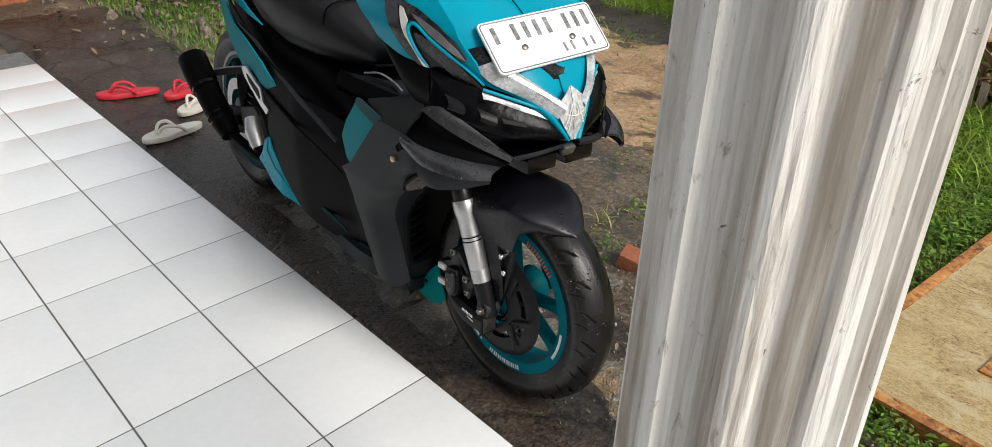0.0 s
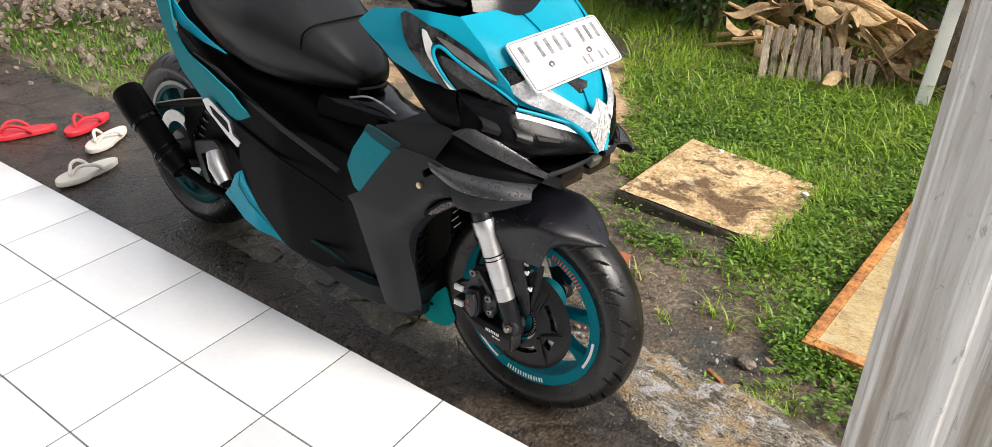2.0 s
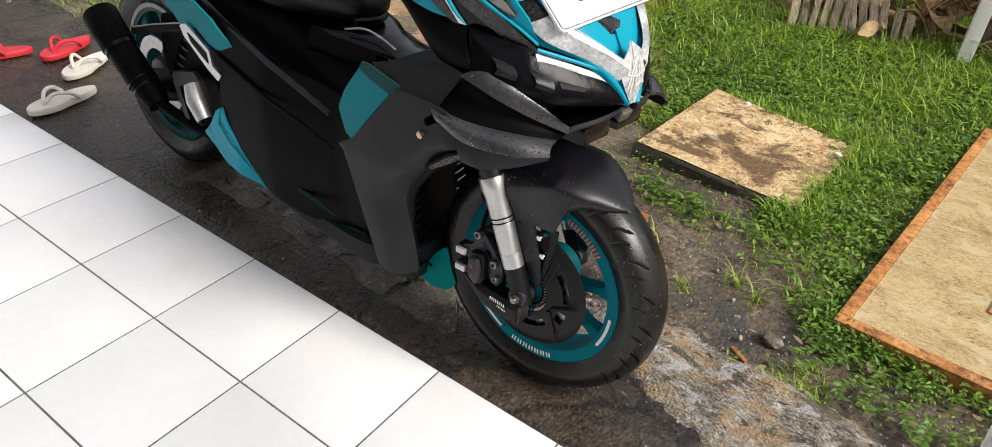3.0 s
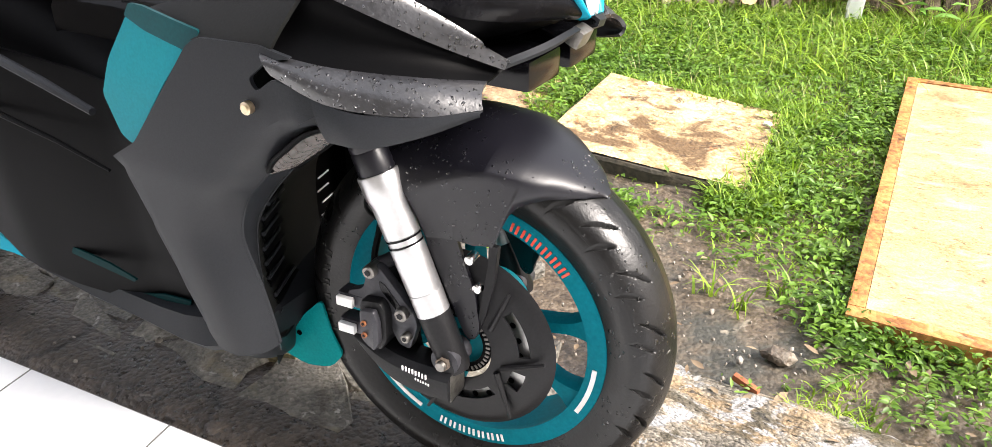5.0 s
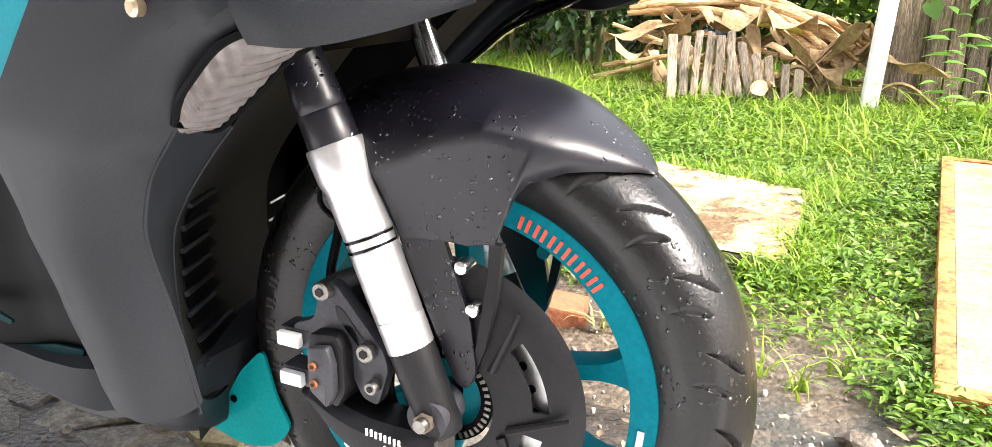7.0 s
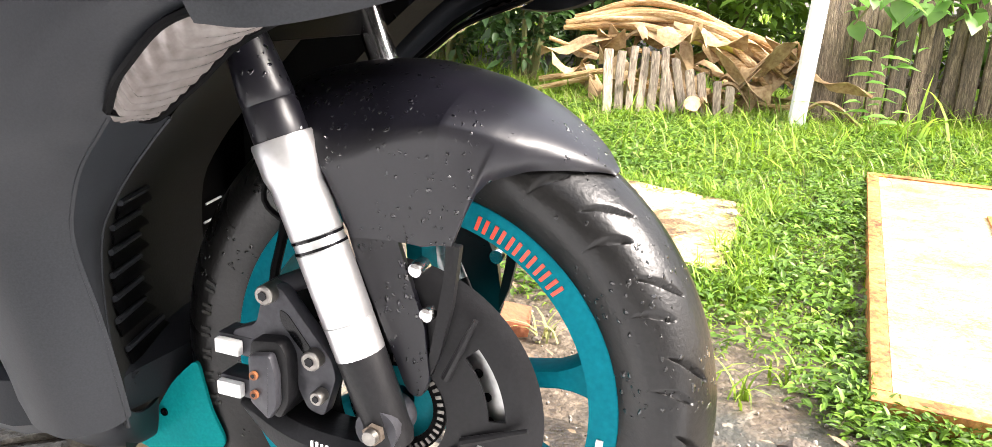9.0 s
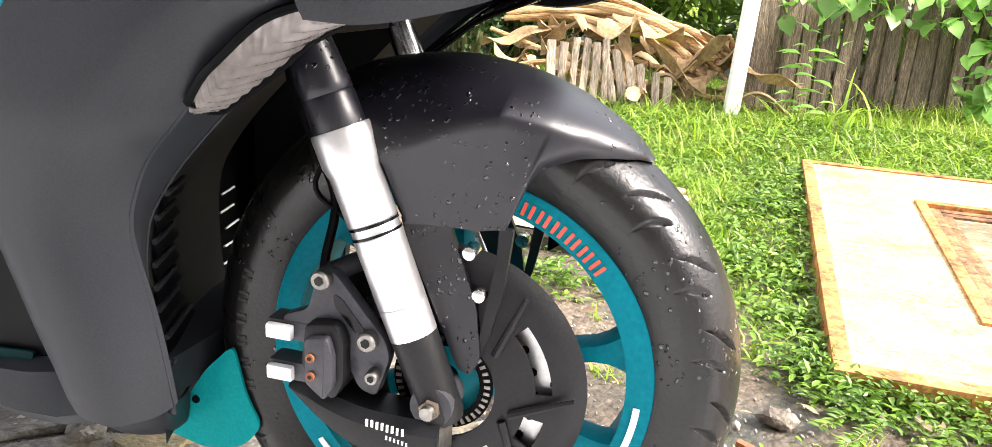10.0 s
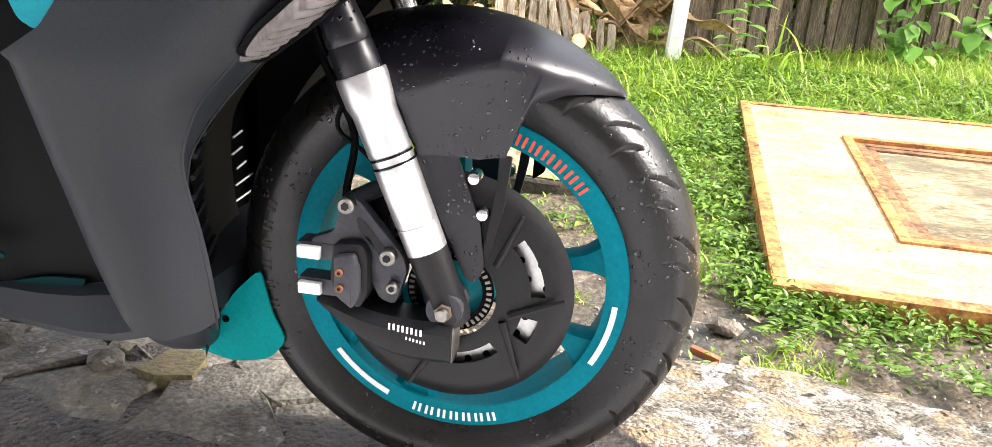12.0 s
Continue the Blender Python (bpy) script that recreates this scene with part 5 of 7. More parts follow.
hedge("hedge", -0.9, 5.0, 4.6, 9000, 0.12, M_LEAF, "dense green hedge behind the board fence", 52)
shrub(-5.4, 1.3, 0.8, 1.2, 1500, 0.09, M_LEAF_DARK, "dark green shrub behind the rubble heap", 15)
shrub(-5.6, 0.1, 0.8, 1.2, 1500, 0.09, M_LEAF_DARK, "dark green shrub behind the brick wall", 16)


def vine(points, size, label, seed, count, spread):
    rnd = random.Random(seed)
    v = thing("climbing_vine", label, "vine", "vines on the fence")
    path = spline(points, 20)
    part("stem", tube(path, 0.004, 6), M_STEM, v)
    pts = []
    for k in range(count):
        c = path[rnd.randrange(1, 21)]
        o = Vector((rnd.gauss(0, 1), rnd.gauss(0, 0.5) - 0.4, rnd.gauss(0, 0.9))) * spread
        pts.append((c + o, Vector((rnd.uniform(-1, 1), -0.5, rnd.uniform(-1.0, 0.3)))))
    leaves("foliage", pts, size, M_LEAF_BRIGHT, "", seed=seed, parent=v, width=0.85)["kind"] = "stuff"


vine([(1.24, 2.94, 0.12), (1.22, 2.90, 0.30), (1.28, 2.93, 0.48), (1.36, 3.06, 0.56), (1.5, 3.1, 0.60)], 0.085, "bright green vine with heart-shaped leaves on the fence", 3, 110, 0.06)
vine([(1.52, 3.16, 0.12), (1.56, 3.10, 0.30), (1.66, 3.14, 0.40), (1.85, 3.26, 0.52)], 0.08, "bright green climbing vine over weathered boards", 4, 46, 0.05)
vine([(0.42, 2.62, 0.50), (0.50, 2.66, 0.60), (0.62, 2.70, 0.62), (0.75, 2.76, 0.60), (0.85, 2.84, 0.66)], 0.085, "green vine hanging over the top of the fence", 5, 56, 0.05)
vine([(0.95, 2.95, 0.50), (1.15, 3.02, 0.62), (1.4, 3.14, 0.66), (1.7, 3.28, 0.64), (2.0, 3.42, 0.66)], 0.085, "leafy vine trailing along the fence top", 6, 90, 0.07)
vine([(0.70, 2.86, 0.62), (0.95, 2.98, 0.70), (1.3, 3.14, 0.74), (1.7, 3.3, 0.72)], 0.08, "thick green vine hanging over the fence", 7, 90, 0.07)
pts = []
for k in range(26):
    a = rnd.uniform(0, 6.3)
    pts.append(((0.53 + 0.05 * rnd.gauss(0, 1), 2.66 + 0.02 * rnd.gauss(0, 1), 0.12 + rnd.uniform(0.02, 0.34)), (math.cos(a), math.sin(a) * 0.5 - 0.3, 0.1)))
leaves("weed_plant", pts, 0.085, M_LEAF_BRIGHT, "slender green weed growing against the fence", seed=8, width=0.3)
sp = np.array([(0.60 + rnd.gauss(0, 0.16), 2.50 + rnd.gauss(0, 0.06), 0.1, 1.0) for _ in range(16)])
blades("broad_grass", sp, 0.27, 0.013, 1.9, M_GRASS, "broad arching grass leaves by the fence", 6, 31)


# ---- the scooter ----
YAW = -3.5
scooter = thing("scooter", "rain-wet black and turquoise scooter parked beside a tiled porch", "scooter")
scooter.rotation_euler = (0, 0, radians(YAW))
STEER = pose(0, 0, 0, 0, 0, -YAW)   # the fork is turned a little to its left
AX = 0.265                          # height of the front axle


def sp(name, bm, material, parent=scooter, label="", **k):
    return part(name, moved(bm, STEER), material, parent, label, **k)


def tyre_mesh(center, R, half, rim_r, units, n, rows):
    """A tyre with slanted grooves cut into the shoulders of its tread."""
    H = R - rim_r
    prof = spline([(rim_r - 0.006, -half * 0.68, 0), (rim_r + H * 0.13, -half * 0.85, 0), (rim_r + H * 0.40, -half, 0), (rim_r + H * 0.62, -half * 0.96, 0), (rim_r + H * 0.79, -half * 0.79, 0), (rim_r + H * 0.925, -half * 0.47, 0), (R - 0.0012, -half * 0.16, 0), (R, 0, 0)], rows)
    prof = [(p.x, p.y) for p in prof]
    prof += [(r, -y) for r, y in prof[-2::-1]]
    m = len(prof)
    cx, cy, cz = center
    verts, faces = [], []
    for k in range(n):
        a = 2 * math.pi * k / n
        for r, y in prof:
            q = abs(y) / half
            cut = 0.0
            if r > rim_r + H * 0.42:
                for off, lo, hi, wide in ((0.105, 0.72, 1.03, 0.13), (0.647, 0.40, 0.95, 0.12)):
                    if lo < q < hi:
                        s = (a * units / (2 * math.pi) - units * q / 24 + off + (0.27 if y > 0 else 0)) % 1.0
                        d = min(s, 1 - s)
                        t = math.sin(math.pi * min(1, (q - lo) / (hi - lo))) ** 0.7
                        cut = max(cut, 0.005 * min(1.0, max(0.0, (wide * 0.5 * t - d) / 0.03)))
            if rim_r + H * 0.585 < r < rim_r + H * 0.61:
                cut = max(cut, 0.0015)
            rr = r - cut
            verts.append((cx + rr * math.cos(a), cy + y, cz + rr * math.sin(a)))
    for k in range(n):
        b = (k + 1) % n
        for i in range(m - 1):
            faces.append((k * m + i, k * m + i + 1, b * m + i + 1, b * m + i))
    return verts, faces


def wheel_rim(center, lip, half, barrel):
    prof = [(lip, -half), (lip + 0.003, -half + 0.004), (lip - 0.004, -half + 0.010), (barrel + 0.008, -half * 0.45), (barrel + 0.006, half * 0.45), (lip - 0.004, half - 0.010), (lip + 0.003, half - 0.004), (lip, half),
            (lip - 0.020, half - 0.002), (barrel - 0.004, half * 0.55), (barrel - 0.008, 0), (barrel - 0.004, -half * 0.55), (lip - 0.024, -half + 0.001), (lip - 0.010, -half - 0.0015)]
    return lathe(prof, 120, center)


def arm(center, angle, r0, r1, w0, w1, y0, y1, depth):
    c, s = math.cos(angle), math.sin(angle)
    bm = bmesh.new()
    rings = []
    for f in (0, 0.12, 0.25, 0.45, 0.62, 0.74, 0.82, 0.88, 0.93, 0.97, 1):
        r = r0 + (r1 - r0) * f
        w = (w0 + (w1 - w0) * f) * (1 + 2.6 * (max(0, f - 0.66) / 0.34) ** 2.2 + 0.8 * (max(0, 0.25 - f) / 0.25) ** 2)
        y = y0 + (y1 - y0) * f
        ring = []
        for u, v in ((-1, -0.45), (-0.7, -1), (0.7, -1), (1, -0.45), (1, 0.6), (0.5, 1), (-0.5, 1), (-1, 0.6)):
            ring.append((center[0] + r * c - u * w * s, center[1] + y + v * depth, center[2] + r * s + u * w * c))
        rings.append(ring)
    loft(bm, rings)
    return fix(bm)


def arc_piece(center, r0, r1, a0, a1, y, thick, n=10):
    bm = bmesh.new()
    rings = []
    for k in range(n + 1):
        a = radians(a0 + (a1 - a0) * k / n)
        c, s = math.cos(a), math.sin(a)
        rings.append([(center[0] + r * c, center[1] + yy, center[2] + r * s) for r, yy in ((r0, y), (r1, y), (r1, y - thick), (r0, y - thick))])
    loft(bm, rings)
    return fix(bm)


# front wheel
C = (0, 0, AX)
front_wheel = sp("front_wheel", wheel_rim(C, 0.182, 0.041, 0.167), M_RIM, label="turquoise painted six-spoke rim")
v, f = tyre_mesh(C, 0.2545, 0.053, 0.182, 22, 1320, 80)
bm = bmesh.new()
me = bpy.data.meshes.new("t")
me.from_pydata(v, [], f)
bm.from_mesh(me)
bpy.data.meshes.remove(me)
sp("tyre", bm, M_RUBBER, front_wheel, "black rubber tyre with slanted tread grooves", sharp=0.7)
for k in range(3):
    for a in (13, -27):
        sp("spoke", arm(C, radians(a + 120 * k), 0.028, 0.166, 0.0125, 0.0085, -0.008, -0.018, 0.014), M_RIM, front_wheel)
sp("hub", lathe([(0.012, -0.062), (0.040, -0.058), (0.046, -0.045), (0.043, -0.03), (0.036, -0.02), (0.036, 0.03), (0.046, 0.045), (0.012, 0.06)], 40, C), M_TEALDARK, front_wheel)
disc = sp("brake_disc", lathe([(0.070, -0.0665), (0.112, -0.0665), (0.112, -0.0625), (0.070, -0.0625)], 72, C), M_DISC, front_wheel, "drilled steel brake disc")
for k in range(24):
    a = 2 * math.pi * k / 24
    for r in (0.082, 0.100):
        aa = a + (0.13 if r > 0.09 else 0)
        p = (C[0] + r * math.cos(aa), -0.0670, C[2] + r * math.sin(aa))
        sp("drill_hole", rod(p, (p[0], -0.0655, p[2]), 0.0042, 8), M_BLACK, disc)
ring = sp("sensor_ring", lathe([(0.034, -0.0715), (0.046, -0.0715), (0.046, -0.0685), (0.034, -0.0685)], 48, C), M_BLACK, front_wheel, "toothed speed sensor ring")
for k in range(40):
    a = 2 * math.pi * k / 40
    sp("tooth", arc_piece(C, 0.0385, 0.044, 9 * k, 9 * k + 4.0, -0.0716, 0.0012, 1), M_STEEL, ring)
# rim stickers: plain bars where lettering sits, and two long dashes
for k in range(6):
    a = 43.5 + k * 5.2
    for da in (-1.5, 0.9):
        sp("sticker", arc_piece(C, 0.1625, 0.1745, a + da - 0.55, a + da + 0.55, -0.0422, 0.0012, 2), M_RED, front_wheel, "red rim lettering bar")
for k in range(7):
    a = -74 - k * 4.9
    for da in (-1.4, 0.8):
        sp("sticker", arc_piece(C, 0.165, 0.1755, a + da - 0.5, a + da + 0.5, -0.0422, 0.0012, 2), M_WHITE, front_wheel, "white rim lettering bar")
for a0, a1 in ((-142, -116), (-28, -3)):
    sp("sticker", arc_piece(C, 0.1665, 0.1725, a0, a1, -0.0422, 0.0012, 14), M_WHITE, front_wheel, "white rim dash")
# raised sidewall bars
for k in range(6):
    a = 163 + k * 6.4
    for da in (-1.1, 0.9):
        sp("sidewall_mark", arc_piece(C, 0.2065, 0.2165, a + da - 0.42, a + da + 0.42, -0.0522, 0.0014, 2), M_WORN, front_wheel)

# disc cover with cut-outs
cover = bmesh.new()
slots = [(0.084, 0.100, 3, 43), (0.078, 0.096, -30, -12), (0.066, 0.083, -90, -47), (0.080, 0.098, 118, 150)]
NR, NA = 22, 180
radii = [0.050 + (0.128 - 0.050) * i / NR for i in range(NR + 1)]
grid = [[cover.verts.new((C[0] + r * math.cos(2 * math.pi * k / NA), -0.0775 + 0.010 * max(0, (r - 0.105) / 0.023) ** 2 - 0.003 * math.cos((r - 0.05) / 0.078 * 3.1), C[2] + r * math.sin(2 * math.pi * k / NA))) for r in radii] for k in range(NA)]
cf = []
for k in range(NA):
    for i in range(NR):
        a, r = (360 * (k + 0.5) / NA + 180) % 360 - 180, (radii[i] + radii[i + 1]) / 2
        if any(r0 < r < r1 and a0 < a < a1 for r0, r1, a0, a1 in slots):
            continue
        b = (k + 1) % NA
        cf.append(cover.faces.new((grid[k][i], grid[k][i + 1], grid[b][i + 1], grid[b][i])))
bmesh.ops.delete(cover, geom=[v for v in cover.verts if not v.link_faces], context="VERTS")
cover.normal_update()
bmesh.ops.recalc_face_normals(cover, faces=cover.faces)
thicken(cover, list(cover.faces), 0.003)
disc_cover = sp("disc_cover", cover, M_COVER, scooter, "black plastic brake disc cover with cut-outs")
for a, r0, r1, sk in ((4, 0.066, 0.120, -18), (-48, 0.062, 0.116, 26), (52, 0.062, 0.118, -14), (120, 0.066, 0.118, -10), (-110, 0.066, 0.118, 10), (180, 0.07, 0.115, 0)):
    p = [(C[0] + r * math.cos(radians(a + s)), -0.0815, C[2] + r * math.sin(radians(a + s))) for r, s in ((r0, sk), (r1, 0))]
    sp("rib", tube(p, [0.0042, 0.0022], 8), M_COVER, disc_cover)

# caliper, bracket and ducted guard
bracket = sp("caliper_bracket", plate([(-0.100, 0.371), (-0.086, 0.366), (-0.040, 0.312), (-0.036, 0.296), (-0.048, 0.258), (-0.064, 0.262), (-0.078, 0.290), (-0.118, 0.305), (-0.136, 0.306), (-0.136, 0.320), (-0.112, 0.330), (-0.106, 0.352)], -0.108, -0.094, 0.0025, corner=0.006), M_ANOD, label="black anodised caliper bracket")
sp("slot", plate([(-0.088, 0.348), (-0.080, 0.345), (-0.058, 0.318), (-0.062, 0.309), (-0.070, 0.318), (-0.086, 0.336)], -0.1088, -0.1078, corner=0.004), M_GLOSS, bracket)
caliper = sp("brake_caliper", plate([(-0.108, 0.322), (-0.080, 0.326), (-0.072, 0.312), (-0.072, 0.272), (-0.082, 0.254), (-0.104, 0.268), (-0.112, 0.285)], -0.122, -0.060, 0.004, corner=0.006), M_COVER, label="black brake caliper with rusty screws")
sp("pad_cover", plate([(-0.104, 0.313), (-0.083, 0.317), (-0.078, 0.300), (-0.078, 0.272), (-0.086, 0.258), (-0.104, 0.272)], -0.131, -0.1215, 0.003, corner=0.004), M_ANOD, caliper)
for z in (0.297, 0.280):
    sp("screw", hexbolt((-0.0975, -0.1305, z), (0, -1, 0), 0.0038, 0.003, 12), M_RUST, caliper, "rusty screw")
    sp("screw_socket", hexbolt((-0.0975, -0.1336, z), (0, -1, 0), 0.0019, 0.0006), M_GLOSS, caliper)
for z in (0.307, 0.268):
    bm = bmesh.new()
    box(bm, -0.148, -0.124, -0.1165, -0.1095, z - 0.0065, z + 0.0065, 0.002)
    sp("spacer", bm, M_WHITE, bracket, "bare white metal spacer")
    bm = bmesh.new()
    box(bm, -0.150, -0.10, -0.109, -0.085, z - 0.009, z + 0.009, 0.003)
    sp("lug", bm, M_ANOD, bracket)
for x, z, r in ((-0.096, 0.361, 0.0085), (-0.054, 0.312, 0.0085), (-0.049, 0.280, 0.0062)):
    b = sp("bolt", tube([(x, -0.093, z), (x, -0.117, z), (x, -0.1185, z)], [r, r, r * 0.85], 16), M_STEEL, bracket, "steel hex socket bolt")
    sp("socket", hexbolt((x, -0.1188, z), (0, -1, 0), r * 0.5, 0.0006), M_GLOSS, b)
sp("mount_sleeve", tube([(-0.096, -0.095, 0.361), (-0.080, -0.070, 0.366), (-0.066, -0.045, 0.37)], 0.009, 14), M_ANOD, bracket)
bm = bmesh.new()
rings = []
for k in range(15):
    f = k / 14
    x = -0.132 + 0.146 * f
    top = 0.262 - 0.012 * f - 0.006 * math.sin(3.1 * f)
    bot = 0.240 - 0.040 * math.sin(min(1, f * 1.25) * 1.57) + 0.004 * f
    out = -0.100 - 0.026 * math.sin(min(1.0, f * 1.4 + 0.15) * 1.57)
    rings.append([(x, -0.082, bot), (x, out + 0.012, bot), (x, out, bot + 0.010), (x, out - 0.001, (bot + top) / 2), (x, out, top - 0.009), (x, out + 0.011, top), (x, -0.082, top)])
loft(bm, rings)
duct = sp("brake_duct", fix(bm), M_COVER, label="black brake cooling duct with white lettering bars")
bm = bmesh.new()
box(bm, 0.0142, 0.0150, -0.120, -0.085, 0.208, 0.246, 0.0)
sp("grille", bm, M_STEEL, duct, "fine mesh grille at the duct's end")
for k in range(4):
    for dx in (0.0, 0.0046):
        x0 = -0.049 + 0.0092 * k + dx
        bm = bmesh.new()
        box(bm, x0, x0 + 0.0020, -0.1275, -0.1262, 0.2405 - 0.001 * k, 0.2470 - 0.001 * k)
        sp("sticker", bm, M_WHITE, duct, "white lettering bar")
for k in range(6):
    x0 = -0.031 + 0.0036 * k
    bm = bmesh.new()
    box(bm, x0, x0 + 0.0016, -0.1275, -0.1262, 0.2315 - 0.0006 * k, 0.2348 - 0.0006 * k)
    sp("sticker", bm, M_WHITE, duct, "small white lettering bar")

# fork legs along the rake
def fx(z):
    return 0.004 + (0.262 - z) * 0.404


def on_fork(z, y):
    return (fx(z), y, z)


for side, y in ((-1, -0.098), (1, 0.098)):
    leg = sp("fork_leg", tube([on_fork(z, y) for z in (0.243, 0.250, 0.325)], [0.017, 0.0195, 0.0205], 24), M_COVER, label="telescopic fork leg with a silver sleeve")
    bm = bmesh.new()
    rings = []
    ax = Vector((-0.404, 0, 1)).normalized()
    uu, vv = Vector((0, 1, 0)), ax.cross(Vector((0, 1, 0)))
    for z, r, cut in ((0.318, 0.0200, 1), (0.319, 0.0206, 1), (0.345, 0.0209, 1), (0.3455, 0.0203, 1), (0.347, 0.0210, 1), (0.402, 0.0214, 1), (0.4035, 0.0207, 1), (0.4130, 0.0207, 1), (0.4145, 0.0215, 1), (0.452, 0.0220, 1), (0.462, 0.0246, 1), (0.485, 0.0250, 1.0), (0.487, 0.0242, 1.0)):
        p = Vector(on_fork(z, y))
        ring = []
        for k in range(32):
            a = 2 * math.pi * k / 32
            d = r * min(1.0, cut / max(0.05, abs(math.cos(a - 0.5)))) if cut < 0.99 else r
            ring.append(p + d * (math.cos(a) * uu + math.sin(a) * vv))
        rings.append(ring)
    loft(bm, rings)
    sp("sleeve", fix(bm), M_SILVER, leg, "brushed silver fork sleeve", sharp=0.4)
    for z in (0.404, 0.412):
        p = Vector(on_fork(z, y))
        sp("ring_line", tube([p - ax * 0.0011, p + ax * 0.0011], 0.0216, 32), M_GLOSS, leg, "black ring line")
    sp("dust_boot", tube([on_fork(z, y) for z in (0.486, 0.490, 0.511, 0.513, 0.514, 0.520, 0.54, 0.556, 0.570, 0.580, 0.586)], [0.0215, 0.0220, 0.0216, 0.0206, 0.0212, 0.0212, 0.0194, 0.0175, 0.0152, 0.0130, 0.0115], 28) if side < 0 else tube([on_fork(z, y) for z in (0.470, 0.486, 0.492)], [0.022, 0.021, 0.016], 20), M_BLACKWET, leg, "wet black rubber boot")
    sp("stanchion", tube([on_fork(z, y) for z in (0.56 if side < 0 else 0.48, 0.70)], 0.0105 if side < 0 else 0.0145, 20), M_CHROME, leg, "chromed inner tube")
    sp("axle_clamp", tube([(0.004, y - 0.017, 0.262), (0.004, y + 0.02, 0.262)], [0.0185, 0.0185], 20), M_ANOD, leg)
    nut = sp("axle_nut", hexbolt((0.004, y - 0.0165 if side < 0 else y + 0.0165, 0.262), (0, side, 0), 0.0092, 0.007), M_NUT, leg, "rusty steel axle nut")
    sp("axle_end", tube([(0.004, y + side * 0.02, 0.262), (0.004, y + side * 0.029, 0.262)], [0.0068, 0.006], 14), M_STEEL, nut)
sp("fork_bridge", tube([on_fork(0.69, -0.10), on_fork(0.69, 0.10)], 0.018, 12), M_ANOD)
sp("steering_stem", tube([(-0.165, 0, 0.67), (-0.21, 0, 0.92)], 0.022, 14), M_BLACK)
sp("brake_hose", tube(spline([(-0.094, -0.085, 0.315), (-0.105, -0.090, 0.36), (-0.10, -0.078, 0.42), (-0.122, -0.075, 0.47), (-0.15, -0.065, 0.53), (-0.16, -0.04, 0.62)], 24), 0.0042, 8), M_BLACK, label="black rubber brake hose")
sp("sensor_wire", tube(spline([(-0.02, -0.080, 0.33), (-0.085, -0.078, 0.40), (-0.115, -0.085, 0.43), (-0.105, -0.08, 0.47), (-0.12, -0.05, 0.53)], 20), 0.0026, 6), M_BLACK)
# front mudguard: one shell over the tyre whose sides run down into deep skirts with a crease along the top
def at_angle(table, a):
    for (a0, v0), (a1, v1) in zip(table, table[1:]):
        if a0 >= a >= a1:
            return v0 + (v1 - v0) * (a0 - a) / (a0 - a1)
    return table[0][1] if a > table[0][0] else table[-1][1]


CROWN_R = [(132, 0.284), (110, 0.284), (92, 0.279), (78, 0.271), (66, 0.2655), (58, 0.2625), (52.5, 0.2585)]
CREASE_R = [(132, 0.205), (106, 0.212), (96.4, 0.216), (88, 0.2305), (80, 0.246), (72, 0.2475), (66, 0.2485), (60, 0.252), (52.5, 0.2570)]
CREASE_Y = [(132, 0.100), (100, 0.099), (88, 0.097), (80, 0.0925), (72, 0.081), (66, 0.068), (60, 0.048), (56, 0.030), (52.5, 0.006)]
EDGE_R = [(132, 0.203), (105.8, 0.210), (105.2, 0.190), (104, 0.163), (102.6, 0.149), (90, 0.1455), (80, 0.1475), (71.2, 0.1585), (70.9, 0.185), (70.5, 0.204), (69.6, 0.2135), (68.2, 0.2195), (66, 0.2265), (64.4, 0.2325), (59.1, 0.2450), (54.8, 0.2535), (52.5, 0.2560)]
EDGE_Y = [(132, 0.100), (104, 0.088), (90, 0.080), (80, 0.081), (71, 0.082), (69.9, 0.0755), (64.4, 0.058), (59.1, 0.037), (54.8, 0.014), (52.5, 0.004)]
angles = sorted({113.7 - 1.2 * k for k in range(52)} | {a for a, _ in EDGE_R if a < 113}, reverse=True)
bm = bmesh.new()
rows = []
for a in angles:
    if a < 52.5:
        continue
    R, rc, yc, re_, ye = (at_angle(t, a) for t in (CROWN_R, CREASE_R, CREASE_Y, EDGE_R, EDGE_Y))
    half = []
    for j in range(15):
        u = j / 14
        half.append((R - (R - rc) * u ** 2.3, yc * (1 - (1 - u) ** 1.35)))
    roll = min(1.0, max(0.0, (84 - a) / 14))
    for j in range(1, 11):
        u = j / 10
        half.append((rc + (re_ - rc) * u, yc + (ye - yc) * u + 0.004 * roll * math.sin(math.pi * u)))
    fade = min(1.0, max(0.0, (69 - a) / 12))
    fade = fade * fade * (3 - 2 * fade)
    n_half = len(half)
    for j in range(n_half):
        u = j / (n_half - 1)
        rs, ys = R - (R - re_) * u ** 2.4, max(yc, ye) * (1 - (1 - u) ** 1.9)
        half[j] = (half[j][0] * (1 - fade) + rs * fade, half[j][1] * (1 - fade) + ys * fade)
    c, q = math.cos(radians(a)), math.sin(radians(a))
    ring = [(C[0] + r * c, -y, C[2] + r * q) for r, y in reversed(half)] + [(C[0] + r * c, y, C[2] + r * q) for r, y in half[1:]]
    rows.append([bm.verts.new(p) for p in ring])
ff = []
for a, b in zip(rows, rows[1:]):
    for j in range(len(a) - 1):
        ff.append(bm.faces.new((a[j], b[j], b[j + 1], a[j + 1])))
bmesh.ops.recalc_face_normals(bm, faces=ff)
bm.normal_update()
if sum(f.normal.z for f in ff) < 0:
    bmesh.ops.reverse_faces(bm, faces=ff)
    bm.normal_update()
thicken(bm, ff, 0.0035)
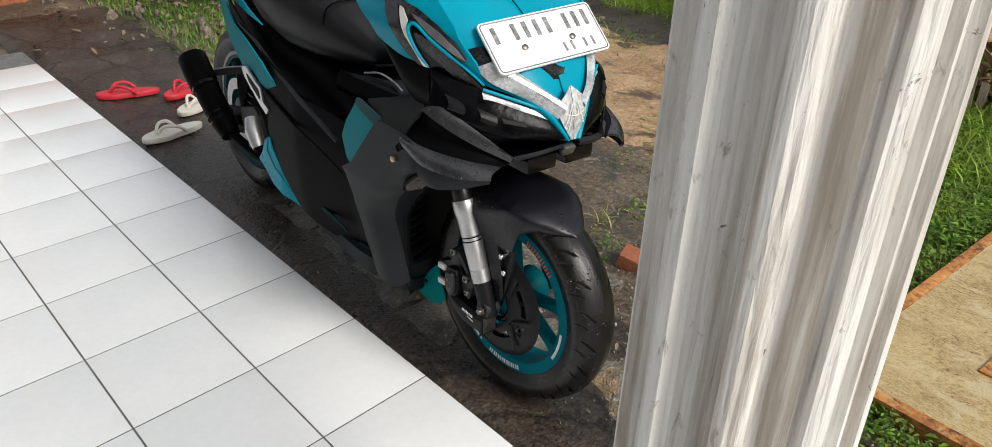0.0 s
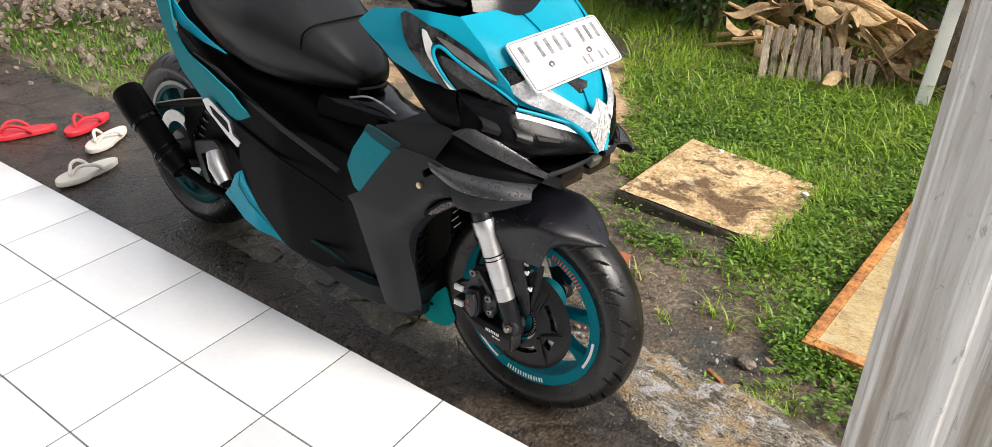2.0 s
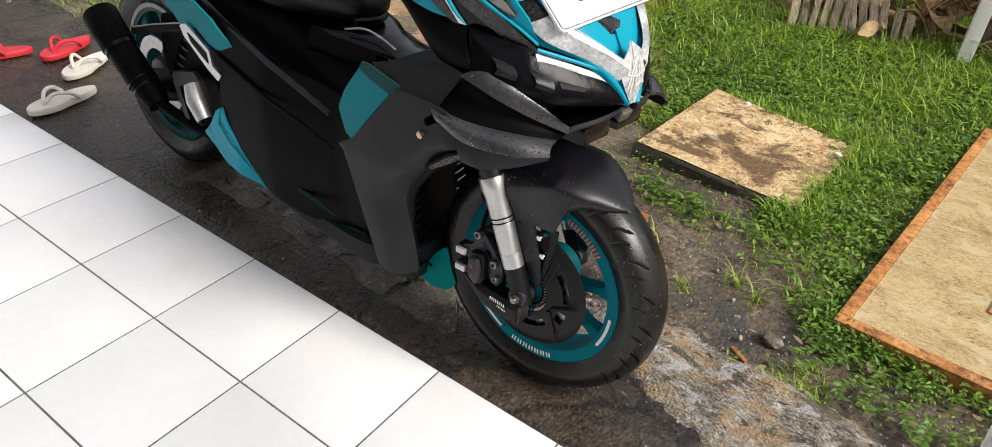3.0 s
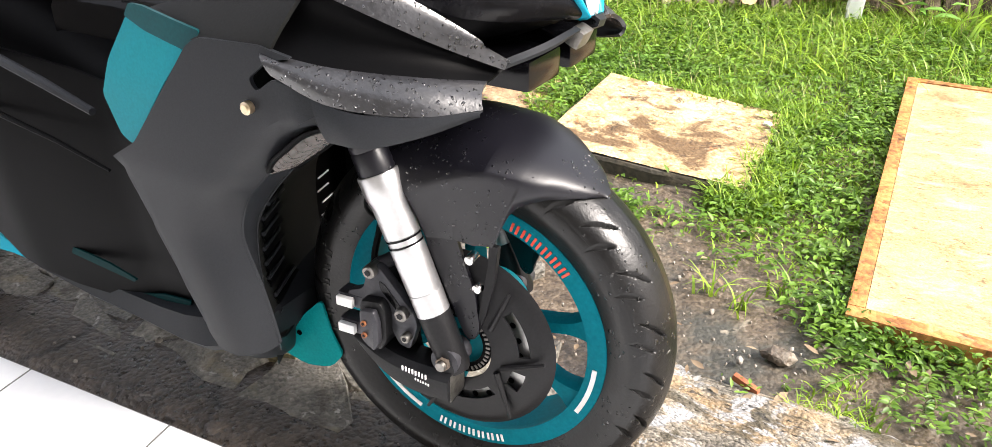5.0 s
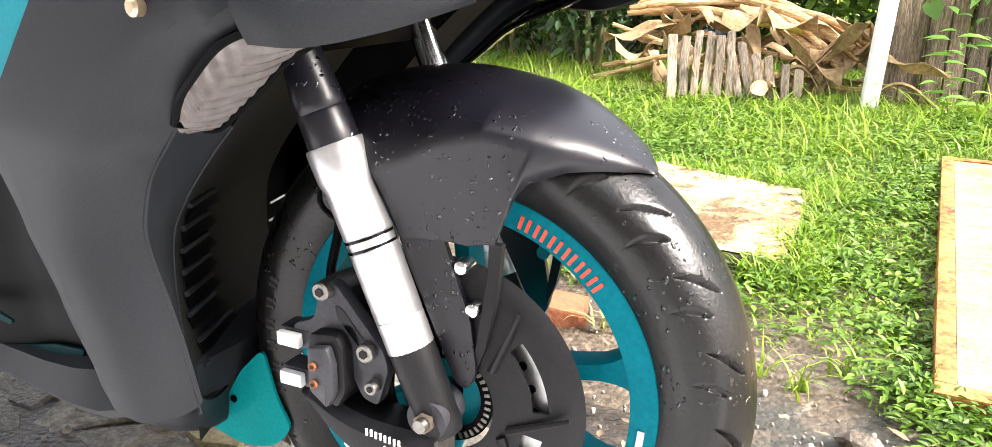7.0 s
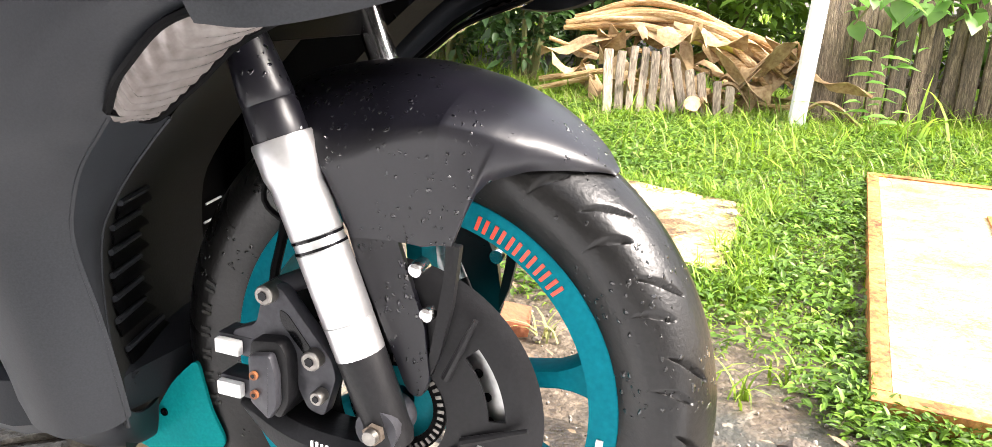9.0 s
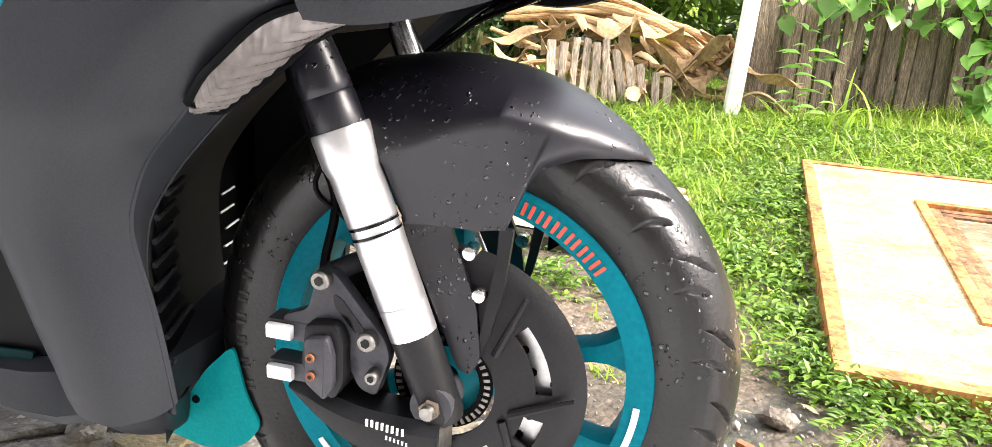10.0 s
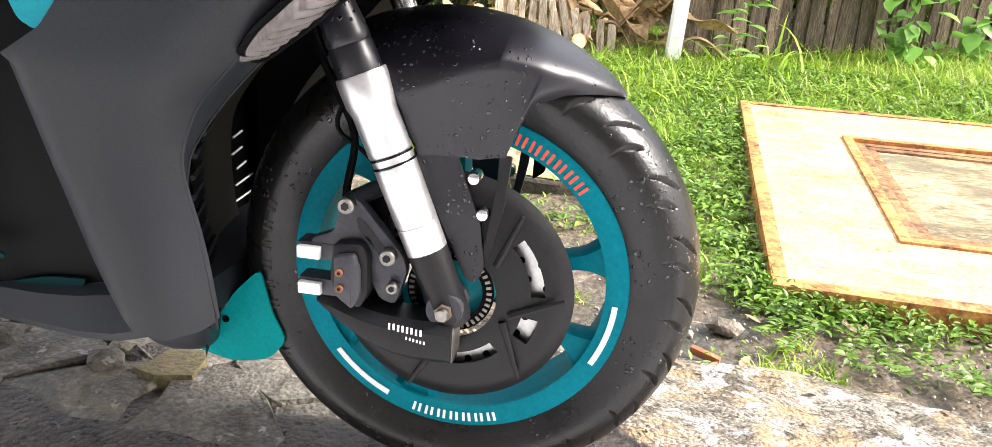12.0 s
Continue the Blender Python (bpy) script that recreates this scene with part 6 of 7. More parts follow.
mudguard = sp("front_mudguard", bm, M_BLACKWET, label="wet satin black front mudguard beaded with rain", sharp=1.3)
finger = [(-0.0400, 0.4170), (-0.0329, 0.3957), (-0.0002, 0.3269), (0.0166, 0.2901), (0.0235, 0.2845), (0.0316, 0.2864), (0.0369, 0.3025), (0.0305, 0.3463), (0.0170, 0.3792), (0.0050, 0.4089), (0.0040, 0.4160)]
strut = [(0.045, 0.4150), (0.057, 0.4150), (0.0526, 0.3653), (0.0439, 0.3220), (0.0345, 0.2980), (0.0339, 0.3131), (0.0390, 0.3456), (0.0445, 0.3875)]
for side in (-1, 1):
    sp("skirt_leg", sheet(finger, lambda x, z: 0.0818 - 0.05 * (x + 0.03) * max(0, min(1, (z - 0.36) / 0.05)) + 0.006 * max(0, (0.41 - z) / 0.12), 0.006, 0.008, side, 0.005), M_BLACKWET, mudguard, "satin black leg of the mudguard beside the fork")
    sp("strut", sheet(strut, lambda x, z: 0.0805 + 0.004 * max(0, min(1, (0.40 - z) / 0.06)), 0.007, 0.007, side, 0.002), M_COVER, mudguard)
    for x, z in ((0.022, 0.392), (0.032, 0.356)):
        bolt = sp("bolt", tube([(x, side * 0.070, z), (x, side * 0.083, z), (x, side * 0.086, z), (x, side * 0.087, z)], [0.0068, 0.0068, 0.0056, 0.003], 16), M_CHROME, mudguard, "bright domed bolt")
sp("reflector_stay", plate([(0.062, 0.424), (0.079, 0.418), (0.074, 0.362), (0.060, 0.352)], 0.060, 0.066, 0.001, corner=0.004), M_BLACK, mudguard, "black stay behind the wheel's far side")

# ---- body panels, right and left ----
def half_width(x, z):
    """Outer half width of the front body."""
    w = 0.247 - 0.62 * max(0.0, x + 0.07) ** 1.25 - 0.05 * max(0.0, -0.22 - x)
    w -= 0.75 * max(0.0, 0.33 - z) ** 1.2
    w += 0.006 * math.sin((z - 0.25) * 9)
    return max(0.03, w)


# crease of the side panel and, deeper, the lip of the wheel arch: (height, x)
CREASE = [(p.x, p.y) for p in spline([(0.232, -0.214, 0), (0.271, -0.213, 0), (0.309, -0.213, 0), (0.345, -0.215, 0), (0.385, -0.219, 0), (0.410, -0.217, 0), (0.434, -0.207, 0), (0.466, -0.187, 0), (0.500, -0.153, 0), (0.518, -0.137, 0), (0.549, -0.102, 0), (0.577, -0.066, 0), (0.591, -0.030, 0), (0.596, -0.004, 0)], 60)]
LIP = [(p.x, p.y) for p in spline([(0.215, -0.245, 0), (0.257, -0.246, 0), (0.288, -0.251, 0), (0.325, -0.253, 0), (0.360, -0.252, 0), (0.389, -0.247, 0), (0.410, -0.237, 0), (0.443, -0.213, 0), (0.475, -0.184, 0), (0.503, -0.156, 0), (0.56, -0.10, 0), (0.61, -0.04, 0)], 50)]


def along(line, z):
    """The x of a line at a height."""
    for (z0, x0), (z1, x1) in zip(line, line[1:]):
        if z <= z1:
            return x0 + (x1 - x0) * max(0.0, (z - z0) / (z1 - z0))
    return line[-1][1]


panel = [(-0.347, 0.498), (-0.334, 0.400), (-0.320, 0.300), (-0.312, 0.262), (-0.301, 0.243), (-0.284, 0.222), (-0.255, 0.217), (-0.224, 0.224)] + [(x, z) for z, x in CREASE] + [(0.030, 0.594), (0.020, 0.618), (-0.030, 0.622), (-0.086, 0.632), (-0.108, 0.616), (-0.116, 0.628), (-0.090, 0.648), (-0.060, 0.655), (-0.10, 0.662), (-0.178, 0.658), (-0.194, 0.648), (-0.300, 0.526)]


def panel_depth(x, z):
    w = min(0.2445, half_width(x, max(z, 0.33))) - 0.19 * max(0.0, 0.5 - z)
    rear = (x + 0.347) * 0.99 - (0.498 - z) * 0.145
    if z < 0.5 and rear < 0.016:
        w -= (0.016 - max(0, rear)) * 0.7
    if z < 0.62:
        d = max(0.0, along(CREASE, z) - x)
        w -= 0.042 * max(0.0, 1 - d / 0.075) ** 3 * min(1.0, (0.62 - z) / 0.06)
    return w


def arch_wall(z, u, side):
    """The inner wheel arch: u runs from the lip to beyond the middle."""
    return Vector((along(LIP, z) - 0.064 * math.sin(u * 1.35), side * (0.135 - 0.185 * u), z))


for side in (-1, 1):
    side_panel = part("front_side_panel", sheet(panel, panel_depth, 0.005, 0.013, side), M_GREY, scooter, "matte dark grey leg shield panel")
    b = part("bolt", tube([(-0.118, side * 0.242, 0.600), (-0.118, side * 0.251, 0.600), (-0.118, side * 0.253, 0.600)], [0.0066, 0.0066, 0.004], 14), M_BRASS, side_panel, "tarnished round-headed bolt")
    # dark vent behind the lower winglet
    part("vent", sheet([(-0.118, 0.612), (-0.086, 0.633), (-0.01, 0.634), (0.035, 0.625), (0.03, 0.60), (-0.06, 0.612)], lambda x, z: half_width(x, z) - 0.024, 0.004, 0.014, side), M_BLACK, side_panel)
    # teal scoop with an upper lip whose colour is darkened for shade
    scoop = part("scoop_insert", sheet([(-0.290, 0.664), (-0.262, 0.652), (-0.206, 0.640), (-0.304, 0.522), (-0.322, 0.530), (-0.344, 0.572), (-0.325, 0.615)], lambda x, z: half_width(x, z) - 0.004 - 0.10 * max(0, z - 0.6), 0.004, 0.014, side), M_TEALDARK, scooter, "turquoise scoop panel")
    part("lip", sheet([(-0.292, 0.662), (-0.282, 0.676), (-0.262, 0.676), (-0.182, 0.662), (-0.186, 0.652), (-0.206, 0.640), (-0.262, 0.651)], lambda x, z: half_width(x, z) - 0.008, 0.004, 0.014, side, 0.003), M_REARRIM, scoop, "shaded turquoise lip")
    # upper winglet, a wet blade
    A = [(-0.060, side * 0.218, 0.714), (-0.005, side * 0.205, 0.694), (0.045, side * 0.165, 0.664), (0.086, side * 0.118, 0.637)]
    B = [(-0.020, side * 0.196, 0.724), (0.020, side * 0.178, 0.704), (0.062, side * 0.145, 0.672), (0.092, side * 0.112, 0.641)]
    wing = part("upper_winglet", patch(A, B, 20, 5, (0, 0, 0.006), 0.006), M_WINGWET, scooter, "grey winglet beaded with rain")
    part("upper_shield", patch([(-0.292, side * 0.200, 0.664), (-0.20, side * 0.202, 0.694), (-0.118, side * 0.200, 0.713), (-0.058, side * 0.214, 0.717)], [(-0.258, side * 0.212, 0.664), (-0.196, side * 0.236, 0.652), (-0.14, side * 0.2425, 0.655), (-0.088, side * 0.2425, 0.657)], 20, 6, (0, side * 0.004, 0), 0.004), M_ARCH, scooter, "matte dark upper leg shield")
    A2 = [(-0.10, side * 0.240, 0.656), (-0.03, side * 0.228, 0.648), (0.04, side * 0.19, 0.640), (0.082, side * 0.140, 0.630)]
    part("nose_side", patch(A, A2, 20, 6, (0, -side * 0.014, 0), 0.004), M_BLACK, scooter, "matte black nose side panel")
    # lower winglet: wet top face and grey flank
    R1 = [(-0.085, side * 0.246, 0.636), (-0.02, side * 0.244, 0.618), (0.05, side * 0.215, 0.612), (0.096, side * 0.172, 0.614)]
    part("lower_winglet", patch(A2, R1, 20, 6, (0, side * 0.006, 0.004), 0.005), M_WINGWET, scooter, "lower winglet, upper face wet with rain")
    R2 = [(-0.030, side * 0.240, 0.580), (0.010, side * 0.234, 0.580), (0.052, side * 0.206, 0.590), (0.092, side * 0.170, 0.606)]
    part("winglet_flank", patch([(-0.040, side * 0.246, 0.622), (0.0, side * 0.240, 0.614), (0.05, side * 0.2155, 0.6115), (0.0962, side * 0.1722, 0.6135)], R2, 18, 5, (0, side * 0.004, 0), 0.004), M_GREY, scooter, "matte grey winglet flank")
    # flange turning in from the crease to the arch lip
    zs = [0.222 + 0.286 * k / 30 for k in range(31)]
    A = [(along(CREASE, z) - 0.0015, side * (panel_depth(along(CREASE, z) - 0.0015, z) + 0.0003), z) for z in zs]
    B = [(along(LIP, z - 0.01), side * 0.135, z - 0.01) for z in zs]
    part("arch_flange", patch(A, B, 40, 6, (0.004, side * 0.004, 0), 0.0014), M_GREY, scooter, "matte grey flange of the wheel arch")
    part("arch_lip", tube([(x + 0.001, y * 1.01, z) for x, y, z in B], 0.0016, 6), M_GREY, scooter)
    # inner wheel arch wall with a ladder of louvres
    bm = bmesh.new()
    span = 12 if side < 0 else 2
    rows = [[bm.verts.new(arch_wall(0.172 + 0.433 * k / 28, j / 12, side)) for j in range(span + 1)] for k in range(29)]
    af = []
    for a, b in zip(rows, rows[1:]):
        for j in range(span):
            af.append(bm.faces.new((a[j], b[j], b[j + 1], a[j + 1])))
    bmesh.ops.recalc_face_normals(bm, faces=af)
    inner = part("inner_arch", bm, M_ARCH, scooter, "dark inner wheel arch with louvres")
    for k, z in enumerate((0.404, 0.380, 0.357, 0.335, 0.313, 0.292, 0.262, 0.236)):
        if side > 0:
            continue
        lo, hi = (0.06, 0.46) if k < 6 else (0.10, 0.60)
        A = [arch_wall(z + 0.0085, lo, side) + Vector((0.0035, 0, 0)), arch_wall(z + 0.0075, hi - 0.12, side) + Vector((0.0035, 0, 0))]
        B = [arch_wall(z - 0.0065, lo + 0.03, side) + Vector((0.0035, 0, 0)), arch_wall(z - 0.0085, hi, side) + Vector((0.0035, 0, 0))]
        part("louvre", patch(A, B, 3, 2, (0.002, 0, 0), 0.002), M_BLACK, inner)
        # bars are paler than the arch wall to stand for light from the front
        part("louvre_bar", rod(A[0] + Vector((0.001, 0, 0.003)), A[1] + Vector((0.001, 0, 0.003)), 0.0030, 8), M_GREY, inner)
    # ribbed lens wrapped from the panel into the arch
    up_edge = [(-0.140, 0.209, 0.515), (-0.120, 0.219, 0.535), (-0.101, 0.2245, 0.550), (-0.066, 0.2275, 0.577), (-0.030, 0.226, 0.590), (-0.002, 0.220, 0.595)]
    low_edge = [(-0.155, 0.172, 0.503), (-0.142, 0.165, 0.504), (-0.120, 0.165, 0.519), (-0.096, 0.165, 0.537), (-0.062, 0.167, 0.563), (-0.010, 0.176, 0.586)]
    A, B = (spline([(x, side * y, z) for x, y, z in e], 66) for e in (up_edge, low_edge))
    bm = bmesh.new()
    rows = []
    for k, (a, b) in enumerate(zip(A, B)):
        rows.append([bm.verts.new(a.lerp(b, j / 18) + Vector((-0.2, side * 0.55, -0.8)) * (0.006 * math.sin(j / 18 * 3.14) + 0.0013 * math.sin((k + (0.2 * j if j < 7 else 12.0 - 1.5 * j)) * 1.15))) for j in range(19)])
    lf = [bm.faces.new((r[j], r[j + 1], q[j + 1], q[j])) for r, q in zip(rows, rows[1:]) for j in range(18)]
    bmesh.ops.recalc_face_normals(bm, faces=lf)
    lens = part("side_lens", bm, M_LENS, scooter, "clear ribbed side lamp lens", sharp=2)
    rim_line = [A[0], *A[1:], *reversed(B)]
    part("rim", tube([p + Vector((0, side * 0.001, 0)) for p in rim_line] + [A[0]], 0.0032, 6), M_BLACK, lens, "black lens rim")
    # turquoise foot fin behind the front wheel
    fin = [(-0.211, 0.256), (-0.2, 0.202), (-0.186, 0.169), (-0.204, 0.146), (-0.249, 0.136), (-0.3, 0.145), (-0.27, 0.157), (-0.265, 0.19), (-0.242, 0.225)]
    part("lower_fin", sheet(fin, lambda x, z: 0.078 - 0.25 * max(0, x + 0.22), 0.004, 0.010, side, 0.010), M_FIN, scooter, "turquoise lower cowl fin")
    part("fin_hole", tube([(-0.255, side * 0.0775, 0.189), (-0.2548, side * 0.0795, 0.189)], [0.0042, 0.0042], 14), M_GLOSS, scooter, "dark bolt hole in the fin")
    # underside of the leg shield, turning in to the fin
    A = [(x, side * (panel_depth(x, z) - 0.004), z + 0.004) for x, z in ((-0.304, 0.250), (-0.284, 0.226), (-0.255, 0.221), (-0.228, 0.227), (-0.217, 0.246))]
    B = [(-0.305, side * 0.105, 0.186), (-0.286, side * 0.098, 0.168), (-0.272, side * 0.086, 0.162), (-0.264, side * 0.081, 0.166), (-0.258, side * 0.081, 0.205)]
    part("shield_foot", patch(A, B, 20, 8, (0, side * 0.006, -0.012), 0.003), M_GREY, scooter, "dark underside of the leg shield")

# radiator with horizontal slats deep in the arch, painted white for their gleam
rad = part("radiator", box(bmesh.new(), -0.40, -0.326, 0.03, 0.16, 0.17, 0.60, 0.004), M_BLACK, scooter)
wall_line = [(-0.345, 0.20), (-0.252, 0.20)] + [(x - 0.004, z) for z, x in LIP if 0.22 < z < 0.56] + [(-0.15, 0.60), (-0.345, 0.60)]
part("arch_side", sheet(wall_line, lambda x, z: 0.138, 0.003, 0.02, 1, 0.002), M_ARCH, scooter)
part("inner_shield", box(bmesh.new(), -0.300, -0.125, -0.170, 0.170, 0.552, 0.655, 0.01), M_BLACK, scooter, "black inner leg shield")
for k in range(8):
    z = 0.215 + 0.0205 * k
    part("fin", rod((-0.318, 0.056 + 0.004 * (k % 3), z), (-0.322, 0.105 + 0.02 * math.sin(k * 0.75), z + 0.002), 0.0014, 5), M_FINS, rad)

# belly pan and foot board
bm = bmesh.new()
rings = []
for x, bot, top, w in ((-0.86, 0.30, 0.34, 0.12), (-0.74, 0.245, 0.300, 0.170), (-0.655, 0.218, 0.262, 0.176), (-0.55, 0.203, 0.242, 0.174), (-0.47, 0.199, 0.240, 0.173), (-0.40, 0.198, 0.243, 0.177), (-0.35, 0.199, 0.250, 0.181), (-0.31, 0.202, 0.258, 0.180), (-0.275, 0.207, 0.255, 0.165), (-0.25, 0.212, 0.245, 0.13)):
    rings.append([(x, -w + 0.012, top + 0.006), (x, -w - 0.006, top), (x, -w - 0.014, bot + 0.016), (x, -w - 0.004, bot + 0.003), (x, -w + 0.04, bot), (x, w - 0.04, bot), (x, w + 0.004, bot + 0.003), (x, w + 0.014, bot + 0.016), (x, w + 0.006, top), (x, w - 0.012, top + 0.006)])
loft(bm, rings)
part("belly_pan", fix(bm), M_GREY, scooter, "matte grey belly pan")

# centre tunnel and rear side covers
bm = bmesh.new()
rings = []
for x, bot, top, w in ((-0.342, 0.25, 0.57, 0.165), (-0.40, 0.25, 0.56, 0.15), (-0.52, 0.25, 0.575, 0.14), (-0.60, 0.25, 0.60, 0.135), (-0.70, 0.26, 0.65, 0.145), (-0.88, 0.33, 0.65, 0.165), (-1.02, 0.45, 0.71, 0.155), (-1.16, 0.56, 0.78, 0.13)):
    r = []
    for k in range(20):
        a = 2 * math.pi * k / 20
        c, s = math.cos(a), math.sin(a)
        r.append((x, w * math.copysign(abs(c) ** 0.45, c), (top + bot) / 2 + (top - bot) / 2 * math.copysign(abs(s) ** 0.5, s)))
    rings.append(r)
loft(bm, rings)
part("centre_body", fix(bm), M_BLACK, scooter, "black plastic centre body")
cover_out = [(-0.34, 0.545), (-0.40, 0.548), (-0.471, 0.566), (-0.60, 0.584), (-0.76, 0.622), (-0.92, 0.672), (-1.04, 0.730), (-1.02, 0.67), (-0.90, 0.612), (-0.775, 0.560), (-0.772, 0.500), (-0.780, 0.440), (-0.765, 0.400), (-0.730, 0.330), (-0.655, 0.258), (-0.56, 0.236), (-0.45, 0.225), (-0.33, 0.228), (-0.27, 0.300), (-0.345, 0.490)]
for side in (-1, 1):
    low = 0.0 if side < 0 else 0.06    # it leans a little to its left, on the stand
    outline = [(x, z - (low if z > 0.5 and x > -0.80 else 0)) for x, z in cover_out]
    part("rear_side_cover", sheet(outline, lambda x, z: 0.165 + 0.04 * max(0, min(1, (-0.42 - x) / 0.2)) + 0.018 * math.sin(max(0, min(1, (z - 0.25) / 0.4)) * 3.14) - 0.05 * max(0, -0.8 - x), 0.005, 0.02, side), M_BLACK, scooter, "satin black side cover")
    trim = [(-0.968, 0.676), (-0.86, 0.652), (-0.765, 0.616), (-0.597, 0.578), (-0.471, 0.560), (-0.385, 0.540)]
    part("trim_strip", tube([(x, side * (0.200 + 0.028 * max(0, min(1, (x + 0.80) / 0.35))), z - low) for x, z in trim], [0.002, 0.005, 0.006, 0.0065, 0.0065, 0.005], 8), M_GREY, scooter, "grey trim strip")
    part("crease", tube([(x, side * (0.214 + 0.012 * math.sin((x + 0.95) * 4)), z - 0.075) for x, z in trim[1:]], [0.002, 0.004, 0.004, 0.003, 0.002], 8), M_BLACK, scooter)
    tail = [(-1.163, 0.834), (-1.169, 0.793), (-1.132, 0.724), (-1.095, 0.681), (-1.029, 0.618), (-0.941, 0.571), (-0.821, 0.524), (-0.800, 0.546), (-0.712, 0.567), (-0.786, 0.620), (-0.904, 0.650), (-1.001, 0.671), (-1.062, 0.717), (-1.074, 0.750), (-1.10, 0.84)]
    # tail panel gets the darker turquoise because it faces away from the light
    part("tail_panel", sheet(tail, lambda x, z: 0.222 - 0.08 * max(0, -0.8 - x) - 0.10 * max(0, z - 0.62) - 0.22 * max(0, (x + 0.80) * 0.5 - (z - 0.56) * 0.6), 0.005, 0.016, side), M_TEALDARK, scooter, "shade-darkened turquoise tail side panel")
    part("tail_strip", sheet([(-1.161, 0.800), (-1.120, 0.752), (-1.044, 0.722), (-0.950, 0.704), (-0.842, 0.696), (-0.930, 0.718), (-1.022, 0.750), (-1.090, 0.795), (-1.085, 0.87), (-1.14, 0.88)], lambda x, z: 0.186 - 0.05 * max(0, -0.85 - x), 0.004, 0.014, side, 0.003), M_TEAL, scooter, "turquoise strip below the seat")
    heel = [(-0.772, 0.424), (-0.800, 0.405), (-0.845, 0.352), (-0.884, 0.320), (-0.842, 0.292), (-0.806, 0.268), (-0.752, 0.258), (-0.705, 0.246), (-0.660, 0.226), (-0.672, 0.252), (-0.700, 0.292), (-0.742, 0.346), (-0.748, 0.366), (-0.762, 0.385)]
    part("heel_fin", sheet(heel, lambda x, z: 0.212 + 0.015 * max(0, min(1, (z - 0.30) / 0.1)) - 0.035 * max(0, min(1, (x + 0.75) / 0.09)), 0.004, 0.012, side, 0.008), M_TEAL, scooter, "turquoise heel guard fin")
    part("heel_crease", tube([(-0.776, side * 0.2285, 0.418), (-0.795, side * 0.226, 0.376), (-0.762, side * 0.222, 0.336), (-0.700, side * 0.200, 0.272)], [0.001, 0.0022, 0.0022, 0.001], 6), M_TEALDARK, scooter)
    hg = part("heel_plate", sheet([(-0.886, 0.584), (-0.872, 0.578), (-0.800, 0.546), (-0.792, 0.512), (-0.762, 0.500), (-0.776, 0.482), (-0.815, 0.500), (-0.898, 0.552), (-0.912, 0.574)], lambda x, z: 0.226, 0.006, 0.010, side, 0.004), M_SILVER, scooter, "silver passenger peg bracket")
    part("recess", sheet([(-0.880, 0.566), (-0.812, 0.538), (-0.806, 0.514), (-0.868, 0.546)], lambda x, z: 0.2275, 0.002, 0.010, side, 0.003), M_BLACK, hg)
    part("passenger_peg", tube([(-0.930, side * 0.205, 0.418), (-0.905, side * 0.215, 0.392), (-0.872, side * 0.216, 0.354)], [0.020, 0.023, 0.019], 16), M_SILVER, scooter, "folded silver passenger footrest")
    part("peg_tip", tube([(-0.872, side * 0.216, 0.356), (-0.864, side * 0.217, 0.346)], [0.016, 0.014], 14), M_BLACK, scooter)
    hanger = [(-1.052, 0.412), (-0.955, 0.440), (-0.930, 0.424), (-0.895, 0.350), (-0.900, 0.312), (-0.925, 0.330), (-0.948, 0.396), (-0.990, 0.400), (-1.030, 0.380), (-1.000, 0.300), (-1.022, 0.300), (-1.058, 0.385)]
    part("peg_hanger", sheet(hanger, lambda x, z: 0.186, 0.012, 0.010, side, 0.006), M_COVER, scooter, "dark cast footrest hanger")

# turquoise footwell strips, coloured as dim as their shaded place
for side in (-1, 1):
    part("footwell_strip", sheet([(-0.452, 0.238), (-0.425, 0.236), (-0.356, 0.252), (-0.352, 0.262), (-0.40, 0.257), (-0.452, 0.243)], lambda x, z: 0.172, 0.003, 0.012, side, 0.004), M_FOOTWELL, scooter, "shade-darkened turquoise strip low in the footwell")
    part("footwell_strip", sheet([(-0.56, 0.292), (-0.425, 0.283), (-0.420, 0.288), (-0.47, 0.298), (-0.56, 0.304)], lambda x, z: 0.197, 0.003, 0.012, side, 0.003), M_FOOTWELL, scooter, "thin shade-darkened turquoise strip on the side cover")

# seat
bm = bmesh.new()
rings = []
for x, bot, top, w in ((-0.512, 0.658, 0.680, 0.028), (-0.518, 0.651, 0.692, 0.046), (-0.535, 0.646, 0.712, 0.064), (-0.565, 0.641, 0.743, 0.083), (-0.60, 0.637, 0.774, 0.103), (-0.645, 0.634, 0.808, 0.125), (-0.69, 0.632, 0.840, 0.144), (-0.74, 0.633, 0.862, 0.157), (-0.80, 0.638, 0.878, 0.170), (-0.92, 0.662, 0.892, 0.168), (-1.03, 0.715, 0.917, 0.155), (-1.12, 0.790, 0.94, 0.13), (-1.17, 0.86, 0.945, 0.10)):
    r = []
    for k in range(28):
        a = 2 * math.pi * k / 28
        c, s = math.cos(a), math.sin(a)
        e = 0.62 if s > 0 else 0.42
        wv = w * (1 - 0.10 * (s > 0.3))
        r.append((x, wv * math.copysign(abs(c) ** e, c), (top + bot) / 2 + (top - bot) / 2 * math.copysign(abs(s) ** 0.72, s)))
    rings.append(r)
rings2 = []
for i in range(len(rings) - 1):
    for f in (0, 0.5):
        rings2.append([tuple(Vector(p).lerp(Vector(q), f)) for p, q in zip(rings[i], rings[i + 1])])
rings2.append(rings[-1])
loft(bm, rings2)
seat = part("seat", fix(bm), M_SEAT, scooter, "black vinyl seat, damp from rain", sharp=1.0)
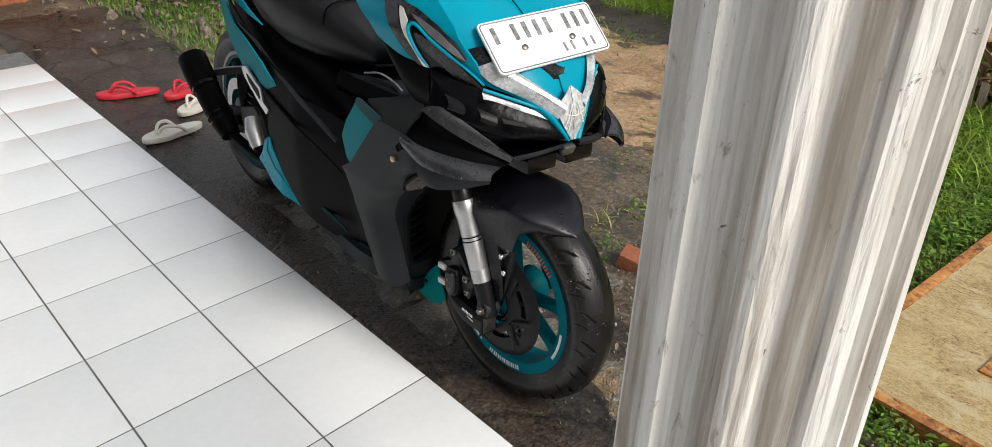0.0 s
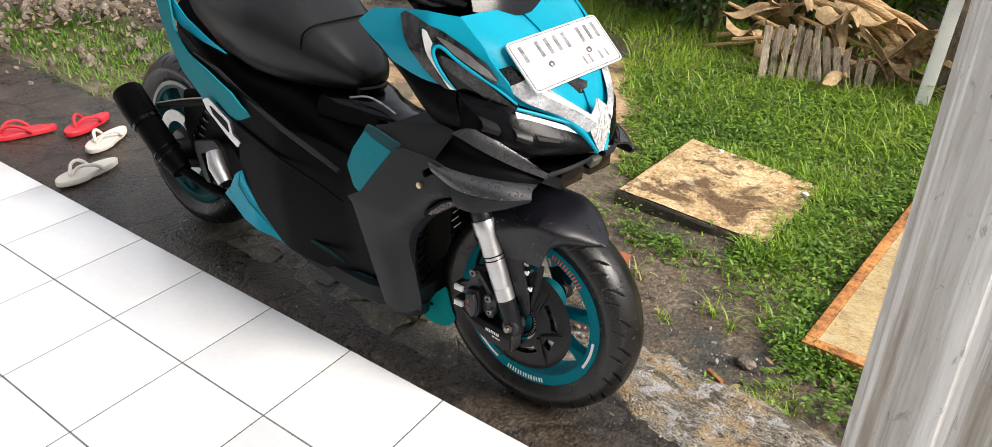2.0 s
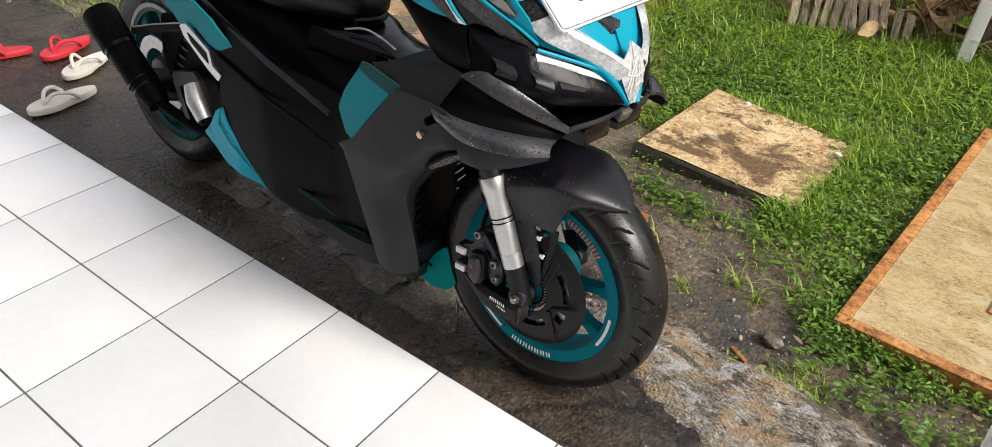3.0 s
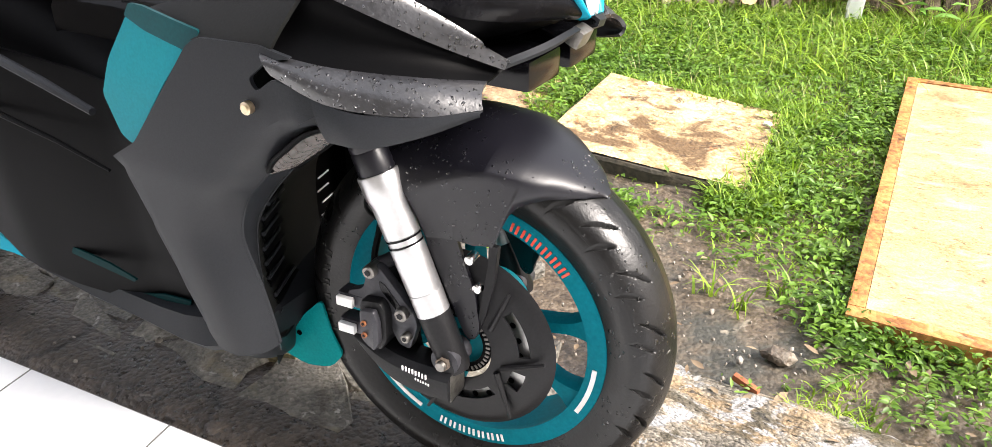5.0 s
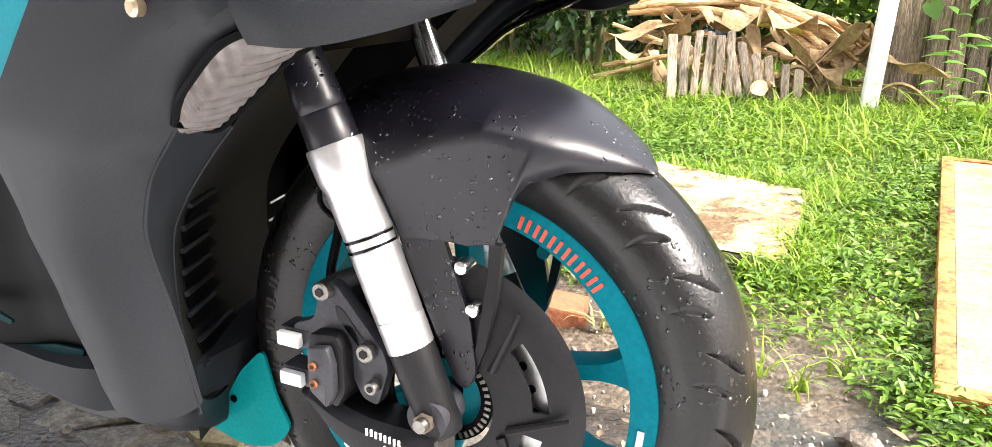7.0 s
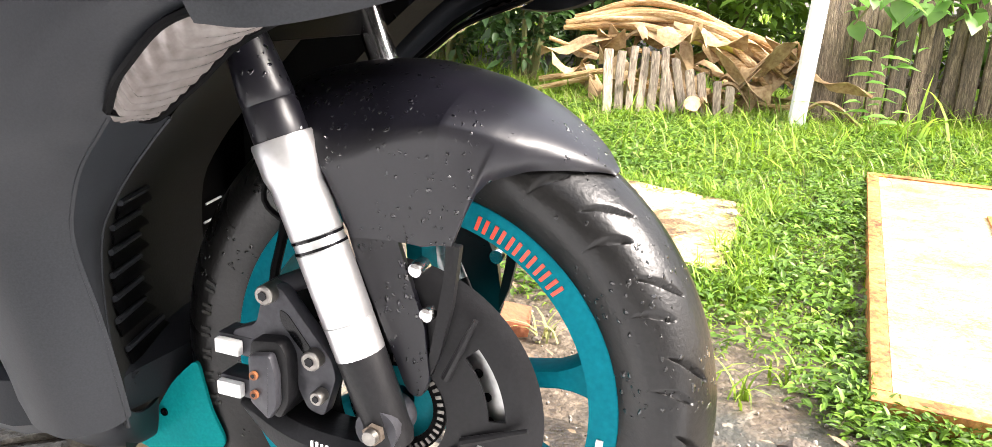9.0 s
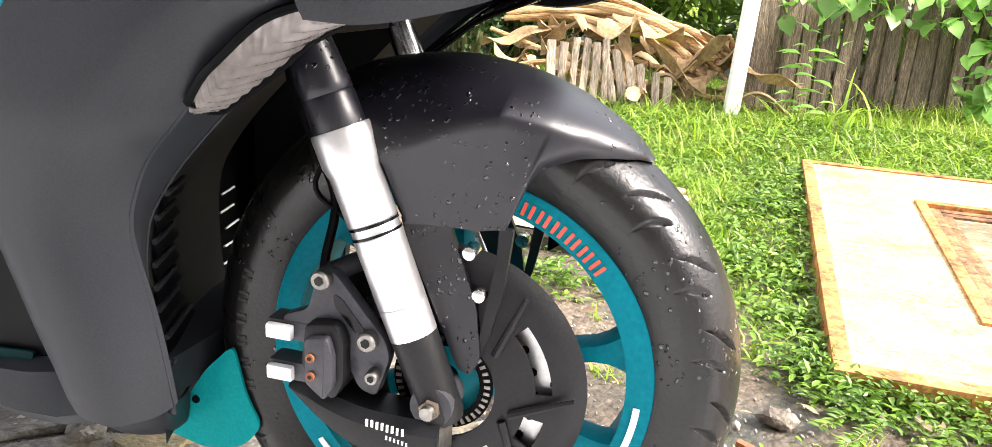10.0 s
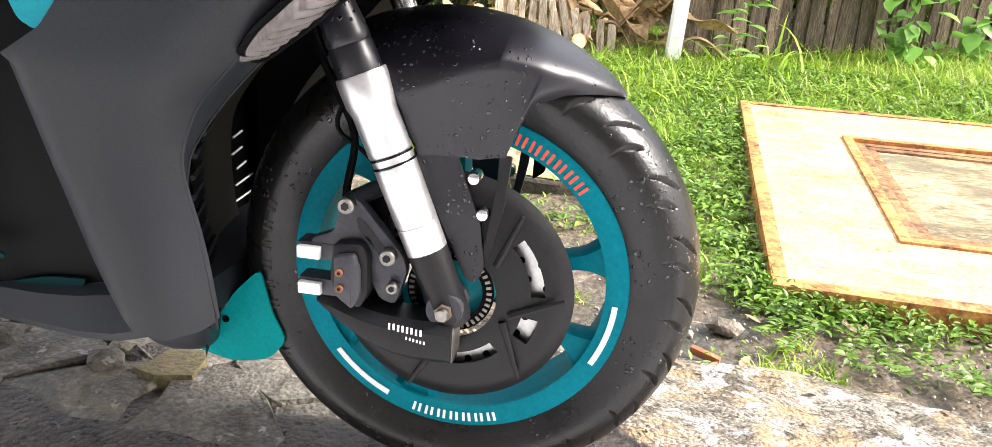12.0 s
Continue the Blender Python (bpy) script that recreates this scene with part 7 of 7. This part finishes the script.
seam = [(-0.635, -0.119, 0.735), (-0.633, -0.110, 0.770), (-0.625, -0.087, 0.786), (-0.618, -0.05, 0.790), (-0.615, 0, 0.791), (-0.618, 0.05, 0.790), (-0.625, 0.087, 0.786)]
part("seam", tube(spline(seam, 30), 0.0022, 6), M_BLACK, seat, "stitched seam across the seat")
part("seat_hinge", tube(spline([(-0.520, -0.05, 0.648), (-0.512, 0, 0.644), (-0.520, 0.03, 0.646)], 8), 0.010, 10), M_GLOSS, scooter)
# low tunnel between seat and leg shield, with a glossy lid
bm = bmesh.new()
rings = []
for x, top, w in ((-0.60, 0.640, 0.110), (-0.52, 0.634, 0.085), (-0.46, 0.622, 0.058), (-0.40, 0.612, 0.052), (-0.34, 0.620, 0.055), (-0.27, 0.632, 0.07)):
    rings.append([(x, -w, 0.50), (x, -w, top - 0.030), (x, -w + 0.012, top - 0.010), (x, -w + 0.035, top), (x, w - 0.035, top), (x, w - 0.012, top - 0.010), (x, w, top - 0.030), (x, w, 0.50)])
loft(bm, rings)
tunnel = part("tunnel_cover", fix(bm), M_GLOSS, scooter, "glossy black tunnel cover below the seat")
part("lid", sheet([(-0.445, 0.555), (-0.335, 0.560), (-0.330, 0.600), (-0.440, 0.604)], lambda x, z: 0.062, 0.004, 0.012, -1, 0.006), M_GLOSS, tunnel)
# thin silver bar drawn in as the highlight along the wet tunnel edge
part("edge", tube(spline([(-0.515, -0.080, 0.640), (-0.475, -0.060, 0.646), (-0.44, -0.045, 0.632), (-0.40, -0.045, 0.620)], 10), 0.0025, 8), M_CHROMEWET, tunnel, "silver line painted as the edge's wet gleam")

# ---- front fairing, lamps and number plate ----
for side in (-1, 1):
    s = side
    up = [(-0.330, 0.871), (-0.296, 0.899), (-0.223, 0.911), (-0.150, 0.918), (-0.088, 0.914), (-0.034, 0.868), (0.012, 0.806), (0.026, 0.770), (-0.030, 0.782), (-0.074, 0.788), (-0.111, 0.789), (-0.175, 0.801), (-0.225, 0.815), (-0.258, 0.839)]

    def up_depth(x, z):
        return 0.205 - 0.42 * max(0, x + 0.14) - 0.30 * max(0, z - 0.85) - 0.06 * max(0, -0.22 - x) + 0.01 * math.sin((z - 0.78) * 20)

    fairing = part("upper_fairing", sheet(up, up_depth, 0.005, 0.014, s), M_TEAL, scooter, "turquoise upper fairing beaded with rain")
    def on_fairing(name, outline, lift, material, label, corner=0.003):
        part(name, sheet(outline, lambda x, z: up_depth(x, z) + lift, 0.003, 0.008, s, corner), material, fairing, label)

    on_fairing("lamp_recess", [(-0.116, 0.860), (-0.100, 0.857), (-0.074, 0.840), (-0.034, 0.817), (0.002, 0.788), (0.027, 0.770), (0.028, 0.756), (0.003, 0.747), (-0.045, 0.773), (-0.080, 0.780), (-0.098, 0.803), (-0.111, 0.828)], 0.003, M_GLOSS, "glossy black recess inside the trim")
    on_fairing("carbon_trim", [(-0.212, 0.905), (-0.201, 0.911), (-0.171, 0.906), (-0.111, 0.890), (-0.060, 0.866), (-0.024, 0.842), (-0.004, 0.814), (-0.008, 0.806), (-0.033, 0.819), (-0.073, 0.843), (-0.101, 0.862), (-0.121, 0.868), (-0.146, 0.887), (-0.157, 0.889), (-0.138, 0.863), (-0.125, 0.838), (-0.110, 0.809), (-0.094, 0.782), (-0.105, 0.786), (-0.123, 0.802), (-0.146, 0.830), (-0.171, 0.851), (-0.189, 0.868)], 0.0045, M_CARBON, "carbon patterned boomerang trim")
    on_fairing("grey_blade", [(-0.117, 0.880), (-0.098, 0.875), (-0.053, 0.855), (-0.020, 0.831), (-0.004, 0.811), (-0.031, 0.823), (-0.066, 0.845), (-0.093, 0.863)], 0.0075, M_BLADE, "grey sparkling trim blade")
    on_fairing("silver_trim", [(-0.146, 0.890), (-0.136, 0.887), (-0.120, 0.867), (-0.122, 0.860), (-0.110, 0.829), (-0.081, 0.784), (-0.092, 0.785), (-0.105, 0.810), (-0.121, 0.837), (-0.134, 0.864)], 0.0075, M_WHITESILVER, "bright silver trim stroke", 0.002)
    on_fairing("carbon_brow", [(-0.103, 0.849), (-0.086, 0.844), (-0.048, 0.825), (-0.012, 0.796), (0.021, 0.768), (0.028, 0.759), (0.012, 0.754), (-0.021, 0.768), (-0.052, 0.793), (-0.083, 0.815), (-0.098, 0.830)], 0.0070, M_CARBON, "wet carbon patterned brow")
    hook = [(0.027, 0.771), (0.0, 0.793), (-0.037, 0.818), (-0.071, 0.841), (-0.098, 0.860), (-0.111, 0.863), (-0.116, 0.852), (-0.109, 0.829), (-0.095, 0.802), (-0.081, 0.784)]
    part("turquoise_hook", tube(spline([(x, s * (up_depth(x, z) + 0.0065), z) for x, z in hook], 36), [0.0025] * 8 + [0.0034] * 24 + [0.0028, 0.0024, 0.002, 0.0015, 0.001], 8), M_TEAL, fairing, "turquoise trim line")
    # lower black cheek beneath the fairing
    part("cheek", patch([(-0.334, s * 0.186, 0.866), (-0.250, s * 0.192, 0.842), (-0.170, s * 0.194, 0.800), (-0.080, s * 0.186, 0.782)], [(-0.275, s * 0.180, 0.815), (-0.214, s * 0.188, 0.776), (-0.130, s * 0.196, 0.716), (-0.044, s * 0.206, 0.722)], 22, 8, (0, s * 0.010, 0), 0.004), M_BLACK, scooter, "matte black cheek panel")
    # head lamp glass and the silver brow above it
    T1 = [(-0.078, s * 0.187, 0.783), (-0.020, s * 0.166, 0.772), (0.020, s * 0.139, 0.762), (0.066, s * 0.080, 0.738), (0.095, s * 0.034, 0.716), (0.106, s * 0.010, 0.690)]
    T2 = [(-0.076, s * 0.190, 0.774), (-0.060, s * 0.203, 0.747), (-0.042, s * 0.210, 0.722), (0.000, s * 0.196, 0.706), (0.036, s * 0.166, 0.692), (0.076, s * 0.112, 0.678), (0.104, s * 0.050, 0.670), (0.112, s * 0.012, 0.664)]
    part("head_lamp", patch(T1, T2, 26, 8, (0.012, s * 0.006, -0.002), 0.004), M_LAMP, scooter, "glossy smoked head lamp")
    brow = [(p[0] + 0.004, p[1] * 1.02, p[2] - 0.016 - 0.006 * math.sin(k * 0.9)) for k, p in enumerate(T1)]
    part("lamp_brow", patch([(p[0] + 0.006, p[1] * 1.03, p[2] - 0.003) for p in T1[2:5]], [(p[0] + 0.007, p[1] * 1.03, p[2] - 0.004) for p in brow[2:5]], 22, 3, (0.003, 0, 0), 0.003), M_CHROMEWET, scooter, "silver daytime lamp brow wet with rain")
    for p0, p1, q0, q1 in (((0.028, 0.160, 0.737), (0.052, 0.132, 0.724), (0.044, 0.160, 0.712), (0.060, 0.138, 0.700)), ((0.054, 0.128, 0.724), (0.080, 0.086, 0.712), (0.066, 0.124, 0.702), (0.086, 0.090, 0.694)), ((-0.020, 0.194, 0.752), (0.008, 0.176, 0.742), (-0.006, 0.200, 0.728), (0.020, 0.180, 0.720))):
        part("lamp_facet", patch([(x, s * y, z) for x, y, z in (p0, p1)], [(x, s * y, z) for x, y, z in (q0, q1)], 6, 3, (0.009, 0, 0), 0.002), M_FACET, scooter, "dull reflector facet of the lamp")
    part("trim_line", tube(spline([(p[0] + 0.010, p[1] * 1.04, p[2] + 0.003) for p in T1[2:]], 24), [0.0032] * 25, 8), M_TEAL, scooter, "turquoise trim line over the lamp")
    # front cowl between the lamps
    cl = [(-0.100, 0, 0.905), (-0.035, 0, 0.868), (0.040, 0, 0.815), (0.086, 0, 0.752), (0.108, 0, 0.690), (0.114, 0, 0.662)]
    ed = [(-0.100, s * 0.170, 0.911), (-0.052, s * 0.163, 0.868), (-0.008, s * 0.150, 0.806), (0.018, s * 0.137, 0.772), (0.075, s * 0.075, 0.738), (0.112, s * 0.012, 0.664)]
    part("front_cowl", patch(cl, ed, 30, 10, (0.016, s * 0.006, 0.006), 0.004), M_TEAL, scooter, "turquoise front cowl")
    e1 = [(0.004, s * 0.145, 0.800), (0.036, s * 0.127, 0.775), (0.082, s * 0.073, 0.746), (0.112, s * 0.030, 0.712)]
    e2 = [(0.022, s * 0.112, 0.812), (0.058, s * 0.086, 0.792), (0.096, s * 0.052, 0.764), (0.116, s * 0.020, 0.740)]
    part("silver_sticker", patch(e1, e2, 16, 4, (0.014, 0, 0.006), 0.002), M_CHROMEWET, scooter, "silver line-patterned sticker")
    part("carbon_patch", patch([(-0.022, s * 0.148, 0.826), (0.006, s * 0.144, 0.800)], [(-0.002, s * 0.122, 0.832), (0.024, s * 0.112, 0.810)], 8, 4, (0.012, 0, 0.006), 0.002), M_CARBON, scooter)
    part("nose_sticker", patch([(0.106, 0, 0.770), (0.122, 0, 0.720), (0.124, 0, 0.672)], [(0.114, s * 0.034, 0.742), (0.120, s * 0.030, 0.712), (0.124, s * 0.004, 0.668)], 12, 4, (0.004, 0, 0), 0.002), M_CHROMEWET, scooter, "silver star-patterned nose sticker")
    for p, q in (((0.124, s * 0.002, 0.752), (0.127, s * 0.022, 0.700)), ((0.126, s * 0.004, 0.735), (0.127, s * 0.014, 0.690)), ((0.1245, s * 0.024, 0.722), (0.127, 0, 0.716))):
        part("sticker_line", rod(p, q, 0.0012, 5), M_WHITE, scooter)
    # grey chin lip and bumper corner
    part("chin_lip", patch([(0.080, s * 0.116, 0.642), (0.104, s * 0.07, 0.652), (0.116, s * 0.02, 0.660)], [(0.080, s * 0.112, 0.632), (0.100, s * 0.066, 0.640), (0.112, s * 0.02, 0.652)], 12, 3, (0.008, 0, 0), 0.004), M_GREY, scooter, "grey chin lip")

part("intake", box(bmesh.new(), 0.0, 0.098, -0.085, -0.012, 0.604, 0.636, 0.006), M_GLOSS, scooter, "black air intake box under the nose")
part("intake", box(bmesh.new(), 0.0, 0.098, 0.012, 0.085, 0.604, 0.636, 0.006), M_GLOSS, scooter, "black air intake box under the nose")
part("badge_bracket", moved(box(bmesh.new(), -0.008, 0.008, -0.014, 0.014, -0.010, 0.010, 0.004), pose(0.112, 0.0, 0.645, 0, 25, 0)), M_STEEL, scooter, "small silver bracket below the nose")
bm = bmesh.new()
loft(bm, [[(-0.02 + 0.06 * f, w * u, 0.845 - 0.065 * f + 0.004) for u in (-1, -0.3, 0.3, 1)] + [(-0.02 + 0.06 * f, w * u, 0.845 - 0.065 * f - 0.01) for u in (1, 0.3, -0.3, -1)] for f, w in ((0, 0.05), (0.6, 0.045), (1, 0.012))])
part("cowl_vent", moved(fix(bm), Matrix.Translation((0.034, 0, 0.0))), M_CARBON, scooter, "black vent on the front cowl")

# inner nose body so that no gap shows through
bm = bmesh.new()
rings = []
for x, bot, top, w in ((0.085, 0.655, 0.70, 0.02), (0.06, 0.645, 0.76, 0.07), (0.02, 0.635, 0.80, 0.115), (-0.03, 0.625, 0.84, 0.14), (-0.10, 0.61, 0.885, 0.160), (-0.15, 0.60, 0.89, 0.158), (-0.19, 0.70, 0.89, 0.150), (-0.24, 0.77, 0.885, 0.140), (-0.28, 0.82, 0.88, 0.12)):
    r = []
    for k in range(20):
        a = 2 * math.pi * k / 20
        c, q = math.cos(a), math.sin(a)
        r.append((x, w * math.copysign(abs(c) ** 0.6, c), (top + bot) / 2 + (top - bot) / 2 * math.copysign(abs(q) ** 0.7, q)))
    rings.append(r)
loft(bm, rings)
part("nose_core", fix(bm), M_BLACK, scooter)

# number plate
PL = Matrix.Translation((0.026, 0.004, 0.840)) @ Euler((radians(4.0), radians(-46), radians(-4))).to_matrix().to_4x4()
bm = bmesh.new()
box(bm, -0.0022, 0.0022, -0.135, 0.135, -0.054, 0.054)
es = [e for e in bm.edges if abs(e.verts[0].co.x - e.verts[1].co.x) > 0.003]
bmesh.ops.bevel(bm, geom=es, offset=0.010, segments=4, affect="EDGES", profile=0.5)
number_plate = part("number_plate", moved(bm, PL), M_PLATE, scooter, "white number plate with worn black figures")
rim_pts = [(0.0026, y, z) for y, z in round_outline([(-0.131, -0.050), (0.131, -0.050), (0.131, 0.050), (-0.131, 0.050)], 0.009)]
part("border", moved(tube(rim_pts + rim_pts[:1], 0.0012, 6), PL), M_INK, number_plate, "thin black border")
for y in (-0.108, -0.062, -0.036, -0.010, 0.016, 0.062, 0.086, 0.110):
    bm = bmesh.new()
    box(bm, 0.0022, 0.0030, y - 0.0048, y + 0.0048, 0.006, 0.040, 0.0002)
    part("figure_bar", moved(bm, PL), M_INK, number_plate, "worn black figure bar")
for y in (0.032, 0.050, 0.082, 0.102):
    bm = bmesh.new()
    box(bm, 0.0022, 0.0030, y - 0.0026, y + 0.0026, -0.038, -0.019, 0.0002)
    part("figure_bar", moved(bm, PL), M_INK, number_plate, "small black figure bar")
for y in (-0.058, 0.058):
    part("bolt", moved(tube([(0.002, y, -0.012), (0.006, y, -0.012), (0.0075, y, -0.012)], [0.006, 0.006, 0.003], 12), PL), M_STEEL, number_plate, "steel plate bolt")

# windscreen, instrument hood and handlebar
part("windscreen", patch([(-0.105, -0.118, 0.912), (-0.080, -0.06, 0.900), (-0.074, 0, 0.897), (-0.080, 0.06, 0.900), (-0.105, 0.118, 0.912)], [(-0.190, -0.095, 1.00), (-0.170, -0.05, 1.02), (-0.165, 0, 1.03), (-0.170, 0.05, 1.02), (-0.190, 0.095, 1.00)], 24, 8, (0.012, 0, 0.004), 0.003), M_SMOKE, scooter, "short smoked windscreen")
bm = bmesh.new()
rings = []
for x, bot, top, w in ((-0.13, 0.90, 0.93, 0.11), (-0.19, 0.88, 0.975, 0.14), (-0.26, 0.87, 0.99, 0.14), (-0.31, 0.88, 0.96, 0.10)):
    rings.append([(x, w * math.copysign(abs(math.cos(a)) ** 0.7, math.cos(a)), (top + bot) / 2 + (top - bot) / 2 * math.sin(a)) for a in (2 * math.pi * k / 18 for k in range(18))])
loft(bm, rings)
part("instrument_hood", fix(bm), M_GLOSS, scooter, "black instrument hood")
hb = sp("handlebar", tube(spline([(-0.33, -0.33, 1.00), (-0.29, -0.22, 1.00), (-0.25, -0.1, 0.985), (-0.25, 0.1, 0.985), (-0.29, 0.22, 1.00), (-0.33, 0.33, 1.00)], 24), 0.0115, 12), M_BLACK, scooter, "black handlebar")
for y in (-1, 1):
    sp("grip", tube([(-0.305, y * 0.245, 1.0), (-0.335, y * 0.335, 1.0)], [0.0165, 0.0165], 14), M_RUBBER, hb)
    sp("brake_lever", tube(spline([(-0.27, y * 0.20, 0.985), (-0.245, y * 0.26, 0.975), (-0.275, y * 0.345, 0.985)], 10), [0.006] * 10 + [0.009], 10), M_ANOD, hb)
sp("lever_knob", tube([(-0.275, -0.345, 0.985), (-0.282, -0.36, 0.985)], [0.0085, 0.0085], 12), M_REDSANDAL, hb, "red lever end")

# rear wheel, swing arm, exhaust
RC = (-1.335, 0, 0.290)
# rear rim, spokes and caliper use the turquoise darkened for shade
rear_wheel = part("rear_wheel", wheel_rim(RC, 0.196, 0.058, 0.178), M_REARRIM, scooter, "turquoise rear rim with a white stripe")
v, f = tyre_mesh(RC, 0.280, 0.072, 0.196, 16, 640, 34)
bm = bmesh.new()
me = bpy.data.meshes.new("t")
me.from_pydata(v, [], f)
bm.from_mesh(me)
bpy.data.meshes.remove(me)
part("tyre", bm, M_RUBBER, rear_wheel, "wide black rear tyre", sharp=0.7)
for k in range(3):
    for a in (13, -27):
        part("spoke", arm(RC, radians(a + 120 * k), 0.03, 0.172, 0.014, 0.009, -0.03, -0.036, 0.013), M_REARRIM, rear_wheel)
part("hub", lathe([(0.012, -0.085), (0.045, -0.08), (0.052, -0.06), (0.045, 0.06), (0.012, 0.08)], 36, RC), M_ANOD, rear_wheel)
part("rim_stripe", arc_piece(RC, 0.183, 0.195, 55, 185, -0.0595, 0.0012, 30), M_STEEL, rear_wheel, "pale rim stripe")
part("brake_disc", lathe([(0.075, -0.079), (0.11, -0.079), (0.11, -0.075), (0.075, -0.075)], 60, RC), M_DISC, rear_wheel)
part("swing_arm", tube(spline([(-1.335, -0.115, 0.290), (-1.22, -0.125, 0.31), (-1.08, -0.12, 0.345), (-0.90, -0.10, 0.36)], 12), [0.030, 0.032, 0.036, 0.038] + [0.042] * 9, 12), M_BLACK, scooter, "black swing arm")
part("swing_arm", tube(spline([(-1.335, 0.115, 0.290), (-1.15, 0.13, 0.31), (-0.90, 0.11, 0.34)], 12), 0.055, 12), M_ANOD, scooter, "drive case side")
# stubby silencer: a wide cap section, then the can, then ribs down to the header pipe
axis = [Vector(p) for p in ((-1.345, -0.212, 0.492), (-1.300, -0.212, 0.452), (-1.262, -0.210, 0.420), (-1.190, -0.206, 0.362), (-1.120, -0.200, 0.305))]
muf = part("exhaust", tube([axis[2], axis[2].lerp(axis[3], 0.1), axis[3], axis[3].lerp(axis[4], 0.6), axis[4]], [0.036, 0.0385, 0.0385, 0.035, 0.028], 28), M_BLACK, scooter, "stubby black exhaust silencer")
part("end_cap", tube([axis[2], axis[1].lerp(axis[2], 0.9), axis[1], axis[0].lerp(axis[1], 0.12), axis[0]], [0.038, 0.0435, 0.044, 0.0435, 0.040], 32), M_BLACK, muf, "satin black end section of the silencer")
part("clamp_band", tube([axis[2].lerp(axis[3], -0.02), axis[2].lerp(axis[3], 0.10)], [0.0410, 0.0410], 32), M_GLOSS, muf)
part("tail_pipe", tube([axis[0].lerp(axis[1], 0.1), axis[0] + (axis[0] - axis[1]) * 0.06], [0.026, 0.026], 20), M_GLOSS, muf)
for k in range(4):
    p = axis[3].lerp(axis[4], 0.15 + 0.22 * k)
    part("rib", tube([p, p + (axis[4] - axis[3]).normalized() * 0.005], [0.0400 - 0.0036 * k] * 2, 28), M_GLOSS, muf)
part("header_pipe", tube(spline([(-1.125, -0.195, 0.308), (-1.04, -0.15, 0.255), (-0.90, -0.10, 0.235), (-0.72, -0.05, 0.25)], 14), 0.014, 12), M_BLACK, scooter, "dark header pipe")
part("silencer_bracket", tube([(-1.21, -0.190, 0.474), (-1.10, -0.185, 0.508), (-0.96, -0.185, 0.545)], [0.010, 0.012, 0.010], 8), M_BLACK, scooter, "silencer hanger")
part("bracket_edge", tube([(-1.21, -0.196, 0.484), (-1.10, -0.191, 0.519), (-0.97, -0.191, 0.556)], 0.0022, 6), M_STEEL, scooter)
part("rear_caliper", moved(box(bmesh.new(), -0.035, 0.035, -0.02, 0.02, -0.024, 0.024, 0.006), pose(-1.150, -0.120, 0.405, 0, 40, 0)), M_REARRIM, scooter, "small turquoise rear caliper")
part("shock_absorber", tube([(-1.12, -0.13, 0.36), (-0.96, -0.12, 0.60)], 0.024, 12), M_BLACK, scooter)
for k in range(7):
    p = Vector((-1.12, -0.13, 0.36)).lerp(Vector((-0.96, -0.12, 0.60)), 0.15 + 0.1 * k)
    part("spring_coil", tube([p, p + Vector((0.004, 0, 0.006))], 0.031, 14), M_GLOSS, scooter)
# dark hugger filling the space between the silencer and the body
part("hugger", sheet([(-1.14, 0.53), (-0.92, 0.585), (-0.80, 0.50), (-0.78, 0.43), (-0.86, 0.34), (-0.98, 0.28), (-1.12, 0.30), (-1.16, 0.42)], lambda x, z: 0.150, 0.006, 0.02, -1, 0.02), M_BLACK, scooter, "black plastic inner cover before the rear wheel")
part("side_stand", tube(spline([(-0.62, 0.14, 0.20), (-0.64, 0.20, 0.09), (-0.66, 0.235, 0.012)], 8), [0.012] * 8 + [0.022], 10), M_BLACK, scooter, "lowered side stand")

# ---- single glazed tiles of the porch floor ----
tile_bm = bmesh.new()
box(tile_bm, GAP / 2, TILE - GAP / 2, GAP / 2 - TILE_Y, -GAP / 2, -0.008, 0.0, 0.0006)
# the joints across the porch run slightly askew
for v in tile_bm.verts:
    v.co.x -= 0.092 * v.co.y
tile = part("tile", tile_bm, M_TILE, floor)
first = True
for r in range(9):
    for c in range(-9, 10):
        x, y = -0.771 + TILE * c, EDGE - TILE_Y * r + GAP / 2
        if x < X0 or x + TILE > X1 + 0.01:
            continue
        ob = tile if first else new("tile", tile.data)
        first = False
        ob.parent = floor
        ob.location = (x + 0.092 * TILE_Y * r, y, TOP)
